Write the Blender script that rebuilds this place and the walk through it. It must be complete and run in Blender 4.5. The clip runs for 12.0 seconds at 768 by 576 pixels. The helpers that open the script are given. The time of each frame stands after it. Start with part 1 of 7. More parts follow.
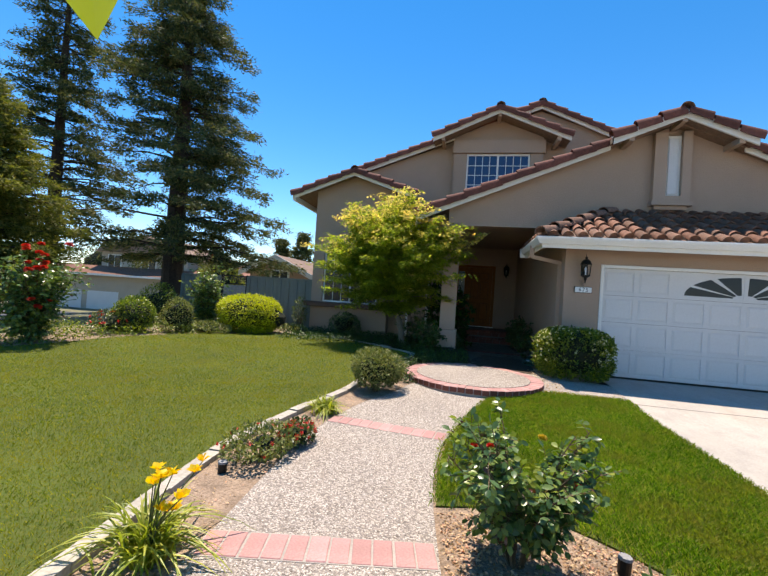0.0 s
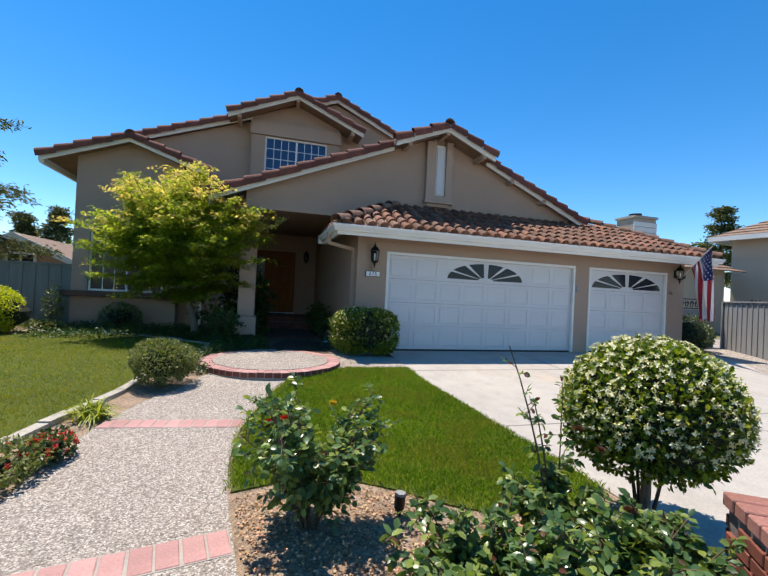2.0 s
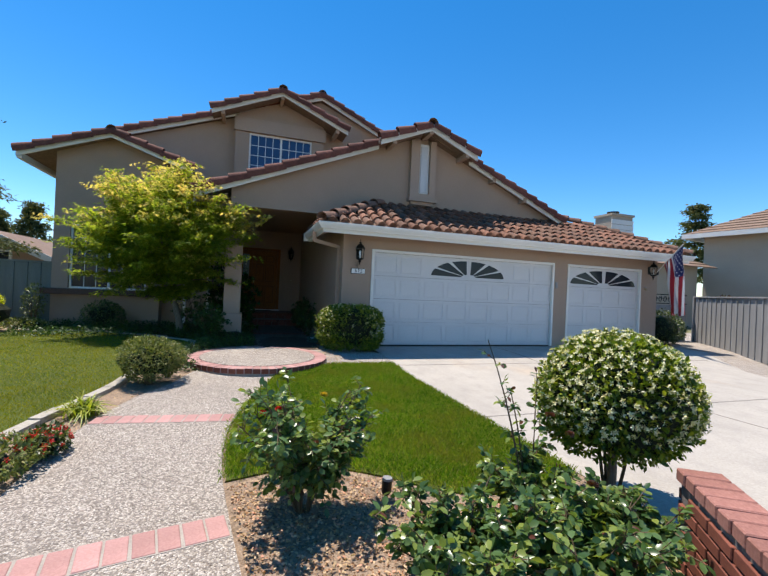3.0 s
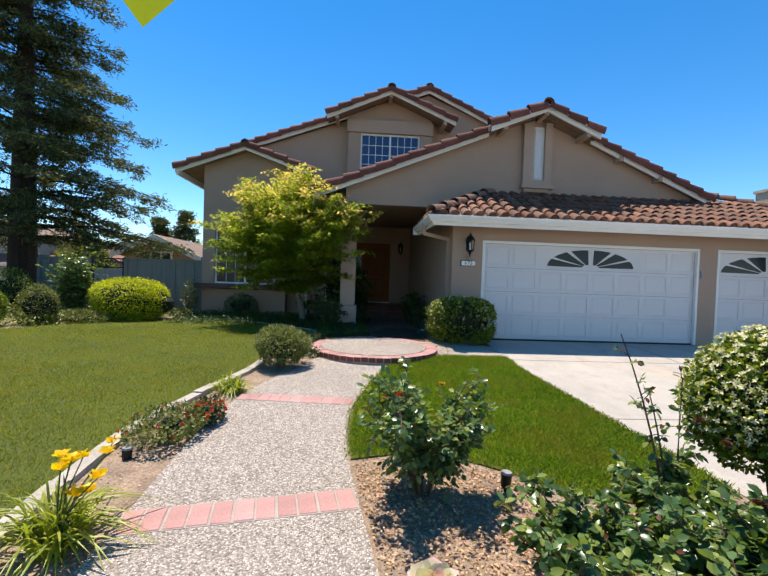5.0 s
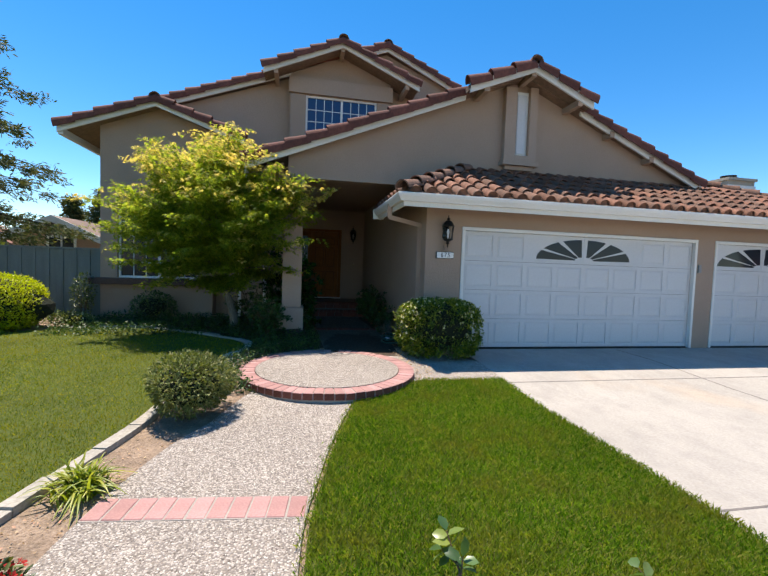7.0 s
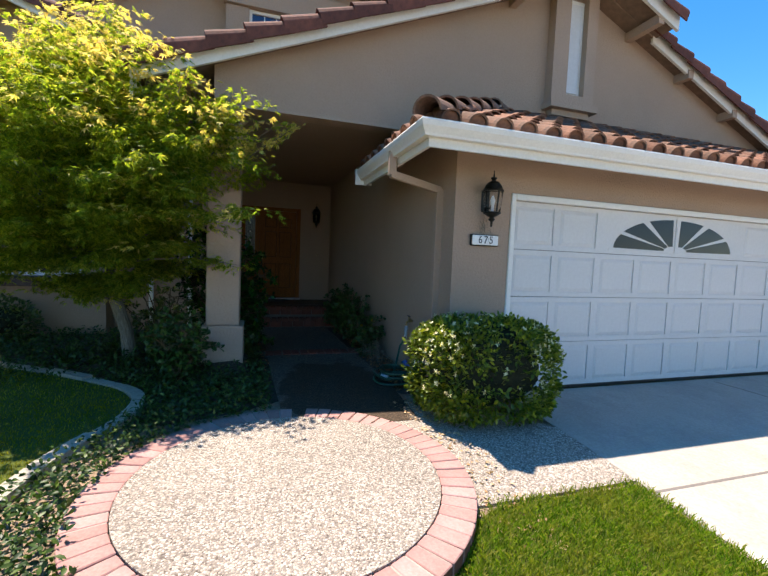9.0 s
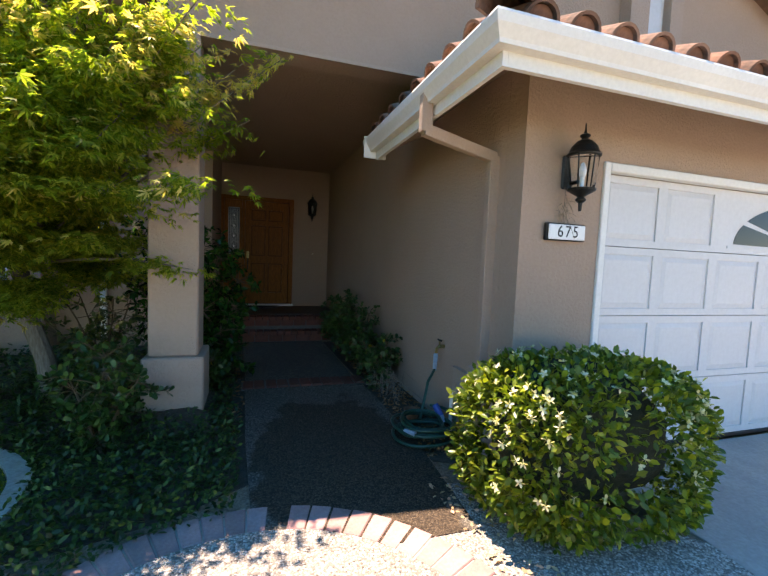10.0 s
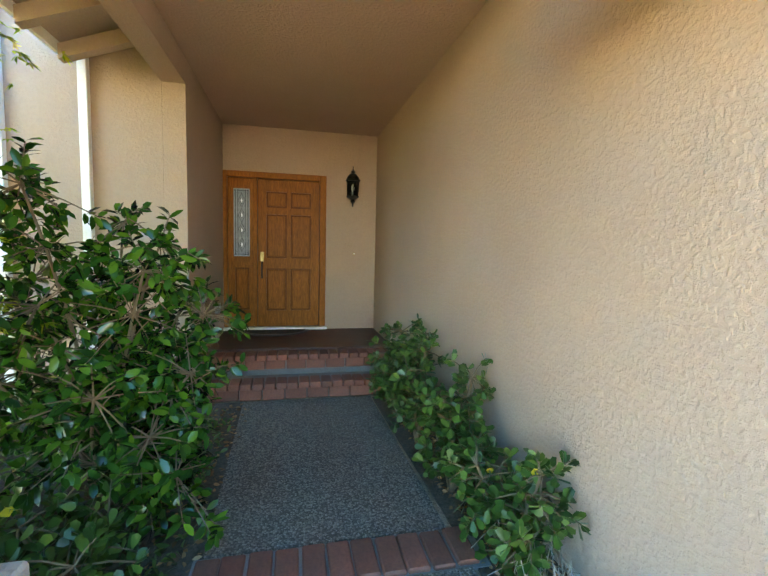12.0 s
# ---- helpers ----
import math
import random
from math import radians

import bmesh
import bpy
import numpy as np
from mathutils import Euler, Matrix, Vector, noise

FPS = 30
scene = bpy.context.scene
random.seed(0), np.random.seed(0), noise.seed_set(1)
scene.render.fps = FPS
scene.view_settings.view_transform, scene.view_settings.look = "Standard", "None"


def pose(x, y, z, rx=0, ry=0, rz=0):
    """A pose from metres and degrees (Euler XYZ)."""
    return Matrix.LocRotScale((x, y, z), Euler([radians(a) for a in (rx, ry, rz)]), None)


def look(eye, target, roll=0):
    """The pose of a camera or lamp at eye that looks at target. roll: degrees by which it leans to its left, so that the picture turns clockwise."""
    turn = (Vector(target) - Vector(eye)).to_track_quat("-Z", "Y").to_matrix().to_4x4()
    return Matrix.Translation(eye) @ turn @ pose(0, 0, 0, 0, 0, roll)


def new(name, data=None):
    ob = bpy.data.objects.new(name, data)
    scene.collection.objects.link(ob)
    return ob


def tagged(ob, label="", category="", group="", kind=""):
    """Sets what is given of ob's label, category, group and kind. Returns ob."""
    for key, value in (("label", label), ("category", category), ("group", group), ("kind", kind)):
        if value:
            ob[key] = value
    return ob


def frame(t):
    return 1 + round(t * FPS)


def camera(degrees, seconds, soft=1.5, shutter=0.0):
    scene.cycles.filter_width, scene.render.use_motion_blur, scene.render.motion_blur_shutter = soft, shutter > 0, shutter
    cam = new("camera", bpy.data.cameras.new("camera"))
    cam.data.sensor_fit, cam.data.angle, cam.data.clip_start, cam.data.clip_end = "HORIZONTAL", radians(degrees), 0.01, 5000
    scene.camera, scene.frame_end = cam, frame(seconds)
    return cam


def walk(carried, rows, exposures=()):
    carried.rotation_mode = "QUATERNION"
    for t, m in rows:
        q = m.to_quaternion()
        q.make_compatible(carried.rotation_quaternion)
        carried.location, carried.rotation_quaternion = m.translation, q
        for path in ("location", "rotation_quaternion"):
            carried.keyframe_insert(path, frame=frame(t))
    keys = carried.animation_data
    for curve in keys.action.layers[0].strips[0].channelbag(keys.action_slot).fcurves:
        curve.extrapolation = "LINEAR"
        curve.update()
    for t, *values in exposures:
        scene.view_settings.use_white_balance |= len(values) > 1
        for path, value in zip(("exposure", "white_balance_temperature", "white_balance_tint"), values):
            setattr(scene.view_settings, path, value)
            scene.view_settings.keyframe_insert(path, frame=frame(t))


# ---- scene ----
cam = camera(86.2, 12.0)
PATH = [
    (0, (0.462, -0.379, 1.439), (0.077, 1.583, 1.464), 3.8),
    (0.5, (0.483, -0.411, 1.44), (0.619, 1.584, 1.475), 3.3),
    (1, (0.49, -0.409, 1.403), (0.801, 1.567, 1.436), 3.1),
    (1.5, (0.507, -0.39, 1.375), (0.905, 1.57, 1.401), 2.9),
    (2, (0.517, -0.389, 1.371), (1.07, 1.533, 1.393), 2.8),
    (2.5, (0.478, -0.432, 1.369), (1.121, 1.462, 1.386), 2.7),
    (2.7, (0.465, -0.484, 1.374), (1.113, 1.409, 1.387), 2.6),
    (4.3, (0.392, -0.599, 1.388), (0.648, 1.384, 1.356), 2.1),
    (4.5, (0.376, -0.592, 1.384), (0.571, 1.398, 1.347), 2.0),
    (5, (0.379, -0.569, 1.37), (0.501, 1.427, 1.323), 2.0),
    (5.5, (0.403, -0.347, 1.368), (0.52, 1.649, 1.3), 1.9),
    (6, (0.401, 0.136, 1.436), (0.525, 2.131, 1.355), 1.8),
    (6.5, (0.345, 0.691, 1.503), (0.522, 2.681, 1.41), 1.8),
    (7, (0.308, 1.364, 1.52), (0.698, 3.323, 1.417), 2.0),
    (7.2, (0.288, 1.647, 1.551), (0.718, 3.598, 1.442), 2.1),
    (8.8, (0.419, 4.056, 1.541), (1.01, 5.961, 1.401), 2.4),
    (9, (0.445, 4.349, 1.521), (1.049, 6.251, 1.381), 2.3),
    (9.5, (0.546, 5.096, 1.527), (1.155, 6.995, 1.381), 2.3),
    (10, (0.685, 5.8, 1.535), (1.3, 7.697, 1.388), 2.4),
    (10.5, (0.807, 6.462, 1.591), (1.42, 8.36, 1.445), 2.3),
    (11, (0.918, 7.124, 1.587), (1.518, 9.026, 1.438), 2.3),
    (11.5, (1.013, 7.802, 1.59), (1.542, 9.724, 1.427), 1.8),
    (12, (1.056, 8.483, 1.561), (1.479, 10.431, 1.395), 1.3),
]
EXPOSURES = [(0, 0.70, 7250, 14), (1, 0.64, 7000, 13), (2, 0.50, 6750, 11), (2.7, 0.47, 6700, 11), (4.3, 0.58, 6950, 12), (6.5, 0.60, 6950, 12), (7.2, 0.63, 6950, 12), (8.8, 0.95, 7200, 13), (9.5, 1.3, 7700, 17), (10, 1.72, 8150, 20), (10.5, 2.3, 8500, 22), (11, 2.95, 8600, 22), (11.5, 4.0, 9300, 18), (12, 4.65, 10200, 18)]
walk(cam, [(t, look(eye, target, roll)) for t, eye, target, roll in PATH], EXPOSURES)

# ---- world, sun ----
SUN_WAY = Vector((-0.45, 0.76, 2.55)).normalized()
world = bpy.data.worlds.new("sky_world")
world.use_nodes = True
scene.world = world
wn = world.node_tree.nodes
sky = wn.new("ShaderNodeTexSky")
sky.sky_type = "NISHITA"
sky.sun_disc = False
sky.sun_elevation = math.asin(SUN_WAY.z)
sky.sun_rotation = math.atan2(SUN_WAY.x, SUN_WAY.y)
sky.altitude, sky.air_density, sky.dust_density, sky.ozone_density = 1500, 1.0, 0.0, 2.0
wn["Background"].inputs[1].default_value = 0.155
hs = wn.new("ShaderNodeHueSaturation")
hs.inputs["Saturation"].default_value = 1.38
hs.inputs["Hue"].default_value = 0.4985
world.node_tree.links.new(sky.outputs[0], hs.inputs["Color"])
world.node_tree.links.new(hs.outputs[0], wn["Background"].inputs[0])
sun = new("sun", bpy.data.lights.new("sun", "SUN"))
sun.data.energy, sun.data.angle, sun.data.color = 5.0, radians(0.53), (1.0, 0.95, 0.88)
sun.matrix_world = look(SUN_WAY * 60, (0, 0, 0))


# ---- materials ----
def mat_base(name, rough=0.8, metal=0.0, spec=0.5):
    m = bpy.data.materials.new(name)
    m.use_nodes = True
    b = m.node_tree.nodes["Principled BSDF"]
    b.inputs["Roughness"].default_value = rough
    b.inputs["Metallic"].default_value = metal
    b.inputs["Specular IOR Level"].default_value = spec
    return m, m.node_tree.nodes, m.node_tree.links, b


def coords(n, l, scale=(1, 1, 1), kind="Object"):
    tc, mp = n.new("ShaderNodeTexCoord"), n.new("ShaderNodeMapping")
    mp.inputs["Scale"].default_value = scale
    l.new(tc.outputs[kind], mp.inputs[0])
    return mp.outputs[0]


def ramp(n, l, fac, stops):
    r = n.new("ShaderNodeValToRGB")
    e = r.color_ramp.elements
    while len(e) < len(stops):
        e.new(0.5)
    for el, (p, c) in zip(e, stops):
        el.position, el.color = p, (*c, 1) if len(c) == 3 else c
    l.new(fac, r.inputs[0])
    return r.outputs[0]


def noise_tex(n, l, vec, scale, detail=4, rough=0.6):
    t = n.new("ShaderNodeTexNoise")
    t.inputs["Scale"].default_value, t.inputs["Detail"].default_value, t.inputs["Roughness"].default_value = scale, detail, rough
    l.new(vec, t.inputs["Vector"])
    return t.outputs["Fac"]


def mix(n, l, kind, fac, a, b):
    x = n.new("ShaderNodeMix")
    x.data_type, x.blend_type = "RGBA", kind
    for sock, v in ((x.inputs[0], fac), (x.inputs[6], a), (x.inputs[7], b)):
        if hasattr(v, "links"):
            l.new(v, sock)
        else:
            sock.default_value = v if isinstance(v, (int, float)) else (*v, 1)
    return x.outputs[2]


def bump(n, l, b, height, strength, dist, prior=None):
    k = n.new("ShaderNodeBump")
    k.inputs["Strength"].default_value, k.inputs["Distance"].default_value = strength, dist
    l.new(height, k.inputs["Height"])
    if prior:
        l.new(prior, k.inputs["Normal"])
    l.new(k.outputs[0], b.inputs["Normal"])
    return k.outputs[0]


def rough_mat(name, c1, c2, fine=60, coarse=1.5, rough=0.85, bump_s=0.3, bump_d=0.004, stain=0.25, spec=0.4, metal=0.0, per=0.0, stretch=(1, 1, 1)):
    """Two colours mixed by fine grain, toned by coarse stains; per: how much each object differs."""
    m, n, l, b = mat_base(name, rough, metal, spec)
    v = coords(n, l, stretch)
    f, c = noise_tex(n, l, v, fine, 5), noise_tex(n, l, v, coarse, 4)
    col = mix(n, l, "MIX", ramp(n, l, f, [(0.35, (0, 0, 0)), (0.65, (1, 1, 1))]), c1, c2)
    tone = ramp(n, l, c, [(0.3, (1 - stain,) * 3), (0.7, (1, 1, 1))])
    col = mix(n, l, "MULTIPLY", 1.0, col, tone)
    if per:
        oi = n.new("ShaderNodeObjectInfo")
        col = mix(n, l, "MULTIPLY", 1.0, col, ramp(n, l, oi.outputs["Random"], [(0, (1 - per, 1 - per * 1.1, 1 - per * 1.2)), (1, (1 + per * 0.3,) * 3)]))
    l.new(col, b.inputs["Base Color"])
    if bump_s:
        bump(n, l, b, f, bump_s, bump_d)
    return m


def stucco_mat(name, colour):
    m, n, l, b = mat_base(name, 0.92, 0, 0.25)
    v = coords(n, l)
    fine, mid, big = noise_tex(n, l, v, 110, 3), noise_tex(n, l, v, 42, 4), noise_tex(n, l, v, 0.7, 5)
    tone = ramp(n, l, big, [(0.3, tuple(c * 0.88 for c in colour)), (0.7, colour)])
    col = mix(n, l, "MULTIPLY", 0.5, tone, ramp(n, l, mid, [(0.3, (0.88, 0.87, 0.86)), (0.6, (1, 1, 1))]))
    l.new(col, b.inputs["Base Color"])
    k = bump(n, l, b, ramp(n, l, mid, [(0.42, (0, 0, 0)), (0.62, (1, 1, 1))]), 0.55, 0.005)
    bump(n, l, b, fine, 0.35, 0.002, k)
    return m


def leaf_mat(name, dark, light, tip=None, rough=0.45, trans=0.3, spec=0.5, scale=3.0, patch=None, glow=(1.25, 1.3, 0.55)):
    """Leaves: each island its own tone, light coming through them."""
    m, n, l, b = mat_base(name, rough, 0, spec)
    g = n.new("ShaderNodeNewGeometry")
    v = coords(n, l)
    stops = [(0.0, dark), (0.6, light)] + ([(0.95, tip)] if tip else [])
    col = ramp(n, l, g.outputs["Random Per Island"], stops)
    col = mix(n, l, "MULTIPLY", 0.6, col, ramp(n, l, noise_tex(n, l, v, scale, 3), [(0.3, (0.6, 0.62, 0.55)), (0.7, (1.1, 1.1, 1.0))]))
    if patch:
        col = mix(n, l, "MIX", ramp(n, l, noise_tex(n, l, v, 1.6, 5, 0.7), [(0.46, (0, 0, 0)), (0.66, (0.75, 0.75, 0.75))]), col, patch)
    l.new(col, b.inputs["Base Color"])
    t = n.new("ShaderNodeBsdfTranslucent")
    l.new(mix(n, l, "MULTIPLY", 1.0, col, glow), t.inputs[0])
    s = n.new("ShaderNodeMixShader")
    s.inputs[0].default_value = trans
    out = n["Material Output"]
    l.new(b.outputs[0], s.inputs[1])
    l.new(t.outputs[0], s.inputs[2])
    l.new(s.outputs[0], out.inputs[0])
    return m


def aggregate_mat(name, lightness=1.0, warm=(1, 1, 1), damp=None):
    """Washed pebbles set in grey cement, scaled by lightness; damp: middle and half sizes of a damp stain."""
    m, n, l, b = mat_base(name, 0.8, 0, 0.35)
    v = coords(n, l)
    vo = n.new("ShaderNodeTexVoronoi")
    vo.inputs["Scale"].default_value, vo.inputs["Randomness"].default_value = 92, 1
    l.new(v, vo.inputs["Vector"])
    sep = n.new("ShaderNodeSeparateColor")
    l.new(vo.outputs["Color"], sep.inputs[0])
    k = lightness
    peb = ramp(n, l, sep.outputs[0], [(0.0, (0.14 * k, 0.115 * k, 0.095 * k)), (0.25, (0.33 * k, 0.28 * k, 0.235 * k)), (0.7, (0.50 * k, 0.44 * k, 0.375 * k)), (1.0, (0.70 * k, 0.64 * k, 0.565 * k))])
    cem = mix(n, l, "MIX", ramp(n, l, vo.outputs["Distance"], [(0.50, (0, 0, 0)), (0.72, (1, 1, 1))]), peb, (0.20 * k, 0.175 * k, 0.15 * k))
    big = ramp(n, l, noise_tex(n, l, v, 1.1, 5), [(0.3, (0.82, 0.82, 0.82)), (0.7, (1, 1, 1))])
    col = mix(n, l, "MULTIPLY", 1.0, mix(n, l, "MULTIPLY", 1.0, cem, big), warm)
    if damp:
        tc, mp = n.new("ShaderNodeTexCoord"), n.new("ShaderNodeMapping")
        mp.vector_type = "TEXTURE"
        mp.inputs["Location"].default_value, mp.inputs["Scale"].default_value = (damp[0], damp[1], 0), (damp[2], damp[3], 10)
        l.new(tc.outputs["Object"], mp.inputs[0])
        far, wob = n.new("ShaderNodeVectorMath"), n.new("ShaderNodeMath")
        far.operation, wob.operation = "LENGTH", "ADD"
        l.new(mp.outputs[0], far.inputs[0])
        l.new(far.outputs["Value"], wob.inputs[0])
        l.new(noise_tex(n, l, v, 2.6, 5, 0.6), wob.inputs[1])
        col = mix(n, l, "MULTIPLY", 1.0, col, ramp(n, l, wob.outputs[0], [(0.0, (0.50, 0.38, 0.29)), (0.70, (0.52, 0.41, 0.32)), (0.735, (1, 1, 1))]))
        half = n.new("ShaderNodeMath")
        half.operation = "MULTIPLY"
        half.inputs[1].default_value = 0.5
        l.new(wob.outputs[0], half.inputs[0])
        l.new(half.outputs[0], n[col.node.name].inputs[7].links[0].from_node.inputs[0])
    l.new(col, b.inputs["Base Color"])
    bump(n, l, b, ramp(n, l, vo.outputs["Distance"], [(0.0, (1, 1, 1)), (0.6, (0, 0, 0))]), 0.9, 0.008)
    return m


def glass_mat(name, tint, rough=0.03, spec=0.8):
    m, n, l, b = mat_base(name, rough, 0, spec)
    b.inputs["Base Color"].default_value = (*tint, 1)
    v = coords(n, l)
    bump(n, l, b, noise_tex(n, l, v, 2.0, 2), 0.03, 0.01)
    return m


def stained_concrete(name, *a, **k):
    """Concrete with broad rusty and grey stains."""
    m = rough_mat(name, *a, **k)
    n, l = m.node_tree.nodes, m.node_tree.links
    b = n["Principled BSDF"]
    col = b.inputs["Base Color"].links[0].from_socket
    v = coords(n, l, (1.0, 0.6, 1.0))
    col = mix(n, l, "MIX", ramp(n, l, noise_tex(n, l, v, 0.42, 6, 0.6), [(0.58, (0, 0, 0)), (0.74, (0.55, 0.55, 0.55))]), col, (0.50, 0.36, 0.235))
    col = mix(n, l, "MULTIPLY", 1.0, col, ramp(n, l, noise_tex(n, l, v, 3.5, 6, 0.75), [(0.35, (0.86, 0.86, 0.87)), (0.55, (1, 1, 1))]))
    l.new(col, b.inputs["Base Color"])
    return m


M = {}
M["stucco"] = stucco_mat("tan_stucco", (0.41, 0.292, 0.217))
M["stucco_trim"] = stucco_mat("pale_stucco_trim", (0.43, 0.31, 0.235))
M["white"] = rough_mat("white_paint", (0.78, 0.76, 0.71), (0.72, 0.70, 0.65), 40, 1.2, 0.5, 0.08, 0.001, 0.08)
M["white_door"] = rough_mat("white_door_paint", (0.63, 0.62, 0.61), (0.59, 0.58, 0.57), 30, 1.0, 0.45, 0.05, 0.001, 0.07)
M["tile"] = rough_mat("clay_tile", (0.36, 0.165, 0.10), (0.20, 0.088, 0.055), 25, 5, 0.85, 0.5, 0.005, 0.4, per=0.42)
M["tile_rake"] = rough_mat("dark_red_clay", (0.235, 0.078, 0.052), (0.145, 0.052, 0.038), 22, 5, 0.85, 0.5, 0.005, 0.35, per=0.35)
M["tile_top"] = rough_mat("weathered_clay", (0.33, 0.17, 0.11), (0.15, 0.09, 0.065), 18, 4, 0.9, 0.5, 0.005, 0.4, per=0.3)
M["brick"] = rough_mat("pink_brick", (0.54, 0.305, 0.275), (0.455, 0.24, 0.215), 70, 6, 0.88, 0.35, 0.003, 0.2, per=0.22)
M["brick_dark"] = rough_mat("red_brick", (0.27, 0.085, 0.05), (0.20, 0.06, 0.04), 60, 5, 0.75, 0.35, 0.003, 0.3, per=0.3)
M["brick_cap"] = rough_mat("weathered_red_brick", (0.43, 0.20, 0.155), (0.33, 0.14, 0.11), 70, 6, 0.88, 0.35, 0.003, 0.25, per=0.25)
M["mortar"] = rough_mat("mortar", (0.42, 0.37, 0.31), (0.33, 0.29, 0.25), 90, 4, 0.95, 0.3, 0.003, 0.2)
M["mortar_dark"] = rough_mat("grey_mortar", (0.22, 0.19, 0.17), (0.16, 0.14, 0.125), 90, 4, 0.95, 0.3, 0.003, 0.2)
M["aggregate"] = aggregate_mat("washed_aggregate", 1.08, (1.0, 0.975, 0.96))
# aggregate copy with shade put into a darker tone, plus the damp stain
M["aggregate_shaded"] = aggregate_mat("shaded_aggregate", 0.40, (1.0, 0.94, 0.86), (1.36, 8.50, 0.66, 1.25))
M["concrete"] = stained_concrete("pale_concrete", (0.47, 0.425, 0.365), (0.39, 0.35, 0.30), 45, 0.8, 0.85, 0.2, 0.002, 0.16)
M["curb"] = rough_mat("old_concrete_edging", (0.50, 0.45, 0.37), (0.36, 0.32, 0.26), 40, 3, 0.92, 0.5, 0.006, 0.3)
M["soil"] = rough_mat("dry_soil", (0.50, 0.36, 0.25), (0.28, 0.195, 0.13), 60, 5, 0.96, 1.0, 0.02, 0.45)
# dry_soil darkened for the beds by the porch: shade put into the colour
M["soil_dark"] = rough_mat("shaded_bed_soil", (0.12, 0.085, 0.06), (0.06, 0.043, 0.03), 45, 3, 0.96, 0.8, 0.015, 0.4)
M["turf"] = rough_mat("turf_base", (0.06, 0.095, 0.007), (0.11, 0.12, 0.014), 45, 0.9, 0.95, 0.8, 0.02, 0.35)
M["ground"] = rough_mat("far_ground", (0.13, 0.14, 0.06), (0.20, 0.17, 0.10), 6, 0.1, 0.95, 0.3, 0.02, 0.3)
M["asphalt"] = rough_mat("asphalt", (0.06, 0.06, 0.06), (0.045, 0.045, 0.045), 90, 0.6, 0.9, 0.3, 0.004, 0.2)
M["oak"] = rough_mat("varnished_oak", (0.36, 0.118, 0.015), (0.18, 0.052, 0.006), 26, 2, 0.45, 0.12, 0.001, 0.2, 0.1, stretch=(6, 6, 0.5))
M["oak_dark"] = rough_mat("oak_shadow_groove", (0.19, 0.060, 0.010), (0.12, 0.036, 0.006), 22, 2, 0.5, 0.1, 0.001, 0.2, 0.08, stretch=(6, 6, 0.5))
M["brown_trim"] = rough_mat("brown_painted_wood", (0.115, 0.062, 0.043), (0.085, 0.045, 0.032), 30, 2, 0.7, 0.2, 0.002, 0.2)
M["black_iron"] = rough_mat("black_iron", (0.015, 0.016, 0.015), (0.028, 0.027, 0.024), 40, 5, 0.45, 0.2, 0.001, 0.2, 0.5, 0.6)
M["brass"] = rough_mat("aged_brass", (0.55, 0.40, 0.17), (0.35, 0.24, 0.10), 50, 8, 0.32, 0.1, 0.001, 0.2, 0.5, 1.0)
M["fence"] = rough_mat("grey_green_fence_paint", (0.19, 0.215, 0.19), (0.15, 0.175, 0.155), 30, 1.5, 0.8, 0.2, 0.002, 0.25, stretch=(5, 5, 0.6))
M["fence_grey"] = rough_mat("weathered_fence", (0.33, 0.325, 0.315), (0.25, 0.245, 0.24), 30, 1.5, 0.9, 0.3, 0.002, 0.25, stretch=(5, 5, 0.6))
# blue base colour paints the sky's reflection into the panes
M["glass"] = glass_mat("sky_blue_glass", (0.02, 0.05, 0.13), 0.03, 0.55)
M["glass_dark"] = glass_mat("dark_glass", (0.02, 0.024, 0.03), 0.12, 0.2)
M["bark"] = rough_mat("bark", (0.085, 0.055, 0.038), (0.04, 0.027, 0.019), 20, 3, 0.95, 0.9, 0.02, 0.35, stretch=(3, 3, 0.6))
M["bark_pale"] = rough_mat("pale_bark", (0.30, 0.25, 0.19), (0.18, 0.14, 0.10), 22, 4, 0.9, 0.6, 0.006, 0.35, stretch=(3, 3, 0.6))
M["stem"] = rough_mat("woody_stem", (0.16, 0.10, 0.055), (0.10, 0.07, 0.035), 40, 5, 0.8, 0.3, 0.002, 0.3)
M["stem_green"] = rough_mat("green_stem", (0.10, 0.14, 0.04), (0.09, 0.08, 0.03), 40, 5, 0.6, 0.1, 0.001, 0.3)
M["far_wall"] = rough_mat("pinkish_render", (0.46, 0.30, 0.215), (0.42, 0.27, 0.195), 20, 0.6, 0.9, 0.2, 0.003, 0.12)
M["far_beige"] = rough_mat("beige_render", (0.45, 0.38, 0.30), (0.41, 0.345, 0.27), 20, 0.6, 0.9, 0.2, 0.003, 0.12)
M["far_roof"] = rough_mat("brown_roof_tile", (0.28, 0.18, 0.125), (0.20, 0.135, 0.095), 12, 1.2, 0.9, 0.3, 0.01, 0.25)
M["porch_paint"] = rough_mat("brown_porch_slab", (0.135, 0.066, 0.045), (0.10, 0.05, 0.035), 40, 3, 0.6, 0.15, 0.002, 0.25)
M["glass_lead"] = rough_mat("frosted_glass", (0.30, 0.32, 0.31), (0.12, 0.13, 0.13), 120, 14, 0.12, 0.5, 0.004, 0.3, 0.6)
M["plaque"] = rough_mat("white_enamel", (0.78, 0.77, 0.75), (0.74, 0.73, 0.71), 30, 4, 0.3, 0, 0, 0.05)
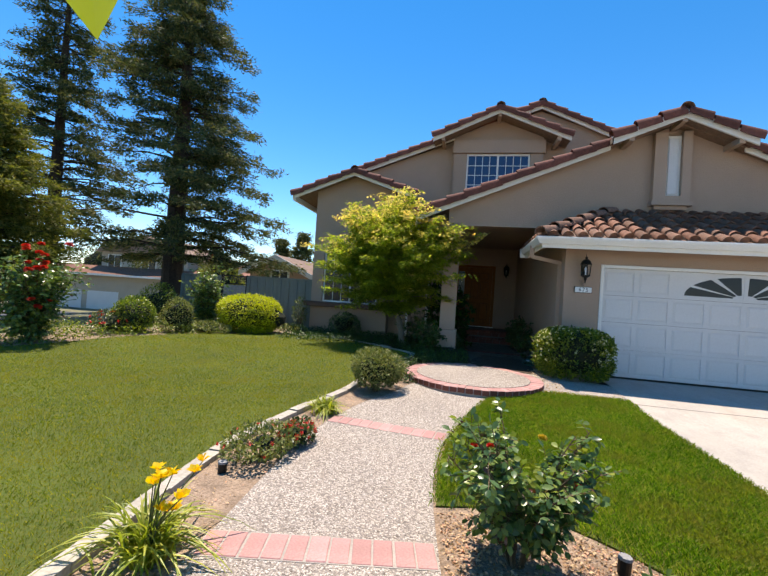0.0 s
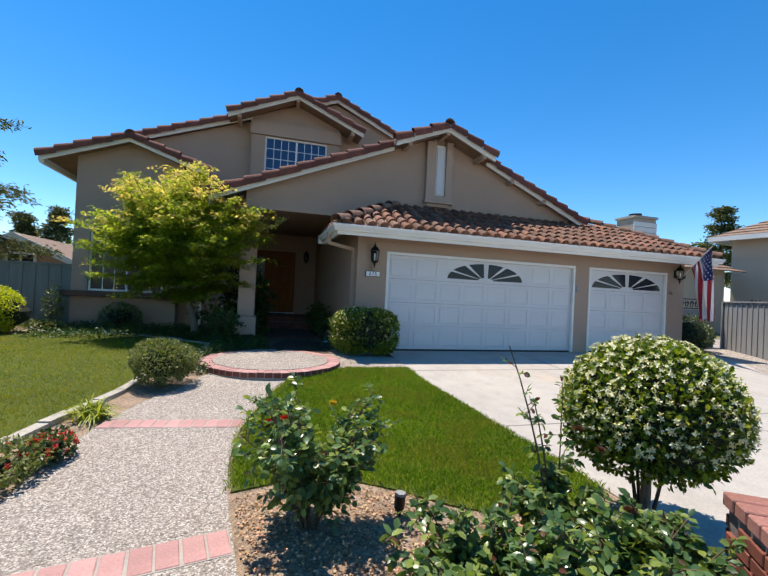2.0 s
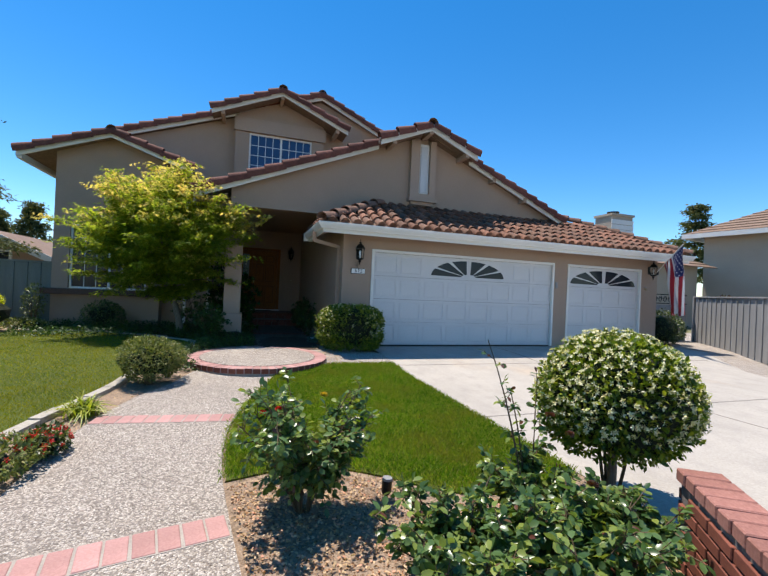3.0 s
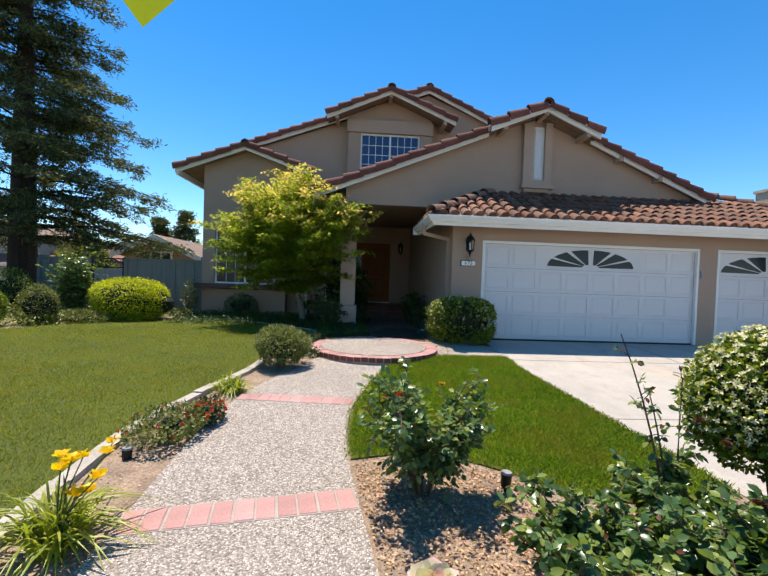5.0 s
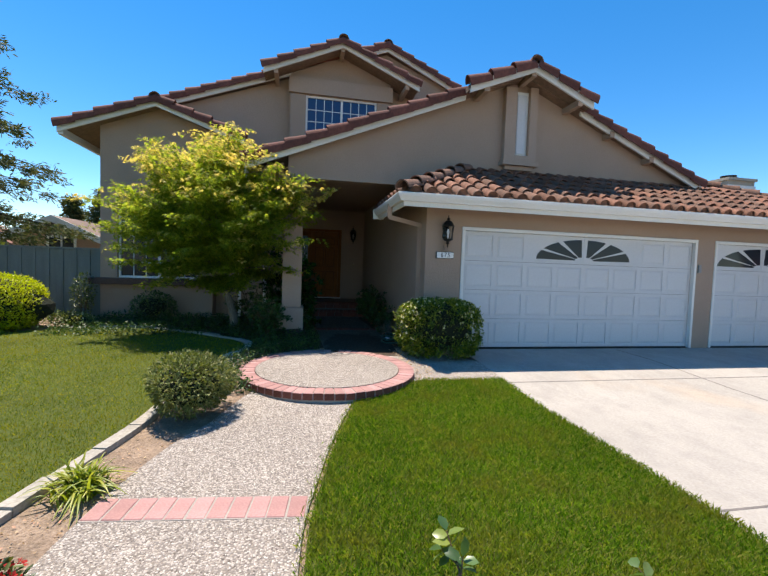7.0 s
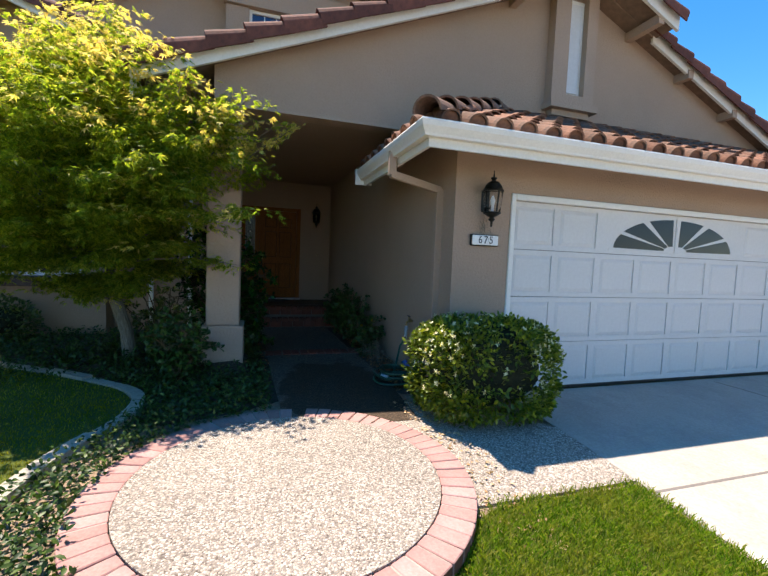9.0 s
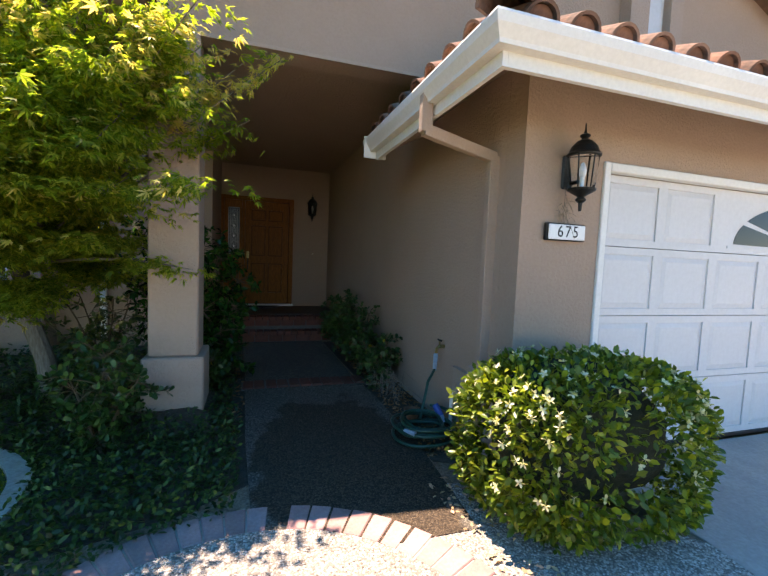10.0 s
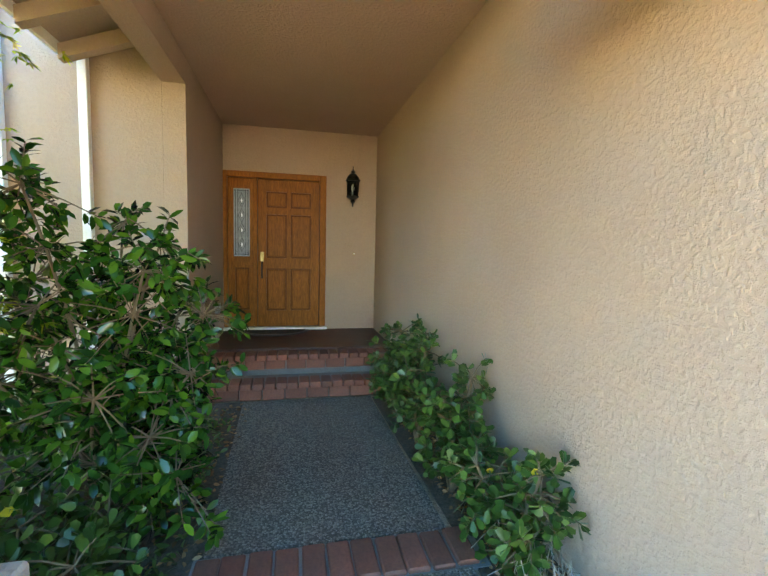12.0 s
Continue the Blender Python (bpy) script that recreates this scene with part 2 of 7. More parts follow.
M["black_paint"] = rough_mat("black_letter_paint", (0.012, 0.012, 0.013), (0.018, 0.018, 0.018), 30, 4, 0.4, 0, 0, 0.1)


# ---- mesh helpers ----
def finish(name, me, material, parent=None, label=""):
    ob = new(name, me)
    if material:
        me.materials.append(material)
    if parent:
        ob.parent = parent
    if label:
        tagged(ob, label)
    return ob


def part(name, bm, material, parent=None, label="", smooth=False):
    bmesh.ops.recalc_face_normals(bm, faces=bm.faces)
    me = bpy.data.meshes.new(name)
    bm.to_mesh(me)
    bm.free()
    if smooth:
        me.polygons.foreach_set("use_smooth", [True] * len(me.polygons))
    return finish(name, me, material, parent, label)


def struct(ob, label, category=""):
    return tagged(ob, label, category, "", "structure")


def thing(name, label, category, at=(0, 0, 0), group=""):
    ob = new(name)
    ob.location = at
    return tagged(ob, label, category, group)


def box(bm, x0, y0, z0, x1, y1, z1, bevel=0.0, m=None):
    r = bmesh.ops.create_cube(bm, size=1, matrix=Matrix.Translation(((x0 + x1) / 2, (y0 + y1) / 2, (z0 + z1) / 2)) @ Matrix.Diagonal((abs(x1 - x0), abs(y1 - y0), abs(z1 - z0), 1)))
    vs = r["verts"]
    if bevel:
        es = {e for v in vs for e in v.link_edges}
        r = bmesh.ops.bevel(bm, geom=list(es), offset=bevel, segments=1, affect="EDGES", profile=0.6)
        vs = list({v for f in r["faces"] for v in f.verts} | {v for v in vs if v.is_valid})
    if m:
        bmesh.ops.transform(bm, matrix=m, verts=vs)
    return vs


def bm_box(*a, bevel=0.0, m=None):
    bm = bmesh.new()
    box(bm, *a, bevel=bevel, m=m)
    return bm


def prism(bm, pts, axis, a, b):
    """A flat outline pushed from a to b along an axis. pts: the two other coordinates, in the order x, y, z."""
    def p3(p, d):
        return {"x": (d, p[0], p[1]), "y": (p[0], d, p[1]), "z": (p[0], p[1], d)}[axis]
    lo, hi = [bm.verts.new(p3(p, a)) for p in pts], [bm.verts.new(p3(p, b)) for p in pts]
    bm.faces.new(lo)
    bm.faces.new(hi[::-1])
    k = len(pts)
    for i in range(k):
        bm.faces.new((lo[i], lo[(i + 1) % k], hi[(i + 1) % k], hi[i]))
    return lo + hi


def bm_prism(*a):
    bm = bmesh.new()
    prism(bm, *a)
    return bm


def tube(bm, pts, radii, sides=8, cap=True):
    """A round bar along points, with a radius for each."""
    rings = []
    up = Vector((0.13, 0.21, 1)).normalized()
    for i, p in enumerate(pts):
        d = (Vector(pts[min(i + 1, len(pts) - 1)]) - Vector(pts[max(i - 1, 0)])).normalized()
        s = d.cross(up)
        s = s.normalized() if s.length > 0.05 else d.cross(Vector((1, 0, 0))).normalized()
        u = s.cross(d)
        r = radii[i] if hasattr(radii, "__len__") else radii
        rings.append([bm.verts.new(Vector(p) + (s * math.cos(a) + u * math.sin(a)) * r) for a in [2 * math.pi * k / sides for k in range(sides)]])
    for a, b in zip(rings, rings[1:]):
        for k in range(sides):
            bm.faces.new((a[k], a[(k + 1) % sides], b[(k + 1) % sides], b[k]))
    if cap:
        bm.faces.new(rings[0][::-1])
        bm.faces.new(rings[-1])


def bm_tube(*a, **k):
    bm = bmesh.new()
    tube(bm, *a, **k)
    return bm


def lathe(bm, profile, at=(0, 0, 0), sides=16):
    """Turned shape: (radius, height) pairs round the z axis at a place."""
    rings = [[bm.verts.new((at[0] + r * math.cos(2 * math.pi * k / sides), at[1] + r * math.sin(2 * math.pi * k / sides), at[2] + z)) for k in range(sides)] for r, z in profile]
    for a, b in zip(rings, rings[1:]):
        for k in range(sides):
            bm.faces.new((a[k], a[(k + 1) % sides], b[(k + 1) % sides], b[k]))
    bm.faces.new(rings[0][::-1])
    bm.faces.new(rings[-1])


def bm_lathe(*a, **k):
    bm = bmesh.new()
    lathe(bm, *a, **k)
    return bm


def mesh_np(name, verts, faces, material, parent=None, label="", smooth=False):
    """A mesh from arrays: verts n x 3, faces m x k with one k."""
    me = bpy.data.meshes.new(name)
    k = faces.shape[1]
    me.vertices.add(len(verts))
    me.vertices.foreach_set("co", np.asarray(verts, np.float32).ravel())
    me.loops.add(faces.size)
    me.loops.foreach_set("vertex_index", faces.astype(np.int32).ravel())
    me.polygons.add(len(faces))
    me.polygons.foreach_set("loop_start", np.arange(0, faces.size, k, dtype=np.int32))
    me.polygons.foreach_set("loop_total", np.full(len(faces), k, np.int32))
    if smooth:
        me.polygons.foreach_set("use_smooth", np.ones(len(faces), bool))
    me.update(calc_edges=True)
    me.validate()
    return finish(name, me, material, parent, label)


def unit(a):
    return a / np.maximum(np.linalg.norm(a, axis=1, keepdims=True), 1e-6)


def leaf_arrays(P, D, L, W, rng, fold=0.25, droop=0.15, wide=(0.85, 0.95), at=(0.3, 0.68)):
    """Folded curved leaves at places P that point along D: eight verts, eight triangles each. wide: breadth at a third and at two thirds."""
    n = len(P)
    D = unit(D)
    R = unit(rng.normal(size=(n, 3)) * 0.6 + np.array([0, 0, 1.0]))
    S = unit(np.cross(D, R))
    U = np.cross(S, D)
    L, W = np.broadcast_to(L, n)[:, None], np.broadcast_to(W, n)[:, None]
    rows = [P]
    for f, k in ((at[0], wide[0]), (at[1], wide[1])):
        mid = P + D * L * f - U * L * droop * f * f
        side, rise = S * W * 0.5 * k, U * W * fold * k * 0.6
        rows += [mid + side + rise, mid, mid - side + rise]
    rows.append(P + D * L - U * L * droop)
    V = np.stack(rows, 1).reshape(-1, 3)
    F = np.array([[0, 2, 1], [0, 3, 2], [1, 2, 5], [1, 5, 4], [2, 3, 6], [2, 6, 5], [4, 5, 7], [5, 6, 7]])
    return V, (F[None] + 8 * np.arange(n)[:, None, None]).reshape(-1, 3)


def quad_leaf_arrays(P, D, L, W, rng):
    """Plain lens-shaped leaves of two triangles for crowns with very many."""
    n = len(P)
    D = unit(D)
    S = unit(np.cross(D, unit(rng.normal(size=(n, 3)))))
    L, W = np.broadcast_to(L, n)[:, None], np.broadcast_to(W, n)[:, None]
    V = np.stack([P, P + D * L * 0.5 + S * W * 0.5, P + D * L, P + D * L * 0.5 - S * W * 0.5], 1).reshape(-1, 3)
    F = np.array([[0, 1, 2], [0, 2, 3]])
    return V, (F[None] + 4 * np.arange(n)[:, None, None]).reshape(-1, 3)


def joined(parts):
    vs, fs, o = [], [], 0
    for v, f in parts:
        vs.append(v)
        fs.append(f + o)
        o += len(v)
    return np.concatenate(vs), np.concatenate(fs)


def ease(a, b, v):
    t = min(1, max(0, (v - a) / (b - a)))
    return t * t * (3 - 2 * t)


def gz(y):
    """Height of the ground: level at the street side, rising a little to the house."""
    return 0.12 * ease(5.3, 7.6, y)


# ---- ground, lawns, paths ----
def sheet(name, outline, lift, material, thick=0.06, step=0.45):
    """A sheet cut to an outline in plan, following the ground, with a rim."""
    bm = bmesh.new()
    f = bm.faces.new([bm.verts.new((x, y, 0)) for x, y in outline])
    ys = [p[1] for p in outline]
    y = math.ceil(min(ys) / step) * step
    while y < max(ys):
        bmesh.ops.bisect_plane(bm, geom=bm.verts[:] + bm.edges[:] + bm.faces[:], plane_co=(0, y, 0), plane_no=(0, 1, 0))
        y += step
    top = bm.faces[:]
    r = bmesh.ops.extrude_face_region(bm, geom=top)
    low = [v for v in r["geom"] if isinstance(v, bmesh.types.BMVert)]
    lows = set(low)
    for v in bm.verts:
        v.co.z = gz(v.co.y) + lift - (thick if v in lows else 0)
    return part(name, bm, material)


def smooth_line(pts, n=8):
    """Catmull-Rom through plan points."""
    out = []
    q = [np.array(p, float) for p in pts]
    for i in range(len(q) - 1):
        p0, p1, p2, p3 = q[max(i - 1, 0)], q[i], q[i + 1], q[min(i + 2, len(q) - 1)]
        for k in range(n):
            t = k / n
            out.append(tuple(0.5 * (2 * p1 + (p2 - p0) * t + (2 * p0 - 5 * p1 + 4 * p2 - p3) * t * t + (3 * p1 - p0 - 3 * p2 + p3) * t ** 3)))
    return out + [tuple(pts[-1])]


PATH_L = smooth_line([(-0.62, -3.0), (-0.72, -1.0), (-0.80, 0.6), (-0.87, 1.7), (-0.95, 3.0), (-0.91, 3.95), (-0.74, 4.8), (-0.50, 5.4), (-0.26, 6.1), (0.1, 6.5)])
PATH_R = smooth_line([(1.4, -3.0), (0.95, -0.8), (0.62, 0.7), (0.42, 1.9), (0.32, 2.8), (0.34, 3.6), (0.46, 4.25), (0.64, 5.0), (0.96, 6.0), (1.2, 6.5)])
CURB = smooth_line([(-1.1, -3.0), (-1.22, -0.5), (-1.36, 1.3), (-1.50, 2.75), (-1.42, 3.7), (-1.30, 4.4), (-1.12, 5.3), (-1.02, 6.2), (-0.82, 7.3), (-0.54, 8.15), (-0.64, 8.75), (-1.2, 9.3), (-2.2, 10.0), (-2.9, 10.35), (-3.5, 10.36), (-4.0, 10.18)])
PAD, PAD_R, PAD_Z = (0.68, 6.90), 1.16, 0.135

gx = np.array([-900, -300, -120, -70, -50, -40, -32, -26, -20, -16, -13, -10, -6, 0, 10, 30, 100, 300, 900], float)
gy = np.array([-900, -200, -60, -20, 0, 8, 14, 20, 30, 45, 80, 200, 900], float)
gv = np.array([(x, y, -0.06 - 2.6 * ease(-11, -38, x)) for y in gy for x in gx])
nx = len(gx)
gf = np.array([(j * nx + i, j * nx + i + 1, (j + 1) * nx + i + 1, (j + 1) * nx + i) for j in range(len(gy) - 1) for i in range(nx - 1)])
struct(mesh_np("ground", gv, gf, M["ground"]), "dry grassy ground reaching to the horizon", "ground")
struct(sheet("bed", [(-9, -4), (3.0, -4), (3.0, 7.3), (2.3, 8.1), (2.3, 13), (-9, 13)], -0.01, M["soil"], 0.3), "dry brown garden soil round the path", "soil")
struct(sheet("path", PATH_L + PATH_R[::-1], 0.012, M["aggregate"], 0.08), "curved garden path of washed pebble concrete", "path")
lawn_left_outline = [(x - 0.07, y) for x, y in CURB] + [(-5.3, 9.35), (-6.1, 8.5), (-6.5, 7.7), (-7.2, 6.3), (-8.3, 4.6), (-9, 3.5), (-9, -3)]
struct(sheet("lawn_left", lawn_left_outline, 0.016, M["turf"], 0.09), "mown front lawn with yellowish patches", "lawn")
LAWN_R = smooth_line([(0.36, 2.50), (0.9, 2.62), (1.35, 2.42), (1.9, 1.98), (2.5, 1.9), (2.97, 2.05)], 4)
lawn_right_outline = LAWN_R + [(2.97, 6.38), (1.88, 6.40)] + [(x + 0.03, y) for x, y in PATH_R[::-1] if 2.55 < y < 6.05]
struct(sheet("lawn_right", lawn_right_outline, 0.003, M["turf"], 0.05), "small mown lawn between path and driveway", "lawn")
struct(sheet("driveway", [(3.0, -14), (9.3, -14), (9.3, 3.0), (10.4, 5.2), (11.9, 7.0), (11.9, 8.12), (3.0, 8.12)], 0.0, M["concrete"], 0.12), "sunlit pale concrete driveway with saw joints", "driveway")
for i, (x0, y0, x1, y1) in enumerate([(3.0, 6.29, 10.9, 6.32), (3.0, 3.48, 9.4, 3.51), (3.0, 0.6, 9.3, 0.63), (6.1, -14, 6.13, 8.0)]):
    struct(sheet("driveway_joint", [(x0, y0 - 0.004), (x1, y0 - 0.004), (x1, y1 - 0.012), (x0, y1 - 0.012)] if y1 - y0 < 1 else [(x0, y0), (x0 + 0.02, y0), (x0 + 0.02, y1), (x0, y1)], 0.0015, M["mortar_dark"], 0.02), "dark saw joint in the concrete", "joint")
struct(sheet("side_strip", [(9.31, -14), (30, -14), (30, 12), (11.91, 12), (11.91, 7.0), (10.41, 5.2), (9.31, 3.0)], -0.004, M["aggregate"], 0.1), "grey pebble concrete beside the driveway", "pavement")
struct(sheet("entry_apron", [(1.3, 6.42), (2.985, 6.42), (2.985, 7.2), (2.3, 7.95), (1.85, 8.05), (1.2, 8.0)], 0.008, M["aggregate"], 0.08), "pebble concrete apron beside the round landing", "pavement")
struct(sheet("entry_walk", [(0.72, 7.6), (1.85, 7.6), (1.92, 8.6), (1.90, 9.7), (1.86, 10.13), (0.64, 10.13), (0.66, 9.0)], 0.012, M["aggregate_shaded"], 0.08), "shaded pebble concrete walk with a damp patch", "path")
struct(sheet("porch_walk", [(0.64, 10.42), (1.84, 10.42), (1.80, 12.45), (0.58, 12.45)], 0.012, M["aggregate_shaded"], 0.08), "dark pebble concrete walk before the steps", "path")

# concrete edging in short poured lengths
edging = struct(thing("lawn_edging", "old pale concrete edging along the lawn", "edging"), "old pale concrete edging along the lawn", "edging")
rng = np.random.default_rng(3)
run = [p for p in CURB if p[1] > -2]
for i in range(0, len(run) - 4, 4):
    seg = run[i:i + 5]
    bm = bmesh.new()
    lf, rt = [], []
    j = rng.uniform(-0.012, 0.012)
    for k, (x, y) in enumerate(seg):
        a, b = np.array(seg[max(k - 1, 0)]), np.array(seg[min(k + 1, 4)])
        d = (b - a) / np.linalg.norm(b - a)
        s = np.array([d[1], -d[0]])
        p = np.array([x, y]) + d * (0.006 if k == 0 else -0.006 if k == 4 else 0)
        lf.append((*(p - s * 0.055), gz(y)))
        rt.append((*(p + s * 0.055), gz(y)))
    ring = lf + rt[::-1]
    lo = [bm.verts.new((x, y, z - 0.05)) for x, y, z in ring]
    hi = [bm.verts.new((x, y, z + 0.042 + j)) for x, y, z in ring]
    bm.faces.new(hi)
    for k in range(len(ring)):
        bm.faces.new((lo[k], lo[(k + 1) % len(ring)], hi[(k + 1) % len(ring)], hi[k]))
    part("block", bm, M["curb"], edging)

# round landing
bm = bm_lathe([(PAD_R - 0.21, -0.1), (PAD_R - 0.21, PAD_Z + 0.004)], (PAD[0], PAD[1], 0), 64)
landing = struct(part("landing", bm, M["aggregate"]), "round raised landing of pebble concrete with a brick rim", "landing")
part("bed_course", bm_lathe([(PAD_R - 0.012, -0.15), (PAD_R - 0.012, PAD_Z - 0.008), (PAD_R - 0.20, PAD_Z - 0.006), (PAD_R - 0.20, -0.15)], (PAD[0], PAD[1], 0), 64), M["mortar"], landing, "mortar under the brick rim")


# ---- walls ----
def wall(name, label, boxes=(), prisms=(), material="stucco"):
    bm = bmesh.new()
    for b in boxes:
        box(bm, *b)
    for p in prisms:
        prism(bm, *p)
    return struct(part(name, bm, M[material]), label, "wall")


GY, SX = 8.10, 2.345          # garage front, porch-side wall
GB = 0.13                    # garage slab
wall("wall_garage_front", "tan stucco garage front with rough texture",
     [(SX, GY, -0.1, 3.01, GY + 0.2, 2.875), (7.86, GY, -0.1, 8.32, GY + 0.2, 2.875), (10.82, GY, -0.1, 11.45, GY + 0.2, 2.875),
      (3.01, GY, 2.22, 7.86, GY + 0.2, 2.875), (8.32, GY, 2.22, 10.82, GY + 0.2, 2.875)])
bm = bmesh.new()
prism(bm, [(SX, GY + 0.202), (2.317, 9.29), (2.517, 9.29), (SX + 0.2, GY + 0.202)], "z", -0.1, 2.86)
prism(bm, [(2.317, 9.29), (2.19, 14.57), (2.39, 14.57), (2.517, 9.29)], "z", -0.1, 3.30)
struct(part("wall_porch_side", bm, M["stucco"]), "long tan stucco wall beside the entry walk", "wall")
wall("wall_garage_right", "tan stucco side wall of the garage", [(11.25, GY + 0.202, -0.1, 11.45, 16, 2.75)])
wall("wall_entry", "shaded tan stucco wall round the front door",
     [(-0.1, 14.37, 0.2, 0.10, 14.57, 3.30), (1.465, 14.37, 0.2, 2.188, 14.57, 3.30), (0.10, 14.37, 2.61, 1.465, 14.57, 3.30), (0.10, 14.37, 0.2, 1.465, 14.57, 0.47)])
# unseen added panels that stop light leaking in round the doors
wall("light_block_entry", "added panel blocking light leaks behind the front door", [(0.0, 14.575, 0.2, 2.4, 14.65, 3.3)], material="brown_trim")
wall("light_block_garage", "added panel blocking light leaks behind the garage doors", [(2.6, GY + 0.6, 0.0, 11.2, GY + 0.68, 2.75)], material="brown_trim")
wall("wall_porch_left", "tan stucco return wall of the porch", [(-0.08, 12.49, -0.1, 0.11, 14.368, 3.30)])
wall("wall_nook", "tan stucco wall beside the porch", [(-1.88, 12.49, -0.1, -0.082, 12.69, 4.2)])
# left wing with its bay and window opening
WY = 12.08
wall("wall_left_wing", "tan stucco wing with a broad window",
     [(-4.34, WY, -0.1, -1.86, WY + 0.2, 1.05), (-4.34, WY, 1.051, -3.98, WY + 0.2, 3.9), (-2.2, WY, 1.051, -1.86, WY + 0.2, 3.9), (-3.98, WY, 2.75, -2.2, WY + 0.2, 3.9)],
     [([(-4.34, 3.9), (-1.86, 3.9), (-1.86, 4.60), (-3.06, 5.05), (-4.34, 4.55)], "y", WY, WY + 0.2)])
wall("wall_left_wing_side", "tan stucco end wall of the wing", [(-4.34, WY + 0.202, -0.1, -4.14, 18, 4.45)])
wall("wall_left_wing_return", "tan stucco return of the wing", [(-2.06, WY + 0.202, -0.1, -1.86, 12.488, 4.45)])
# front gable over porch and garage
FY = 9.28
PK = (4.58, 5.38)
FL, FR = (-0.75, 3.23), (8.95, 3.48)
SL, SR = (PK[1] - FL[1]) / (PK[0] - FL[0]), (PK[1] - FR[1]) / (FR[0] - PK[0])


def rake(x):
    return PK[1] - (SL * (PK[0] - x) if x < PK[0] else SR * (x - PK[0]))


wall("wall_front_gable", "broad tan stucco gable over porch and garage", [],
     [([(0.0, 3.155), (8.6, 3.155), (8.6, rake(8.6) + 0.02), (PK[0], PK[1] + 0.02), (0.0, rake(0.0) + 0.02)], "y", FY, FY + 0.22)])
wall("wall_gable_pilaster", "projecting stucco frame of the slot window",
     [(4.22, FY - 0.14, 3.75, 4.46, FY - 0.001, 5.20), (4.75, FY - 0.14, 3.75, 4.92, FY - 0.001, 5.24), (4.46, FY - 0.139, 3.75, 4.75, FY - 0.001, 3.87), (4.18, FY - 0.20, 3.66, 4.96, FY - 0.001, 3.748), (4.26, FY - 0.12, 3.58, 4.88, FY - 0.001, 3.658)], material="stucco_trim")
# upper storey
UY = 12.75
MP = (2.42, 7.42)
wall("wall_upper", "tan stucco upper storey gable", [],
     [([(-3.0, 4.0), (6.5, 4.0), (6.5, 5.65), (MP[0], MP[1] - 0.1), (-3.0, 5.34)], "y", UY, UY + 0.2)])
DY = 12.45
wall("wall_dormer", "tan stucco dormer front with a boxed window frame",
     [(-0.11, DY, 4.4, 0.28, UY - 0.002, 5.91), (2.15, DY, 4.4, 2.52, UY - 0.002, 5.91), (0.28, DY, 4.4, 2.15, UY - 0.002, 4.61)],
     [([(-0.11, 5.912), (2.52, 5.912), (2.52, 6.42), (1.17, 6.98), (-0.11, 6.42)], "y", DY + 0.06, UY - 0.002)])
wall("trim_dormer", "smooth stucco band over the upper window", [(-0.15, DY - 0.06, 5.92, 2.56, DY + 0.055, 6.31)], material="stucco_trim")
# porch ceiling, beam and column
bm = bm_box(0.112, FY + 0.222, 3.22, 2.28, 14.368, 3.30)
struct(part("ceiling", bm, M["stucco"]), "plain tan stucco porch ceiling", "ceiling")
wall("trim_porch_beam", "boxed stucco beam along the porch edge", [(-0.08, 9.72, 3.0, 0.11, 12.488, 3.30)])
wall("trim_porch_header", "stucco lip under the gable wall", [(0.29, FY - 0.012, 3.125, 2.31, FY + 0.22, 3.153)], material="stucco_trim")
col = struct(thing("porch_column", "square tan stucco porch column on a wider base", "column"), "square tan stucco porch column on a wider base", "column")
part("shaft", bm_box(-0.07, 9.32, 0.69, 0.288, 9.70, 3.153, bevel=0.012), M["stucco"], col)
part("base", bm_box(-0.11, 9.27, 0.0, 0.335, 9.75, 0.69, bevel=0.012), M["stucco_trim"], col)
part("capital", bm_box(-0.078, 9.285, 2.98, 0.294, 9.318, 3.15, bevel=0.004), M["stucco_trim"], col)


# ---- roofs ----
def slab(name, quad, thick, material, label):
    """A roof plane from its four corners, with thickness downwards."""
    bm = bmesh.new()
    hi = [bm.verts.new(p) for p in quad]
    lo = [bm.verts.new((p[0], p[1], p[2] - thick)) for p in quad]
    k = len(quad)
    bm.faces.new(hi)
    bm.faces.new(lo[::-1])
    for i in range(k):
        bm.faces.new((lo[i], lo[(i + 1) % k], hi[(i + 1) % k], hi[i]))
    return struct(part(name, bm, material), label, "roof")


def board(name, p, q, depth, thick, material, label, up=0.0):
    """A fascia board that runs from p to q, hanging down by depth."""
    p, q = Vector(p), Vector(q)
    d = (q - p).normalized()
    s = d.cross(Vector((0, 0, 1))).normalized() * thick
    bm = bmesh.new()
    vs = [bm.verts.new(v + w + Vector((0, 0, h))) for w in (Vector(), s) for v, h in ((p, up), (q, up), (q, up - depth), (p, up - depth))]
    for f in ((0, 1, 2, 3), (7, 6, 5, 4), (0, 4, 5, 1), (1, 5, 6, 2), (2, 6, 7, 3), (3, 7, 4, 0)):
        bm.faces.new([vs[i] for i in f])
    return struct(part(name, bm, material), label, "fascia")


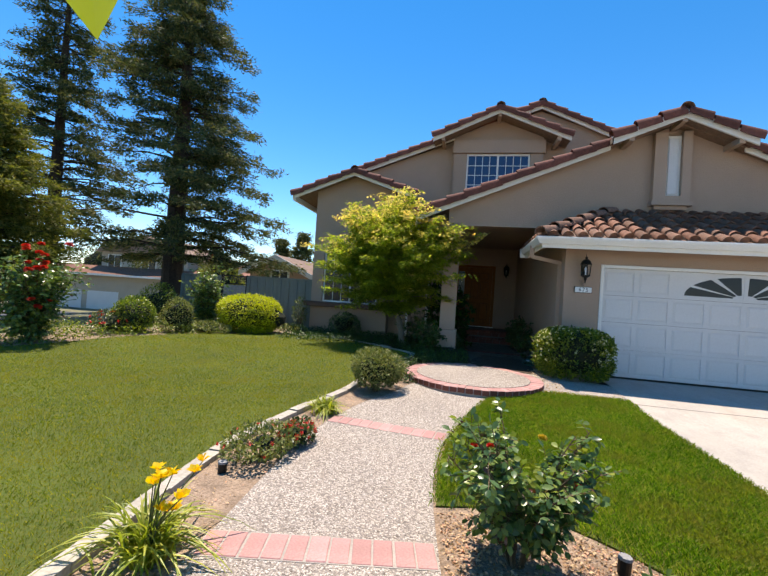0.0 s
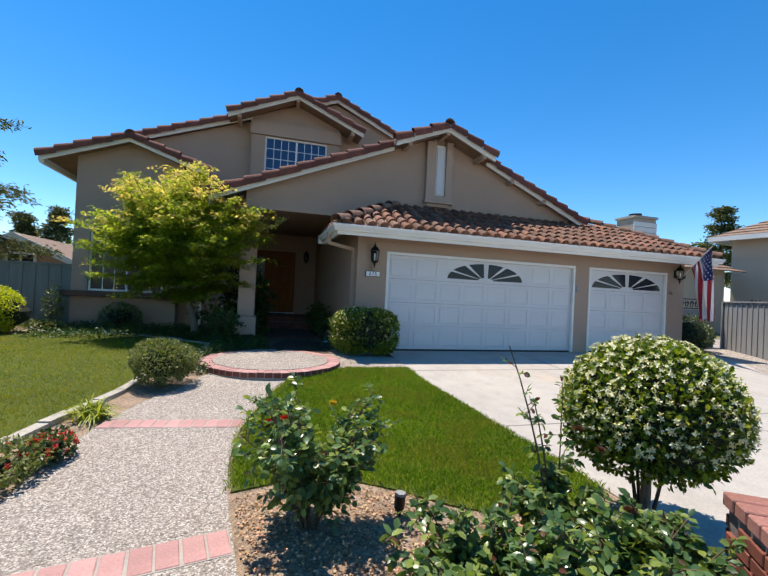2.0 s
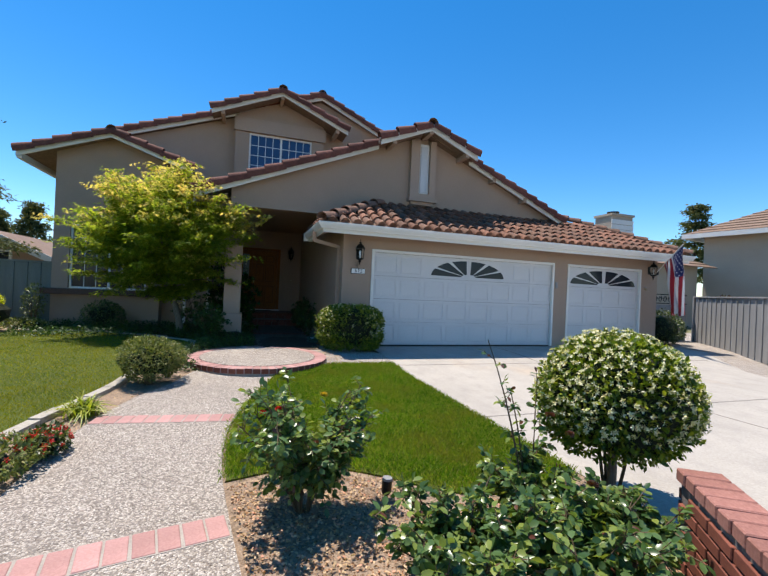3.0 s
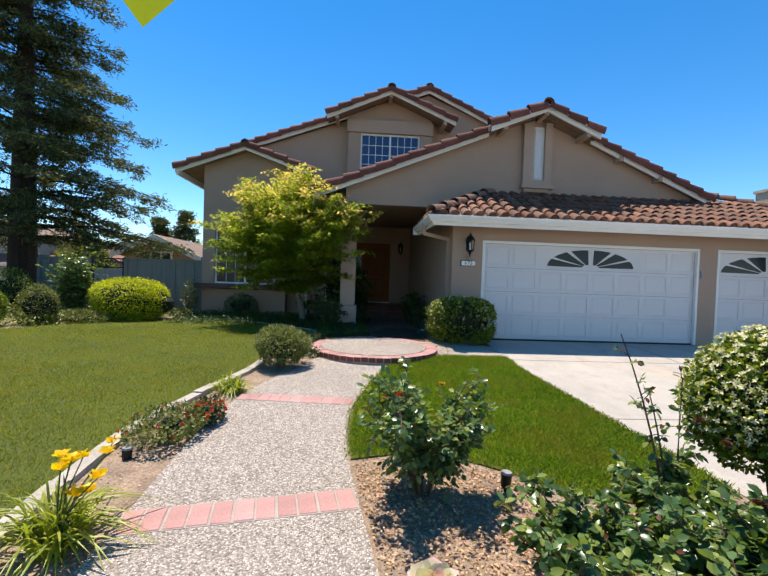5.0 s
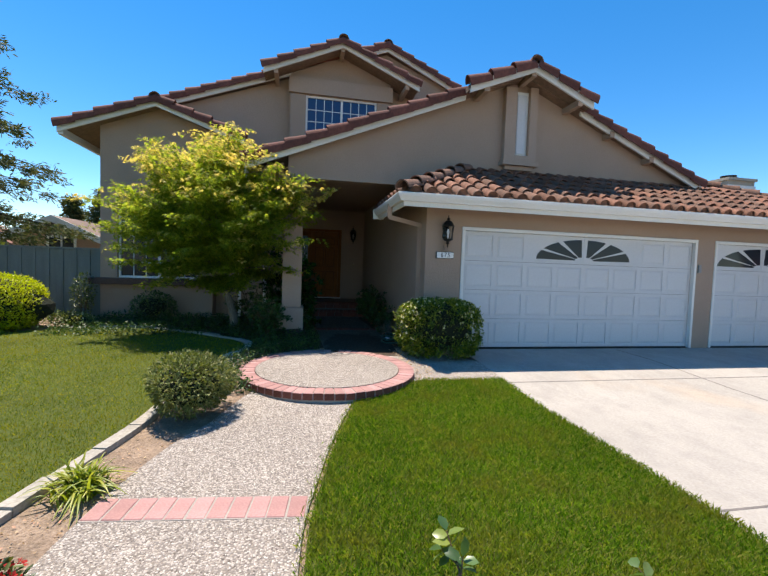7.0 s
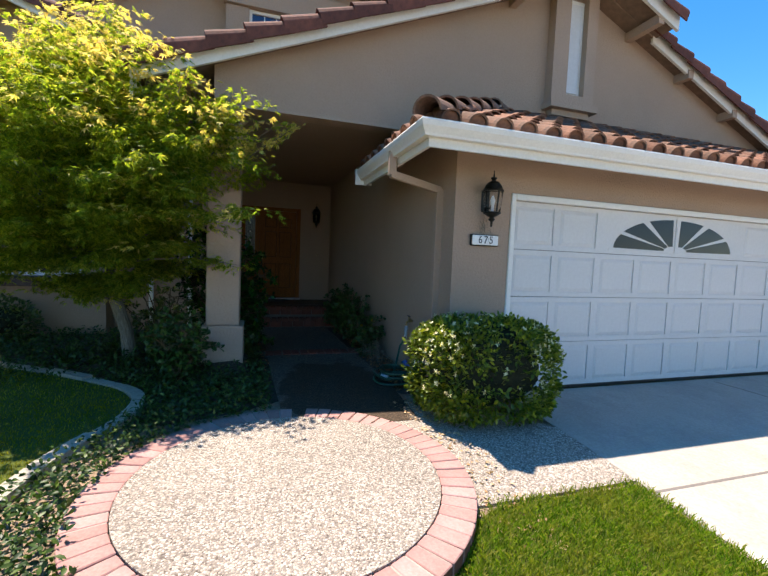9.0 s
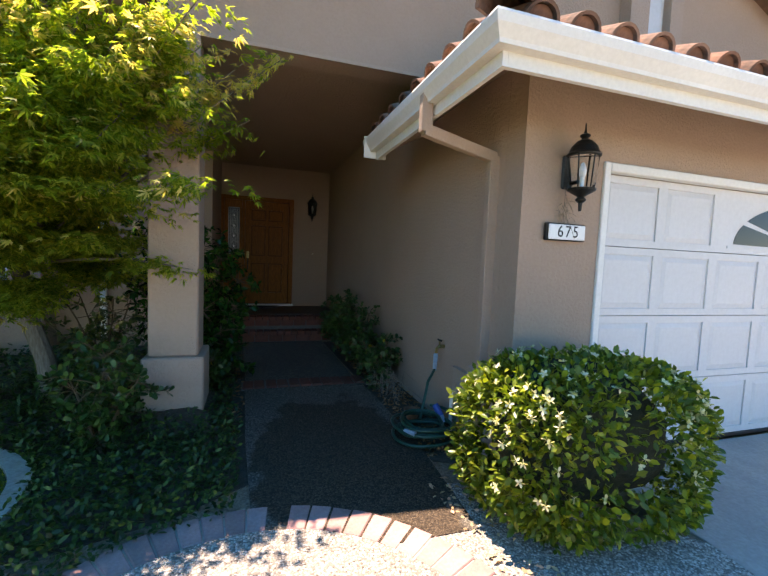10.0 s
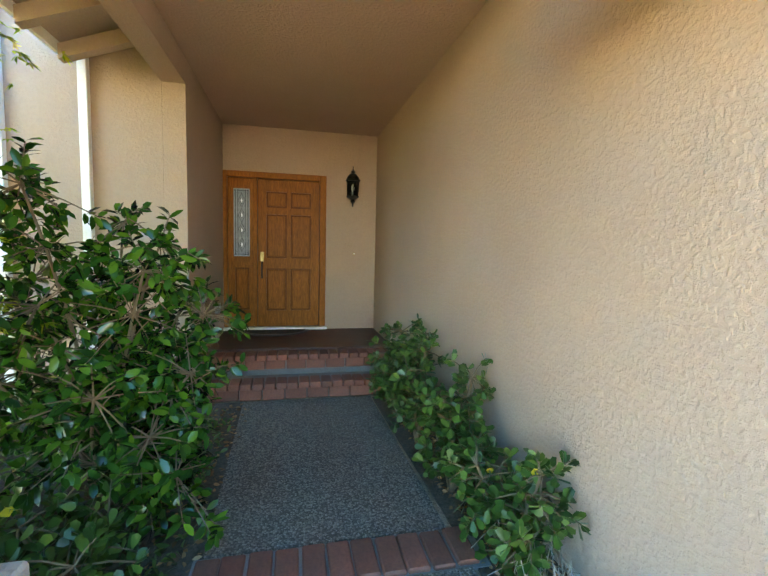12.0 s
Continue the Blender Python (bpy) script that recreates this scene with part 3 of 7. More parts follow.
def barrel(length=0.42, r=0.085, thick=0.014, taper=0.88, arc=1.0, sides=11):
    """One curved clay tile lying along +x, open underneath."""
    bm = bmesh.new()
    rows = []
    for x, k in ((0, 1.0), (length, taper)):
        o = [bm.verts.new((x, k * r * math.cos(a), k * r * math.sin(a) * arc)) for a in [math.pi * i / (sides - 1) for i in range(sides)]]
        n = [bm.verts.new((x, k * (r - thick) * math.cos(a), k * (r - thick) * math.sin(a) * arc)) for a in [math.pi * i / (sides - 1) for i in range(sides)]]
        rows.append((o, n))
    (o0, n0), (o1, n1) = rows
    for i in range(sides - 1):
        bm.faces.new((o0[i], o0[i + 1], o1[i + 1], o1[i]))
        bm.faces.new((n0[i], n1[i], n1[i + 1], n0[i + 1]))
        bm.faces.new((o0[i], n0[i], n0[i + 1], o0[i + 1]))
        bm.faces.new((o1[i], o1[i + 1], n1[i + 1], n1[i]))
    for e in (0, sides - 1):
        bm.faces.new((o0[e], o1[e], n1[e], n0[e]))
    bmesh.ops.recalc_face_normals(bm, faces=bm.faces)
    me = bpy.data.meshes.new("tile")
    bm.to_mesh(me)
    bm.free()
    return me


tile_rng = random.Random(5)


def axes(d, up):
    d = Vector(d).normalized()
    s = Vector(up).cross(d).normalized()
    u = d.cross(s)
    return Matrix((d, s, u)).transposed().to_4x4()


def rake_tiles(roof, mesh, low, high, pitch=0.36, lift=0.0, r_up=(0, 0, 1)):
    """Tiles overlapping up a rake, hip or ridge; each one a piece."""
    low, high = Vector(low), Vector(high)
    d = high - low
    n = max(1, int(d.length / pitch))
    for i in range(n):
        ob = new("tile", mesh)
        ob.parent = roof
        base = low + d * (i / n) + Vector((0, 0, lift))
        tilt = d.normalized() + Vector((0, 0, 0.0))
        m = axes(tilt, r_up) @ pose(0, 0, 0, tile_rng.uniform(-4, 4), 4.5 + tile_rng.uniform(-1, 1), tile_rng.uniform(-1.2, 1.2))
        ob.matrix_local = Matrix.Translation(base + Vector((0, 0, tile_rng.uniform(-0.004, 0.006)))) @ m


def rake_tile(side):
    """A curved rake tile with the flat flange that laps over the barge board. side: -1 or 1, where the flange hangs."""
    me = barrel(0.45, 0.112, 0.018, 0.80, 1.15)
    bm = bmesh.new()
    bm.from_mesh(me)
    y = side * 0.104
    prism(bm, [(0.0, -0.095), (0.0, 0.02), (0.45, 0.01), (0.45, -0.075)], "y", y - 0.009, y + 0.009)
    bmesh.ops.recalc_face_normals(bm, faces=bm.faces)
    bm.to_mesh(me)
    bm.free()
    me.materials.append(M["tile_rake"])
    return me


RAKE_L, RAKE_R = rake_tile(-1), rake_tile(1)
HIP = barrel(0.44, 0.13, 0.018, 0.78, 1.0)
HIP.materials.append(M["tile_top"])
PAN = barrel(0.43, 0.098, 0.016, 0.80, 0.95)
PAN.materials.append(M["tile"])
PANW = barrel(0.43, 0.098, 0.016, 0.80, 0.95)
PANW.materials.append(M["tile_top"])


def gable_roof(name, y0, y1, peak, left, right, label, fascia=0.185, tiles=True, ends=(None, None), stop=(None, None)):
    """Two slopes from a ridge, white barge boards and clay tiles on the rakes. Points are (x, z) of the boards' upper edge."""
    pk, lf, rt = [(p[0], p[1]) for p in (peak, left, right)]
    a = slab("roof_" + name + "_left", [(pk[0], y0, pk[1]), (pk[0], y1, pk[1]), (lf[0], y1, lf[1]), (lf[0], y0, lf[1])], 0.10, M["far_roof"], label)
    b = slab("roof_" + name + "_right", [(pk[0], y0, pk[1]), (rt[0], y0, rt[1]), (rt[0], y1, rt[1]), (pk[0], y1, pk[1])], 0.10, M["far_roof"], label)
    for roof, e, s in ((a, lf, stop[0]), (b, rt, stop[1])):
        q = s or pk
        board("fascia_" + name, (e[0], y0 - 0.002, e[1]), (q[0], y0 - 0.002, q[1]), fascia, -0.04 if e is lf else 0.04, M["white"], "white painted barge board under the roof edge", 0.02)
        if tiles:
            rake_tiles(roof, RAKE_L if e is lf else RAKE_R, (e[0] - (0.05 if e is lf else -0.05), y0 + 0.02, e[1] - 0.01), (q[0], y0 + 0.02, q[1]), 0.38, 0.02)
    return a, b


# front gable, in two tiers
T1 = (3.28, rake(3.28))
T2 = (5.88, rake(5.88))
gable_roof("gable_upper", 8.72, 9.35, (PK[0], PK[1] + 0.12), (T1[0], T1[1] + 0.12), (T2[0], T2[1] + 0.12), "clay tiled front gable roof, projecting tier")
low_l, low_r = gable_roof("gable_lower", 9.06, 15.0, (PK[0], PK[1] + 0.10), (FL[0], FL[1] + 0.10), (FR[0], FR[1] + 0.10), "clay tiled front gable roof, lower tier", stop=((T1[0] + 0.05, rake(T1[0] + 0.05) + 0.10), (T2[0] - 0.05, rake(T2[0] - 0.05) + 0.10)))
# left wing
gable_roof("wing", 11.70, 18.0, (-3.06, 5.14), (-5.03, 4.38), (-1.12, 4.46), "clay tiled roof of the left wing")
# dormer and upper storey
gable_roof("dormer", 11.92, 13.4, (1.17, 7.10), (-0.74, 6.27), (3.17, 6.26), "clay tiled dormer roof")
gable_roof("upper", 12.55, 20.0, (MP[0], MP[1] + 0.06), (-3.3, 5.38), (6.9, 5.45), "clay tiled upper roof")

# garage hip roof
EX0, EX1, EY, EZ, GS = 1.81, 11.95, 7.58, 2.672, 0.485
RZ = EZ + GS * (FY - EY)
hipx = EX0 + (FY - EY)
roof_g = slab("roof_garage_front", [(EX0, EY, EZ), (EX1, EY, EZ), (EX1 - 2.6, EY + 2.6, EZ + GS * 2.6), (EX0 + 2.6, EY + 2.6, EZ + GS * 2.6)], 0.05, M["far_roof"], "hipped garage roof of curved clay tiles")
roof_s = slab("roof_garage_side", [(EX0, EY, EZ), (EX0 + 0.60, EY + 0.6, EZ + 0.6 * GS), (EX0 + 0.60, 9.71, EZ + 0.6 * GS), (EX0, 9.71, EZ)], 0.05, M["far_roof"], "short clay tiled slope over the entry side")
roof_h = slab("roof_garage_hip", [(EX0 + 0.6, EY + 0.6, EZ + 0.6 * GS), (hipx, FY - 0.005, RZ), (EX0 + 0.6, FY - 0.005, EZ + 0.6 * GS)], 0.05, M["far_roof"], "clay tiled hip slope of the garage roof")
roof_r = slab("roof_garage_right", [(EX1, EY, EZ), (EX1, 16, EZ), (EX1 - 2.6, 16, EZ + 2.6 * GS), (EX1 - 2.6, EY + 2.6, EZ + 2.6 * GS)], 0.05, M["far_roof"], "right slope of the garage roof")

# ---- tiles of the garage roof ----
# clay stop that closes the open end of an eave tile
bm = bmesh.new()
prism(bm, [(0.080 * math.cos(a), 0.076 * math.sin(a)) for a in [math.pi * i / 9 for i in range(10)]], "x", 0.0, 0.02)
bmesh.ops.recalc_face_normals(bm, faces=bm.faces)
PLUG = bpy.data.meshes.new("tile_plug")
bm.to_mesh(PLUG)
bm.free()
PLUG.materials.append(M["tile"])


def tile_field(roof, along0, along1, eave, up, count_rows, skip, side):
    """Rows of curved tiles; skip(x, row) leaves out those beyond the hips."""
    pitch, rows = 0.255, count_rows
    n = int(abs(along1 - along0) / pitch)
    d = Vector(up).normalized()
    for r in range(rows):
        for i in range(n + 1):
            a = along0 + (i + 0.5) * pitch * (1 if along1 > along0 else -1)
            run = r * 0.335 - 0.03
            if skip(a, max(run, 0) / math.hypot(1, GS)):
                continue
            ob = new("tile", PAN if tile_rng.random() < 0.55 else PANW)
            ob.parent = roof
            p = (Vector((a, EY, EZ)) if side == "front" else Vector((EX0, a, EZ))) + d * run
            m = axes(d, (0, 0, 1)) @ pose(0, 0, 0.035, tile_rng.uniform(-4, 4), 4.0 + tile_rng.uniform(-1, 1), tile_rng.uniform(-1.5, 1.5))
            if r == 0:
                plug = new("tile_plug", PLUG)
                plug.parent = roof
                plug.matrix_local = Matrix.Translation(p) @ axes(d, (0, 0, 1)) @ pose(0.03, 0, 0.033)
            ob.matrix_local = Matrix.Translation(p + Vector((tile_rng.uniform(-0.006, 0.006), 0, tile_rng.uniform(0, 0.006)))) @ m


tile_field(roof_g, EX0 + 0.05, EX1 - 0.05, EY, (0, 1, GS), 6, lambda x, w: x < EX0 + w + 0.02 or x > EX1 - w - 0.02, "front")
tile_field(roof_s, EY + 0.1, 9.62, EX0, (1, 0, GS), 2, lambda y, w: y < EY + w + 0.05, "side")
rake_tiles(roof_h, HIP, (EX0 - 0.05, EY - 0.05, EZ + 0.06), (hipx, FY - 0.05, RZ + 0.07), 0.37)
rake_tiles(roof_r, HIP, (EX1 + 0.03, EY - 0.03, EZ + 0.05), (EX1 - 2.7, EY + 2.7, EZ + GS * 2.7 + 0.06), 0.37)
for k, (x, y, z) in enumerate([(PK[0], 8.66, PK[1] + 0.13), (-3.06, 11.64, 5.15), (1.17, 11.86, 7.12), (MP[0], 12.5, MP[1] + 0.08)]):
    rake_tiles(roof_h if k == 0 else roof_s, HIP, (x, y, z), (x, y + 2.2, z), 0.37)

# ---- gutters, eaves and outriggers ----
def gutter(name, p, q, label, caps):
    """A moulded white gutter whose back stands on the line p to q, with the board behind it."""
    p, q = Vector(p), Vector(q)
    d = (q - p).normalized()
    out = d.cross(Vector((0, 0, 1))).normalized()
    prof = [(0.0, 0.015), (0.105, 0.02), (0.112, 0.005), (0.10, -0.035), (0.065, -0.085), (0.06, -0.105), (0.0, -0.105)]
    inn = [(0.0, -0.095), (0.052, -0.09), (0.092, -0.03), (0.098, 0.012)]
    bm = bmesh.new()
    ends = []
    for e, s in ((p, -1), (q, 1)):
        ends.append([bm.verts.new(e + out * (a + 0.0) + d * (s * a) * 1.004 + Vector((0, 0, b))) for a, b in prof])
    k = len(prof)
    for i in range(k - 1):
        if i:
            bm.faces.new((ends[0][i], ends[0][i + 1], ends[1][i + 1], ends[1][i]))
    bm.faces.new((ends[0][0], ends[0][1], ends[1][1], ends[1][0]))
    if caps[0]:
        bm.faces.new(ends[0])
    if caps[1]:
        bm.faces.new(ends[1][::-1])
    g = tagged(part(name, bm, M["white"]), label, "gutter", "", "structure")
    board("fascia_eave", p + d * (0.031 if caps[1] else 0.0), q, 0.172, -0.03, M["white"], "white fascia board behind the gutter", -0.005)
    return g


gutter("gutter", (EX0, EY, EZ - 0.02), (EX1, EY, EZ - 0.02), "white metal gutter along the garage eave", (False, True))
gutter("gutter", (EX0, 9.69, EZ - 0.02), (EX0, EY, EZ - 0.02), "white metal gutter over the entry side", (True, False))
bm = bmesh.new()
box(bm, EX0 - 0.12, 9.69, EZ - 0.185, EX0 + 0.10, 9.715, EZ + 0.015)
struct(part("trim_gutter_end", bm, M["white"]), "white end board of the entry eave", "trim")
bm = bmesh.new()
prism(bm, [(EX0 + 0.03, EZ - 0.055), (SX - 0.002, EZ - 0.055 + 0.55 * GS), (SX - 0.002, EZ - 0.16 + 0.55 * GS), (EX0 + 0.03, EZ - 0.16)], "y", 9.57, 9.66)
struct(part("trim_rafter", bm, M["stucco_trim"]), "painted rafter end under the entry eave", "trim")
for x in [SX + 0.25 + 1.22 * i for i in range(8)]:
    bm = bmesh.new()
    prism(bm, [(EY + 0.03, EZ - 0.055), (GY - 0.002, EZ - 0.06 + 0.68 * GS), (GY - 0.002, EZ - 0.17 + 0.68 * GS), (EY + 0.03, EZ - 0.17)], "x", x, x + 0.07)
    struct(part("trim_rafter", bm, M["stucco_trim"]), "painted rafter tail under the garage eave", "trim")
# boarded soffits on top of the rafter tails
struct(part("soffit", bm_prism([(EY + 0.032, EZ - 0.052), (GY - 0.002, EZ - 0.052 + 0.666 * GS), (GY - 0.002, EZ - 0.076 + 0.666 * GS), (EY + 0.032, EZ - 0.076)], "x", EX0 + 0.57, EX1 - 0.03), M["stucco_trim"]), "painted boards under the garage eave", "soffit")
struct(part("soffit", bm_prism([(EX0 + 0.032, EZ - 0.052), (SX - 0.002, EZ - 0.052 + 0.526 * GS), (SX - 0.002, EZ - 0.076 + 0.526 * GS), (EX0 + 0.032, EZ - 0.076)], "y", EY + 0.60, 9.688), M["stucco_trim"]), "painted boards under the entry eave", "soffit")
# downspout
ds = thing("downspout", "painted metal downspout on the entry wall", "downspout")
struct(ds, "painted metal downspout on the entry wall")
def bar(bm, pts, w, t):
    """A square-section bar through points."""
    for a, b in zip(pts, pts[1:]):
        a, b = Vector(a), Vector(b)
        d = b - a
        box(bm, 0, -w / 2, -t / 2, d.length + t * 0.35, w / 2, t / 2, 0.004, Matrix.Translation(a - d.normalized() * t * 0.17) @ axes(d, (0.01, 1, 0.02)))
for nm, pts, w in (("outlet", [(1.755, 8.36, 2.60), (1.755, 8.36, 2.38)], 0.075), ("offset", [(1.755, 8.36, 2.38), (2.31, 8.41, 2.275)], 0.075), ("pipe", [(2.31, 8.41, 2.275), (2.31, 8.41, 0.70)], 0.075), ("boot", [(2.285, 8.43, 0.74), (2.285, 8.43, 0.10)], 0.11)):
    bm = bmesh.new()
    bar(bm, pts, w, w * 0.85)
    part(nm, bm, M["stucco_trim"], ds)
for z in (2.22, 0.80):
    part("strap", bm_box(2.33, 8.385, z - 0.012, 2.343, 8.50, z + 0.012), M["stucco_trim"], ds)
# soffit boards: rafters seen under the porch eave, outriggers at the gable
for y in (9.9, 10.5, 11.1, 11.7, 12.2):
    bm = bmesh.new()
    prism(bm, [(-0.72, 3.10), (-0.085, 3.34), (-0.085, 3.22), (-0.72, 2.99)], "y", y, y + 0.09)
    struct(part("trim_rafter", bm, M["stucco_trim"]), "painted rafter tail of the porch eave", "trim")
board("fascia_porch", (FL[0], 9.065, FL[1] + 0.05), (FL[0], 12.3, FL[1] + 0.05), 0.24, 0.03, M["white"], "painted eave board of the porch roof")
bm = bmesh.new()
prism(bm, [(-0.74, 3.115), (-0.085, 3.362), (-0.085, 3.385), (-0.74, 3.14)], "y", 9.30, 12.48)
struct(part("soffit", bm, M["stucco_trim"]), "painted boards over the porch rafters", "soffit")
for x in (T1[0] + 0.35, PK[0], T2[0] - 0.28, 6.6, 7.6):
    z = rake(x) + 0.02
    bm = bm_box(x - 0.05, 8.75 if x < 6 else 9.04, z - 0.13, x + 0.05, FY - 0.002, z - 0.01)
    struct(part("trim_outrigger", bm, M["stucco_trim"]), "painted beam end carrying the gable overhang", "trim")
for x in (-0.45, 1.17, 2.85):
    z = 7.0 - 0.44 * abs(x - 1.17)
    struct(part("trim_outrigger", bm_box(x - 0.05, 11.96, z - 0.14, x + 0.05, UY - 0.002, z - 0.02), M["stucco_trim"]), "painted beam end under the dormer roof", "trim")
struct(part("trim_slot_window", bm_box(4.462, FY - 0.05, 3.872, 4.748, FY - 0.003, 5.16), M["white"]), "white panel in the narrow slot of the gable", "trim")
struct(part("trim_slot_inner", bm_box(4.51, FY - 0.07, 3.92, 4.70, FY - 0.052, 5.10, bevel=0.004), M["white_door"]), "narrow white louvre face", "trim")
# left wing gutter return and sill
struct(part("sill", bm_box(-4.48, WY - 0.26, 0.90, -1.80, WY - 0.002, 1.045, bevel=0.01), M["brown_trim"]), "dark brown wooden ledge under the window", "sill")
struct(part("trim_wing_eave", bm_box(-5.03, 11.75, 4.18, -4.93, 17.5, 4.37), M["white"]), "white gutter of the wing", "trim")
for x in (-0.66, -1.28):
    bm = bmesh.new()
    bar(bm, [(x, 12.45, 4.1), (x, 12.45, 0.1)], 0.07, 0.06)
    struct(part("trim_downspout", bm, M["white"]), "white downspout in the recess", "trim")


# ---- windows ----
def window(name, x0, x1, z0, z1, y, cols, rows, label, depth=0.06, bars=0.018, rail=0.05, split=True, glazing="glass"):
    """White framed sliding window with a grid of glazing bars."""
    w = struct(thing(name, label, "window"), label, "window")
    bm = bmesh.new()
    for b in ((x0, y, z0, x0 + rail, y + depth, z1), (x1 - rail, y, z0, x1, y + depth, z1), (x0 + rail, y, z0, x1 - rail, y + depth, z0 + rail), (x0 + rail, y, z1 - rail, x1 - rail, y + depth, z1)):
        box(bm, *b)
    part("frame", bm, M["white"], w)
    xm = (x0 + x1) / 2
    if split:
        part("mullion", bm_box(xm - 0.028, y + 0.002, z0 + rail, xm + 0.028, y + depth - 0.002, z1 - rail), M["white"], w)
    sashes = [(x0 + rail, xm - 0.028), (xm + 0.028, x1 - rail)] if split else [(x0 + rail, x1 - rail)]
    for a, b in sashes:
        pane = part("pane", bm_box(a, y + 0.035, z0 + rail, b, y + 0.041, z1 - rail), M[glazing], w)
        bm = bmesh.new()
        for i in range(1, cols):
            x = a + (b - a) * i / cols
            box(bm, x - bars / 2, y + 0.024, z0 + rail, x + bars / 2, y + 0.034, z1 - rail)
        for j in range(1, rows):
            z = z0 + rail + (z1 - z0 - 2 * rail) * j / rows
            box(bm, a, y + 0.0245, z - bars / 2, b, y + 0.0335, z + bars / 2)
        part("glazing_bars", bm, M["white"], w)
    return w


window("window_1", 0.282, 2.148, 4.612, 5.908, DY + 0.05, 4, 4, "white framed upper window with square panes tinted with reflected sky")
window("window_2", -3.978, -2.202, 1.052, 2.748, WY + 0.06, 3, 5, "white framed window with small dark panes behind the maple", glazing="glass_dark")


# ---- garage doors ----
def panel_mesh(w, h):
    """A raised panel with sloped margins, facing -y, its centre at the origin."""
    bm = bmesh.new()
    ring = []
    for s, d in ((1.0, 0.011), (0.985, 0.012), (0.80, 0.0), (0.78, 0.0)):
        a, b = w / 2 - (1 - s) * 0.22, h / 2 - (1 - s) * 0.22
        ring.append([bm.verts.new((x, d, z)) for x, z in ((-a, -b), (a, -b), (a, b), (-a, b))])
    for p, q in zip(ring, ring[1:]):
        for i in range(4):
            bm.faces.new((p[i], p[(i + 1) % 4], q[(i + 1) % 4], q[i]))
    bm.faces.new(ring[-1])
    bmesh.ops.recalc_face_normals(bm, faces=bm.faces)
    if ring[-1][0].link_faces[0].normal.y > 0:
        bmesh.ops.reverse_faces(bm, faces=bm.faces)
    me = bpy.data.meshes.new("panel")
    bm.to_mesh(me)
    bm.free()
    me.materials.append(M["white_door"])
    return me


def garage_door(name, x0, x1, cols, fan, label):
    """Four hinged sections with raised panels; fan: first and last column of the sunburst lights."""
    d = struct(thing(name, label, "garage door"), label, "garage door")
    y, z0, z1 = GY + 0.06, GB + 0.02, 2.20
    bm = bmesh.new()
    for b in ((x0 - 0.055, GY - 0.02, GB, x0, GY + 0.06, z1 + 0.06), (x1, GY - 0.02, GB, x1 + 0.055, GY + 0.06, z1 + 0.06), (x0, GY - 0.02, z1, x1, GY + 0.06, z1 + 0.06)):
        box(bm, *b, bevel=0.006)
    part("frame", bm, M["white"], d)
    part("bottom_seal", bm_box(x0, y - 0.012, GB - 0.005, x1, y + 0.03, z0), M["black_paint"], d)
    h, cw = (z1 - z0) / 4, (x1 - x0) / cols
    st, rl = 0.045, 0.055
    pm = panel_mesh(cw - 2 * st, h - 2 * rl)
    for r in range(4):
        a, b = z0 + r * h, z0 + (r + 1) * h
        sec = bmesh.new()
        box(sec, x0, y + 0.018, a + 0.003, x1, y + 0.05, b - 0.003)
        for zz in ((a + 0.003, a + rl), (b - rl, b - 0.003)):
            box(sec, x0, y, zz[0], x1, y + 0.0179, zz[1])
        top = r == 3
        for c in range(cols + 1):
            if top and fan[0] < c < fan[1]:
                continue
            x = x0 + c * cw
            box(sec, max(x0, x - st), y + 0.0002, a + rl, min(x1, x + st), y + 0.0178, b - rl)
        if top:
            xa, xb = x0 + fan[0] * cw + st, x0 + fan[1] * cw - st
            box(sec, xa, y + 0.0002, a + rl, xb, y + 0.0178, b - rl)
        s = part("section", sec, M["white_door"], d)
        for c in range(cols):
            if top and fan[0] <= c < fan[1]:
                continue
            p = new("panel", pm)
            p.parent = s
            p.location = (x0 + (c + 0.5) * cw, y, (a + b) / 2)
        if top:
            xm, zb = (xa + xb) / 2, a + 0.07
            rx, rz = (xb - xa) / 2 - (0.215 if cols > 4 else 0.10), h - 0.13
            for sgn in (-1, 1):
                for lo, hi in ((0.02, 0.46), (0.56, 1.0), (1.12, 1.55)):
                    pts = []
                    for t in [lo + (hi - lo) * i / 5 for i in range(6)]:
                        pts.append((xm + sgn * (0.045 + rx * math.cos(t)), zb + rz * math.sin(t)))
                    for t in (hi, lo):
                        pts.append((xm + sgn * (0.045 + rx * 0.16 * math.cos(t)), zb + rz * 0.16 * math.sin(t)))
                    part("fan_light", bm_prism(pts, "y", y - 0.003, y + 0.012), M["glass_dark"], s, "dark glass of the sunburst light")
            part("fan_sill", bm_box(xm - rx - 0.12, y - 0.006, zb - 0.03, xm + rx + 0.12, y - 0.0002, zb - 0.008), M["white_door"], s)
            part("fan_bar", bm_box(xm - 0.016, y - 0.008, zb - 0.03, xm + 0.016, y - 0.0003, zb + rz + 0.02), M["white_door"], s)
    return d


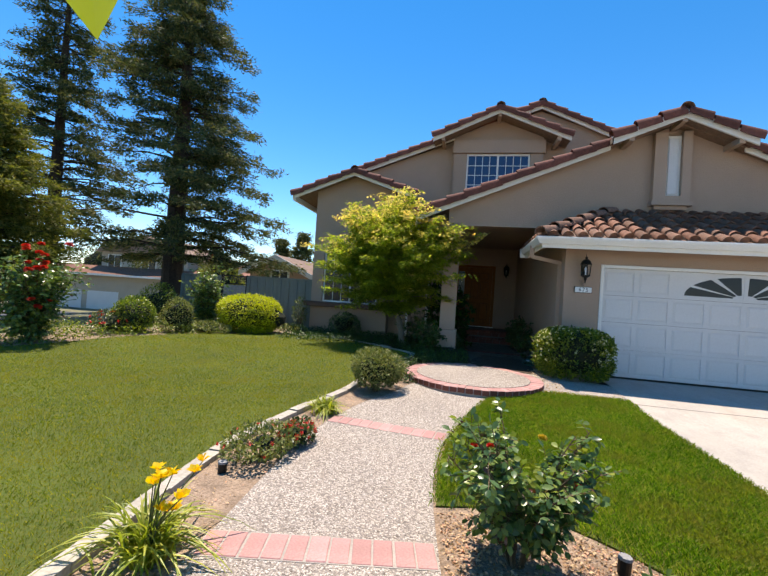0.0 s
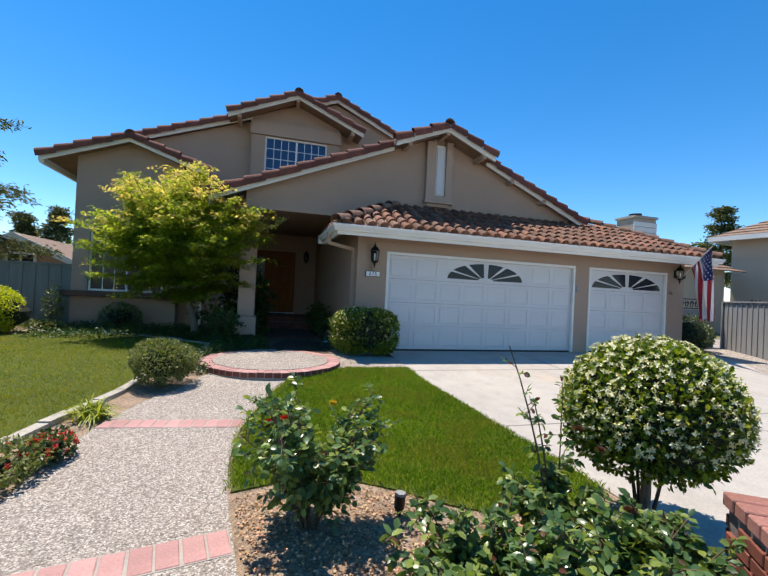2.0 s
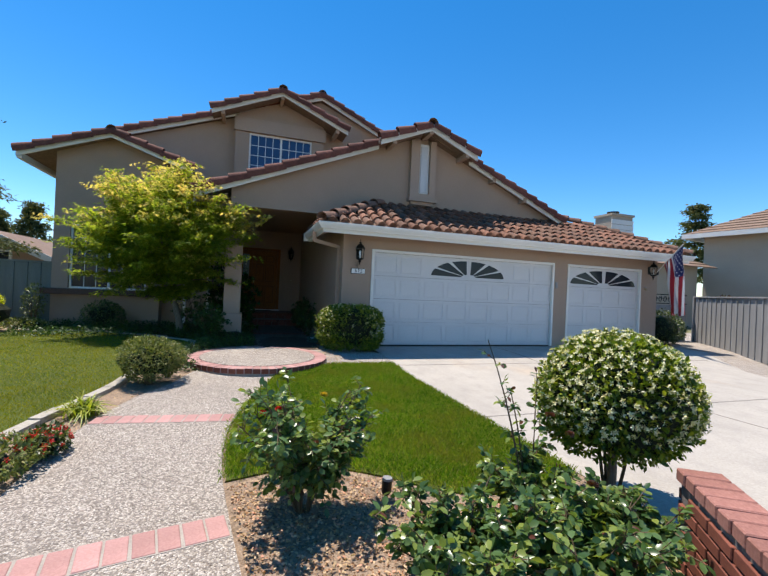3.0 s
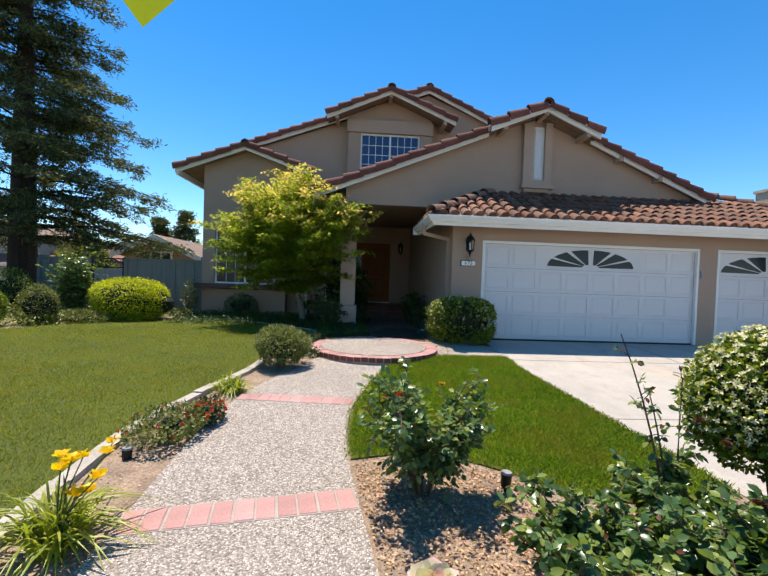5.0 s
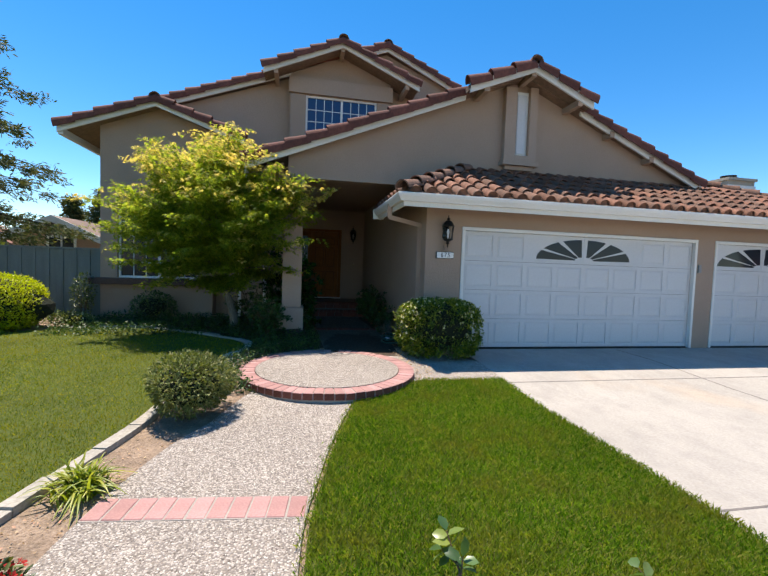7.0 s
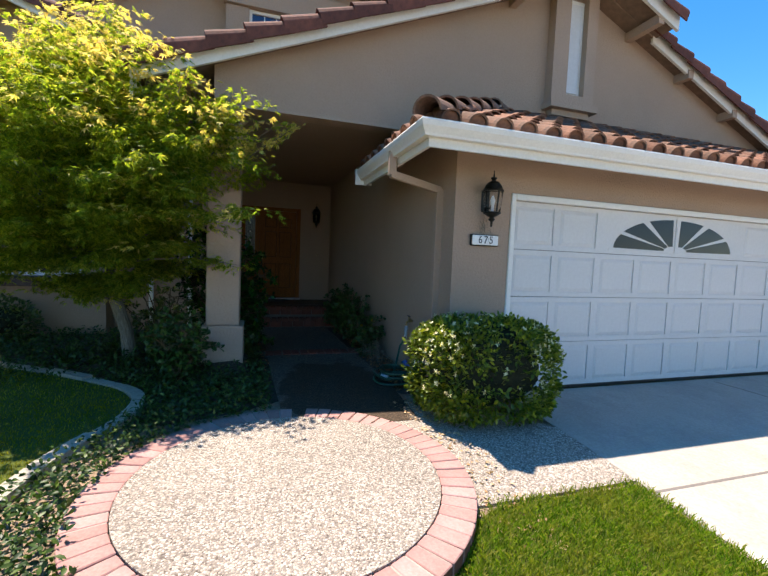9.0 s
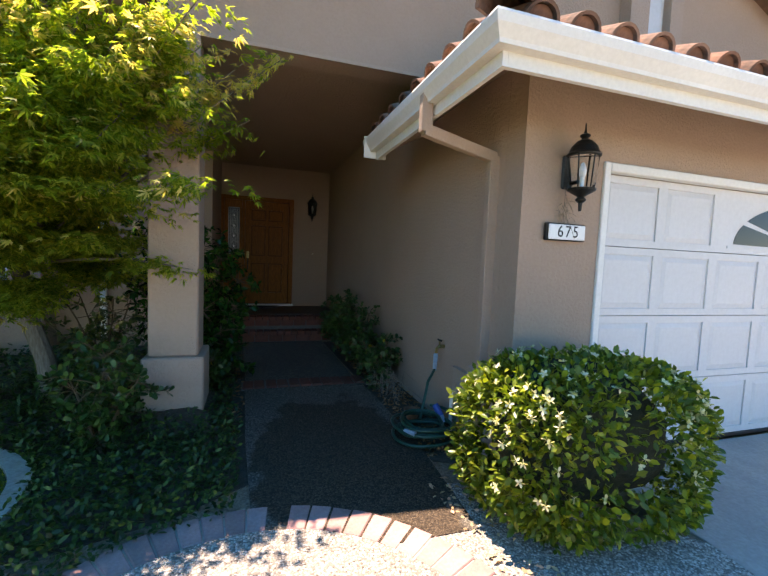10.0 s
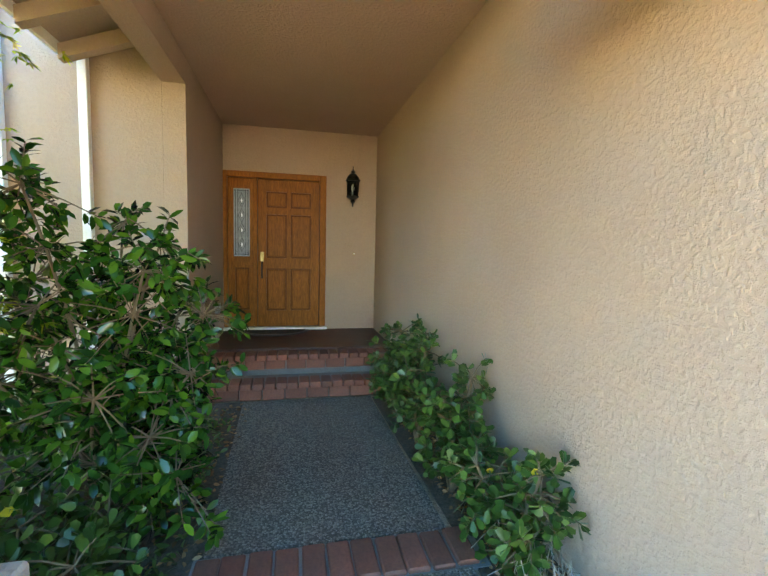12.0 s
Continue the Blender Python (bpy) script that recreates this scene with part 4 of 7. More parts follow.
garage_door("door_1", 3.045, 7.825, 8, (2, 6), "white double garage door with raised panels and sunburst lights")
garage_door("door_2", 8.355, 10.785, 4, (0, 4), "white single garage door with raised panels and sunburst lights")
part_k = thing("key_pad", "small grey keypad box on the garage wall", "keypad", (7.95, GY, 1.69))
part("case", bm_box(-0.035, -0.03, -0.08, 0.035, -0.001, 0.08, bevel=0.006), M["fence_grey"], part_k)
part("cover", bm_box(-0.03, -0.038, -0.07, 0.03, -0.031, 0.02, bevel=0.003), M["fence_grey"], part_k)
hb = thing("hose_bib", "small metal tap on the garage wall", "tap", (10.96, GY, 1.73))
part("spout", bm_tube([(0, -0.001, 0), (0, -0.06, 0), (0, -0.08, -0.05)], 0.014), M["brass"], hb)
part("handle", bm_lathe([(0.03, 0.0), (0.032, 0.008), (0.02, 0.012)], (0, -0.05, 0.03), 10), M["fence_grey"], hb)

# ---- front door ----
fd = struct(thing("door_3", "varnished oak front door with a leaded sidelight", "front door"), "varnished oak front door with a leaded sidelight", "front door")
Y3 = 14.40
bm = bmesh.new()
for b in ((0.062, 14.34, 0.502, 0.135, 14.50, 2.628), (1.435, 14.34, 0.502, 1.528, 14.50, 2.628), (0.135, 14.34, 2.55, 1.435, 14.50, 2.628), (0.49, 14.36, 0.54, 0.545, 14.50, 2.55)):
    box(bm, *b, bevel=0.006)
part("frame", bm, M["oak"], fd)
part("threshold", bm_box(0.04, 14.28, 0.502, 1.55, 14.36, 0.54, bevel=0.006), M["white"], fd, "pale threshold")


def oak_leaf(name, x0, x1, panels, hole=None):
    """A framed leaf with sunk margins and raised panels."""
    bm = bmesh.new()
    box(bm, x0, Y3 + 0.02, 0.542, x1, Y3 + 0.05, 2.548)
    xs = sorted({x0, x1, *[v for p in panels for v in (p[0], p[1])]})
    zs = sorted({0.542, 2.548, *[v for p in panels for v in (p[2], p[3])]})
    for a, b in zip(xs, xs[1:]):
        for c, d in zip(zs, zs[1:]):
            mx, mz = (a + b) / 2, (c + d) / 2
            if not any(p[0] < mx < p[1] and p[2] < mz < p[3] for p in panels):
                box(bm, a, Y3, c, b, Y3 + 0.0199, d)
    leaf = part(name, bm, M["oak"], fd)
    for p in panels:
        if p == hole:
            continue
        # sunk margins get a darker oak: groove shade put into the colour
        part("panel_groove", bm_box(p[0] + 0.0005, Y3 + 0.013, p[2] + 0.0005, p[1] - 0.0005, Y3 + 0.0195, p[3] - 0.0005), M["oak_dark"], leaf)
        part("panel", bm_box(p[0] + 0.022, Y3 + 0.001, p[2] + 0.022, p[1] - 0.022, Y3 + 0.0128, p[3] - 0.022, bevel=0.009), M["oak"], leaf)
    return leaf


P3 = [(a, b, c, d) for a, b in ((0.67, 0.96), (1.015, 1.31)) for c, d in ((0.76, 1.345), (1.485, 2.08), (2.17, 2.385))]
fd.location, fd.scale = (0.0314, 0, -0.033), (0.945, 1, 1.01)
leaf3 = oak_leaf("leaf", 0.55, 1.43, P3)
S3 = [(0.235, 0.43, 0.77, 1.35), (0.215, 0.44, 1.50, 2.41)]
side3 = oak_leaf("sidelight", 0.14, 0.487, S3, S3[1])
part("glass", bm_box(0.217, Y3 + 0.008, 1.502, 0.438, Y3 + 0.014, 2.408), M["glass_lead"], side3, "bevelled clear glass")
# lead cames: a border and a chain of lozenges with small bevels between
cx, yl = 0.3275, Y3 + 0.004
came = lambda pts: part("lead_came", bm_tube([(a, yl, b) for a, b in pts], 0.0042, sides=5), M["black_iron"], side3)
for dx in (0.085, 0.055):
    came([(cx - dx, 1.515), (cx - dx, 2.395)])
    came([(cx + dx, 1.515), (cx + dx, 2.395)])
for z in (1.53, 1.56, 2.35, 2.38):
    came([(cx - 0.1, z), (cx + 0.1, z)])
for k in range(4):
    z = 1.66 + k * 0.197
    for sx in (-1, 1):
        came([(cx, z - 0.095), (cx + sx * 0.022, z - 0.05), (cx + sx * 0.05, z), (cx + sx * 0.022, z + 0.05), (cx, z + 0.095)])
        came([(cx, z - 0.045), (cx + sx * 0.020, z), (cx, z + 0.045)])
    part("bevel", bm_prism([(cx - 0.014, z), (cx, z - 0.034), (cx + 0.014, z), (cx, z + 0.034)], "y", Y3 + 0.001, Y3 + 0.0075), M["plaque"], side3, "white bevelled lozenge")
bm = bmesh.new()
for x in (0.222, 0.262, 0.393, 0.433):
    box(bm, x - 0.004, Y3 + 0.002, 1.503, x + 0.004, Y3 + 0.0079, 2.407)
for z in (1.51, 1.56, 1.75, 2.15, 2.35, 2.40):
    box(bm, 0.218, Y3 + 0.0015, z - 0.004, 0.437, Y3 + 0.0078, z + 0.004)
for zc in (1.70, 1.84, 2.08, 2.22):
    for dx, dz in ((1, 1), (1, -1), (-1, 1), (-1, -1)):
        a, b = Vector((0.3275 + dx * 0.045, Y3 + 0.005, zc)), Vector((0.3275, Y3 + 0.005, zc + dz * 0.08))
        box(bm, 0, -0.003, -0.003, (b - a).length, 0.003, 0.003, 0, Matrix.Translation(a) @ axes(b - a, (0, 1, 0)))
part("leading", bm, M["fence_grey"], side3, "lead strips in a diamond pattern")
hd = part("handle_set", bm_box(0.583, Y3 - 0.012, 1.43, 0.635, Y3 - 0.0005, 1.57, bevel=0.01), M["brass"], leaf3, "brass lock plate")
part("pull", bm_tube([(0.609, Y3 - 0.006, 1.43), (0.609, Y3 - 0.05, 1.38), (0.609, Y3 - 0.052, 1.26), (0.609, Y3 - 0.008, 1.21)], 0.011), M["black_iron"], hd, "dark curved pull")
part("lock", bm_lathe([(0.022, 0), (0.022, 0.012), (0.012, 0.016)], (0, 0, 0), 14), M["brass"], hd).matrix_local = pose(0.609, Y3 - 0.012, 1.52, 90)
mat_r = thing("door_mat", "black half-round door mat on the brick landing", "door mat", (0.79, 14.25, 0.472))
part("pad", bm_prism([(-0.45, 0.0)] + [(-0.45 * math.cos(t), -0.36 * math.sin(t)) for t in [math.pi * i / 16 for i in range(1, 16)]] + [(0.45, 0.0)], "z", 0, 0.014), M["black_paint"], mat_r)
part("rib", bm_prism([(-0.40, -0.015)] + [(-0.40 * math.cos(t), -0.015 - 0.31 * math.sin(t)) for t in [math.pi * i / 16 for i in range(1, 16)]] + [(0.40, -0.015)], "z", 0.0145, 0.019), M["soil_dark"], mat_r)
outlet = thing("outlet_box", "grey weatherproof outlet box on the porch wall", "outlet", (0.112, 13.72, 0.86))
part("case", bm_box(0, -0.04, -0.065, 0.05, 0.04, 0.065, bevel=0.008), M["fence_grey"], outlet)
part("cover", bm_box(0.051, -0.034, -0.055, 0.058, 0.034, 0.06, bevel=0.003), M["plaque"], outlet)
bell = thing("door_bell", "small round door bell button", "door bell", (1.88, 14.368, 1.55))
part("plate", bm_lathe([(0.022, 0), (0.022, 0.006), (0.014, 0.010)], (0, 0, 0), 12), M["brass"], bell).matrix_local = pose(0, 0, 0, 90)
part("button", bm_lathe([(0.010, 0.0105), (0.008, 0.015)], (0, 0, 0), 10), M["plaque"], bell).matrix_local = pose(0, 0, 0, 90)


# ---- wall lanterns ----
def lantern(at, label, s=1.0):
    t = thing("wall_lantern", label, "wall lamp", at, "lanterns on the house")
    t.scale = (s, s, s)
    c = -0.14
    bp = part("back_plate", bm_box(-0.055, -0.025, -0.06, 0.055, -0.001, 0.16, bevel=0.012), M["black_iron"], t)
    part("arm", bm_tube([(0, -0.02, 0.0), (0, -0.06, -0.02), (0, c + 0.03, -0.02)], 0.012), M["black_iron"], t)
    part("roof", bm_lathe([(0.102, 0.130), (0.106, 0.140), (0.092, 0.155), (0.078, 0.19), (0.05, 0.222), (0.022, 0.236), (0.020, 0.245), (0.032, 0.255), (0.030, 0.265), (0.010, 0.275), (0.006, 0.30), (0.004, 0.335)], (0, c, 0), 20), M["black_iron"], t)
    gl = bmesh.new()
    lathe(gl, [(0.070, -0.075), (0.086, 0.0), (0.090, 0.125)], (0, c, 0), 20)
    part("glass", gl, M["lamp_glass"], t, "clear glass cylinder", True)
    part("candle", bm_lathe([(0.013, -0.07), (0.013, 0.0), (0.018, 0.01), (0.022, 0.04), (0.012, 0.075), (0.003, 0.088)], (0, c, 0), 12), M["plaque"], t, "white candle bulb")
    for k in range(6):
        a = 2 * math.pi * (k + 0.5) / 6
        part("rib", bm_tube([(0.074 * math.cos(a), c + 0.074 * math.sin(a), -0.075), (0.093 * math.cos(a), c + 0.093 * math.sin(a), 0.13)], 0.0045, sides=6), M["black_iron"], t)
    part("cup", bm_lathe([(0.010, -0.215), (0.013, -0.165), (0.030, -0.15), (0.034, -0.14), (0.02, -0.125), (0.045, -0.11), (0.085, -0.085), (0.088, -0.074), (0.075, -0.070)], (0, c, 0), 20), M["black_iron"], t)
    return t


m_, n_, l_, b_ = mat_base("lamp_glass", 0.02, 0, 0.5)
b_.inputs["Transmission Weight"].default_value, b_.inputs["IOR"].default_value = 1.0, 1.12
b_.inputs["Base Color"].default_value = (0.92, 0.94, 0.93, 1)
M["lamp_glass"] = m_
lantern((2.685, GY, 2.10), "black iron lantern with clear glass beside the garage door")
lantern((11.12, GY, 2.20), "black iron lantern with clear glass at the garage corner")
lantern((1.83, 14.37, 2.42), "black iron lantern beside the front door")
nest = thing("dried_nest", "dry brown twigs caught behind the lantern", "nest", (2.655, GY, 1.93))
nrng = random.Random(4)
bm = bmesh.new()
for i in range(46):
    a = Vector((nrng.gauss(0, 0.025), -0.012 - abs(nrng.gauss(0, 0.02)), nrng.uniform(-0.10, 0.05)))
    b = a + Vector((nrng.gauss(0, 0.03), -abs(nrng.gauss(0, 0.02)), nrng.gauss(0, 0.05)))
    tube(bm, [a, (a + b) / 2 + Vector((0.006, 0, 0.004)), b], 0.0016, sides=3, cap=False)
part("twigs", bm, M["bark_pale"], nest)

# ---- house number ----
pl = thing("house_number", "white house number plate reading 675", "house number", (2.685, GY, 1.755))
part("backing", bm_box(-0.158, -0.035, -0.058, 0.158, -0.001, 0.058, bevel=0.006), M["black_iron"], pl)
part("plate", bm_box(-0.148, -0.046, -0.050, 0.150, -0.0355, 0.050, bevel=0.006), M["plaque"], pl)
for i, ch in enumerate("675"):
    cu = bpy.data.curves.new("digit", "FONT")
    cu.body, cu.size, cu.extrude, cu.align_x, cu.align_y = ch, 0.108, 0.001, "CENTER", "CENTER"
    cu.materials.append(M["black_paint"])
    tmp = new("digit", cu)
    me = bpy.data.meshes.new_from_object(tmp)
    bpy.data.objects.remove(tmp)
    ob = finish("digit", me, None, pl)
    ob.matrix_local = pose((i - 1) * 0.062 + 0.004, -0.048, 0, 90) @ Matrix.Diagonal((0.9, 1, 1, 1))

# ---- porch steps ----
st1 = struct(part("step", bm_box(0.116, 12.56, 0.0, 2.20, 12.96, 0.237), M["mortar_dark"]), "lower brick step of the porch", "step")
st2 = struct(part("porch_floor", bm_box(0.116, 12.961, 0.0, 2.19, 14.366, 0.406), M["mortar_dark"]), "brown brick-edged porch floor", "porch floor")
part("paving", bm_box(0.118, 13.19, 0.4065, 2.185, 14.36, 0.47, bevel=0.004), M["porch_paint"], st2, "dull brown painted slab")


def brick_mesh(lx, ly, lz, bevel=0.006):
    bm = bm_box(-lx / 2, -ly / 2, -lz / 2, lx / 2, ly / 2, lz / 2, bevel=bevel)
    bmesh.ops.recalc_face_normals(bm, faces=bm.faces)
    me = bpy.data.meshes.new("brick")
    bm.to_mesh(me)
    bm.free()
    return me


brng = random.Random(9)


def lay(owner, mesh, x, y, z, rz=0.0, jit=0.003):
    ob = new("brick", mesh)
    ob.parent = owner
    ob.matrix_local = pose(x + brng.uniform(-jit, jit), y + brng.uniform(-jit, jit), z + brng.uniform(-jit, jit) * 0.7, brng.uniform(-0.6, 0.6), brng.uniform(-0.6, 0.6), rz + brng.uniform(-0.8, 0.8))
    return ob


ROW, RIS = brick_mesh(0.098, 0.215, 0.062, 0.008), brick_mesh(0.20, 0.06, 0.108, 0.006)
ROW.materials.append(M["brick_dark"])
RIS.materials.append(M["brick_dark"])
for owner, yf, ztop, zlow, x1 in ((st1, 12.46, 0.30, 0.12, 2.18), (st2, 12.89, 0.47, 0.30, 2.17)):
    x = 0.17
    while x < x1:
        lay(owner, ROW, x, yf + 0.10, ztop - 0.031)
        x += 0.1085
    x, k = 0.22, 0
    while x < x1 - 0.05:
        lay(owner, RIS, x, yf + 0.058, zlow + 0.062)
        x += 0.212
# brick band in the walk
band_m = struct(part("brick_band", bm_box(0.60, 10.135, 0.02, 1.96, 10.415, 0.122), M["mortar_dark"]), "dark red brick course across the shaded walk", "brick band")
WB = brick_mesh(0.108, 0.245, 0.05, 0.008)
WB.materials.append(M["brick_dark"])
for i in range(11):
    lay(band_m, WB, 0.665 + i * 0.1195, 10.275 - 0.006 * i * 0.0, 0.117, 0, 0.005)

# brick bands in the garden path
PB = brick_mesh(0.107, 0.222, 0.05, 0.005)
PB.materials.append(M["brick"])
for ya, yb, xa, xb in ((1.67, 1.925, -0.87, 0.405), (4.02, 3.885, -0.90, 0.37)):
    rz = math.degrees(math.atan2(yb - ya, xb - xa))
    L = math.hypot(xb - xa, yb - ya)
    n = 11
    band = struct(part("brick_band", bm_box(-L / 2, -0.118, -0.04, L / 2, 0.118, 0.0145), M["mortar"]), "pink brick course set across the garden path", "brick band")
    band.matrix_world = pose((xa + xb) / 2, (ya + yb) / 2, 0, 0, 0, rz)
    for i in range(n):
        lay(band, PB, -L / 2 + (i + 0.5) * L / n, 0, -0.006, 0, 0.002)
# rim of the round landing
N_RIM = 62
bm = bmesh.new()
r0, r1, ha = PAD_R - 0.205, PAD_R, math.pi / N_RIM * 0.92
prism(bm, [(r0 * math.cos(-ha), r0 * math.sin(-ha)), (r1 * math.cos(-ha), r1 * math.sin(-ha)), (r1 * math.cos(ha), r1 * math.sin(ha)), (r0 * math.cos(ha), r0 * math.sin(ha))], "z", 0.055, PAD_Z)
bmesh.ops.bevel(bm, geom=bm.edges[:], offset=0.005, segments=1, affect="EDGES")
bmesh.ops.recalc_face_normals(bm, faces=bm.faces)
RIMB = bpy.data.meshes.new("brick")
bm.to_mesh(RIMB)
bm.free()
RIMB.materials.append(M["brick"])
# outer faces take the darker red brick, painting in their shade
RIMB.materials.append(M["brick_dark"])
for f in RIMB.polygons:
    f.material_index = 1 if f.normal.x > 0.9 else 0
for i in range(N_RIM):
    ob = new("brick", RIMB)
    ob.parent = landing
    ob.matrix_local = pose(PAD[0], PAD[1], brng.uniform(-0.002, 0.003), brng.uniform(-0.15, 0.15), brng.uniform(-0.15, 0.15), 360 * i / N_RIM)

# low brick wall by the driveway, set at an angle to it
lw = struct(part("brick_wall", bm_box(-0.085, -1.75, -0.05, 0.085, -0.02, 0.43), M["mortar_dark"]), "low red brick garden wall with a rowlock cap", "brick wall")
lw.matrix_world = pose(2.77, 1.0, 0, 0, 0, -34)
CAP, STR = brick_mesh(0.21, 0.098, 0.066, 0.006), brick_mesh(0.024, 0.20, 0.057, 0.004)
CAP.materials.append(M["brick_cap"])
STR.materials.append(M["brick_dark"])
for i in range(16):
    lay(lw, CAP, 0, -0.05 - i * 0.108, 0.463)
for r in range(6):
    for i in range(7):
        for x in (-0.092, 0.092):
            lay(lw, STR, x, -0.14 - (r % 2) * 0.1 - i * 0.212, 0.03 + r * 0.067, 0, 0.001)
END = brick_mesh(0.085, 0.024, 0.057, 0.004)
END.materials.append(M["brick_dark"])
for r in range(6):
    for x in (-0.047, 0.047):
        lay(lw, END, x, -0.012, 0.03 + r * 0.067, 0, 0.001)

# ---- hose, tap, pot ----
tap = thing("garden_tap", "old brass garden tap on the entry wall", "tap", (2.325, 9.05, 0.775))
part("body", bm_tube([(0.005, 0, 0), (-0.05, 0, 0.0), (-0.075, 0, -0.02), (-0.08, 0, -0.06)], [0.016, 0.018, 0.015, 0.014]), M["brass"], tap)
part("handle", bm_tube([(-0.05, -0.035, 0.055), (-0.05, 0.035, 0.055)], 0.008), M["black_iron"], tap)
part("stem", bm_tube([(-0.05, 0, 0.01), (-0.05, 0, 0.055)], 0.007), M["brass"], tap)
M["hose"] = rough_mat("green_hose", (0.010, 0.085, 0.055), (0.008, 0.06, 0.04), 60, 4, 0.4, 0.05, 0.001, 0.2)
M["hose_tip"] = rough_mat("pale_blue_plastic", (0.30, 0.42, 0.50), (0.26, 0.37, 0.45), 60, 4, 0.4, 0.05, 0.001, 0.1)
M["blue"] = rough_mat("blue_plastic", (0.02, 0.07, 0.28), (0.03, 0.09, 0.33), 60, 4, 0.35, 0.05, 0.001, 0.2)
M["terracotta"] = rough_mat("terracotta", (0.36, 0.14, 0.07), (0.28, 0.11, 0.055), 40, 6, 0.9, 0.2, 0.002, 0.3)
hose = thing("garden_hose", "dark green garden hose coiled beside the wall", "hose", (2.02, 8.72, 0.135))
hpts = []
hr = random.Random(2)
for k in range(150):
    a = k / 150 * 2 * math.pi * 6.2
    lay_ = k / 150 * 6.2
    r = 0.20 + 0.055 * math.sin(lay_ * 2.3) + 0.02 * math.sin(a * 2 + lay_)
    hpts.append((r * math.cos(a), r * 1.05 * math.sin(a) + 0.015 * math.sin(lay_ * 5), 0.014 + 0.022 * lay_ + 0.006 * math.sin(3 * a)))
part("coil", bm_tube(hpts, 0.0125, sides=8), M["hose"], hose, "", True)
e = Vector((2.245, 9.05, 0.71)) - Vector(hose.location)
s0 = Vector((0.02, 0.17, 0.02))
part("riser", bm_tube([s0, s0 + Vector((0.04, 0.03, 0.09)), s0.lerp(e, 0.55) + Vector((0.0, 0.01, 0.02)), e - Vector((0, 0, 0.13))], 0.0125), M["hose"], hose, "", True)
part("coupling", bm_tube([e - Vector((0.006, 0, 0.15)), e - Vector((0, 0, 0.02)), e], [0.016, 0.021, 0.019]), M["hose_tip"], hose, "pale plastic coupling")
part("nozzle", bm_tube([(-0.21, -0.10, 0.10), (-0.16, -0.19, 0.105)], [0.014, 0.020]), M["hose_tip"], hose, "pale plastic hose end")
pipe = thing("pipe_stub", "short capped white pipe by the wall", "pipe", (2.29, 8.80, 0.11))
part("pipe", bm_tube([(0, 0, 0), (0, 0, 0.30)], 0.017), M["white"], pipe)
part("cap", bm_tube([(0, 0, 0.295), (0, 0, 0.335)], 0.021), M["white"], pipe)
spr = thing("spray_bottle", "blue plastic spray can lying by the hose", "bottle", (2.16, 8.84, 0.33))
part("body", bm_tube([(0, 0, 0), (0.03, -0.06, -0.075)], [0.028, 0.03]), M["blue"], spr)
part("neck", bm_tube([(0.03, -0.06, -0.075), (0.05, -0.095, -0.11)], [0.026, 0.016]), M["hose_tip"], spr)
pot = thing("clay_pot", "small terracotta pot half sunk in dead leaves", "plant pot", (2.05, 9.06, 0.125))
part("body", bm_lathe([(0.045, -0.02), (0.062, 0.07), (0.072, 0.072), (0.074, 0.095), (0.064, 0.095), (0.055, 0.06)], (0, 0, 0), 18), M["terracotta"], pot)
part("soil", bm_lathe([(0.056, 0.062), (0.05, 0.068)], (0, 0, 0), 14), M["soil_dark"], pot)
skirt = struct(part("baseboard", bm_prism([(SX - 0.012, 8.52), (2.19, 14.36), (2.178, 14.36), (SX - 0.03, 8.52)], "z", 0.0, 0.16), M["stucco_trim"]), "grey footing strip along the entry wall", "footing")
cov = thing("access_cover", "painted cover plate low on the entry wall", "cover plate", (2.313, 8.66, 0.42))
part("plate", bm_box(-0.02, -0.15, -0.22, 0.02, 0.15, 0.22, bevel=0.006), M["stucco_trim"], cov)
part("lip", bm_box(-0.03, -0.155, 0.221, 0.02, 0.155, 0.24, bevel=0.003), M["stucco_trim"], cov)

# ---- path spotlights ----
def spot(at, label):
    t = thing("garden_light", label, "garden light", at, "small lights in the beds")
    part("stake", bm_tube([(0, 0, -0.06), (0, 0, 0.03)], 0.012), M["black_iron"], t)
    part("can", bm_tube([(0, 0, 0.03), (0, 0, 0.04), (0.004, 0, 0.12)], [0.026, 0.032, 0.034], sides=14), M["black_iron"], t)
    part("rim", bm_tube([(0.004, 0, 0.1205), (0.0045, 0, 0.135)], [0.036, 0.033], sides=14), M["fence_grey"], t, "pale weathered rim")
    return t


spot((1.38, 2.03, 0.0), "black garden spotlight standing in the rose bed")
spot((-1.27, 2.50, -0.06), "black garden spotlight beside the lawn edging")

# ---- flag ----
flag = thing("flag", "striped red white and blue flag hanging at the garage corner", "flag", (11.40, 8.10, 2.20))
M["red_cloth"] = rough_mat("red_cloth", (0.42, 0.02, 0.03), (0.36, 0.02, 0.03), 80, 4, 0.8, 0.1, 0.001, 0.15)
M["white_cloth"] = rough_mat("white_cloth", (0.72, 0.70, 0.70), (0.68, 0.66, 0.66), 80, 4, 0.8, 0.1, 0.001, 0.1)
M["blue_cloth"] = rough_mat("blue_cloth", (0.012, 0.020, 0.105), (0.010, 0.016, 0.085), 80, 4, 0.8, 0.1, 0.001, 0.15)
tipv = Vector((-1.04, -1.50, 0.62))
part("pole", bm_tube([(0, 0.0, 0.0), tipv], [0.012, 0.011]), M["plaque"], flag, "white pole")
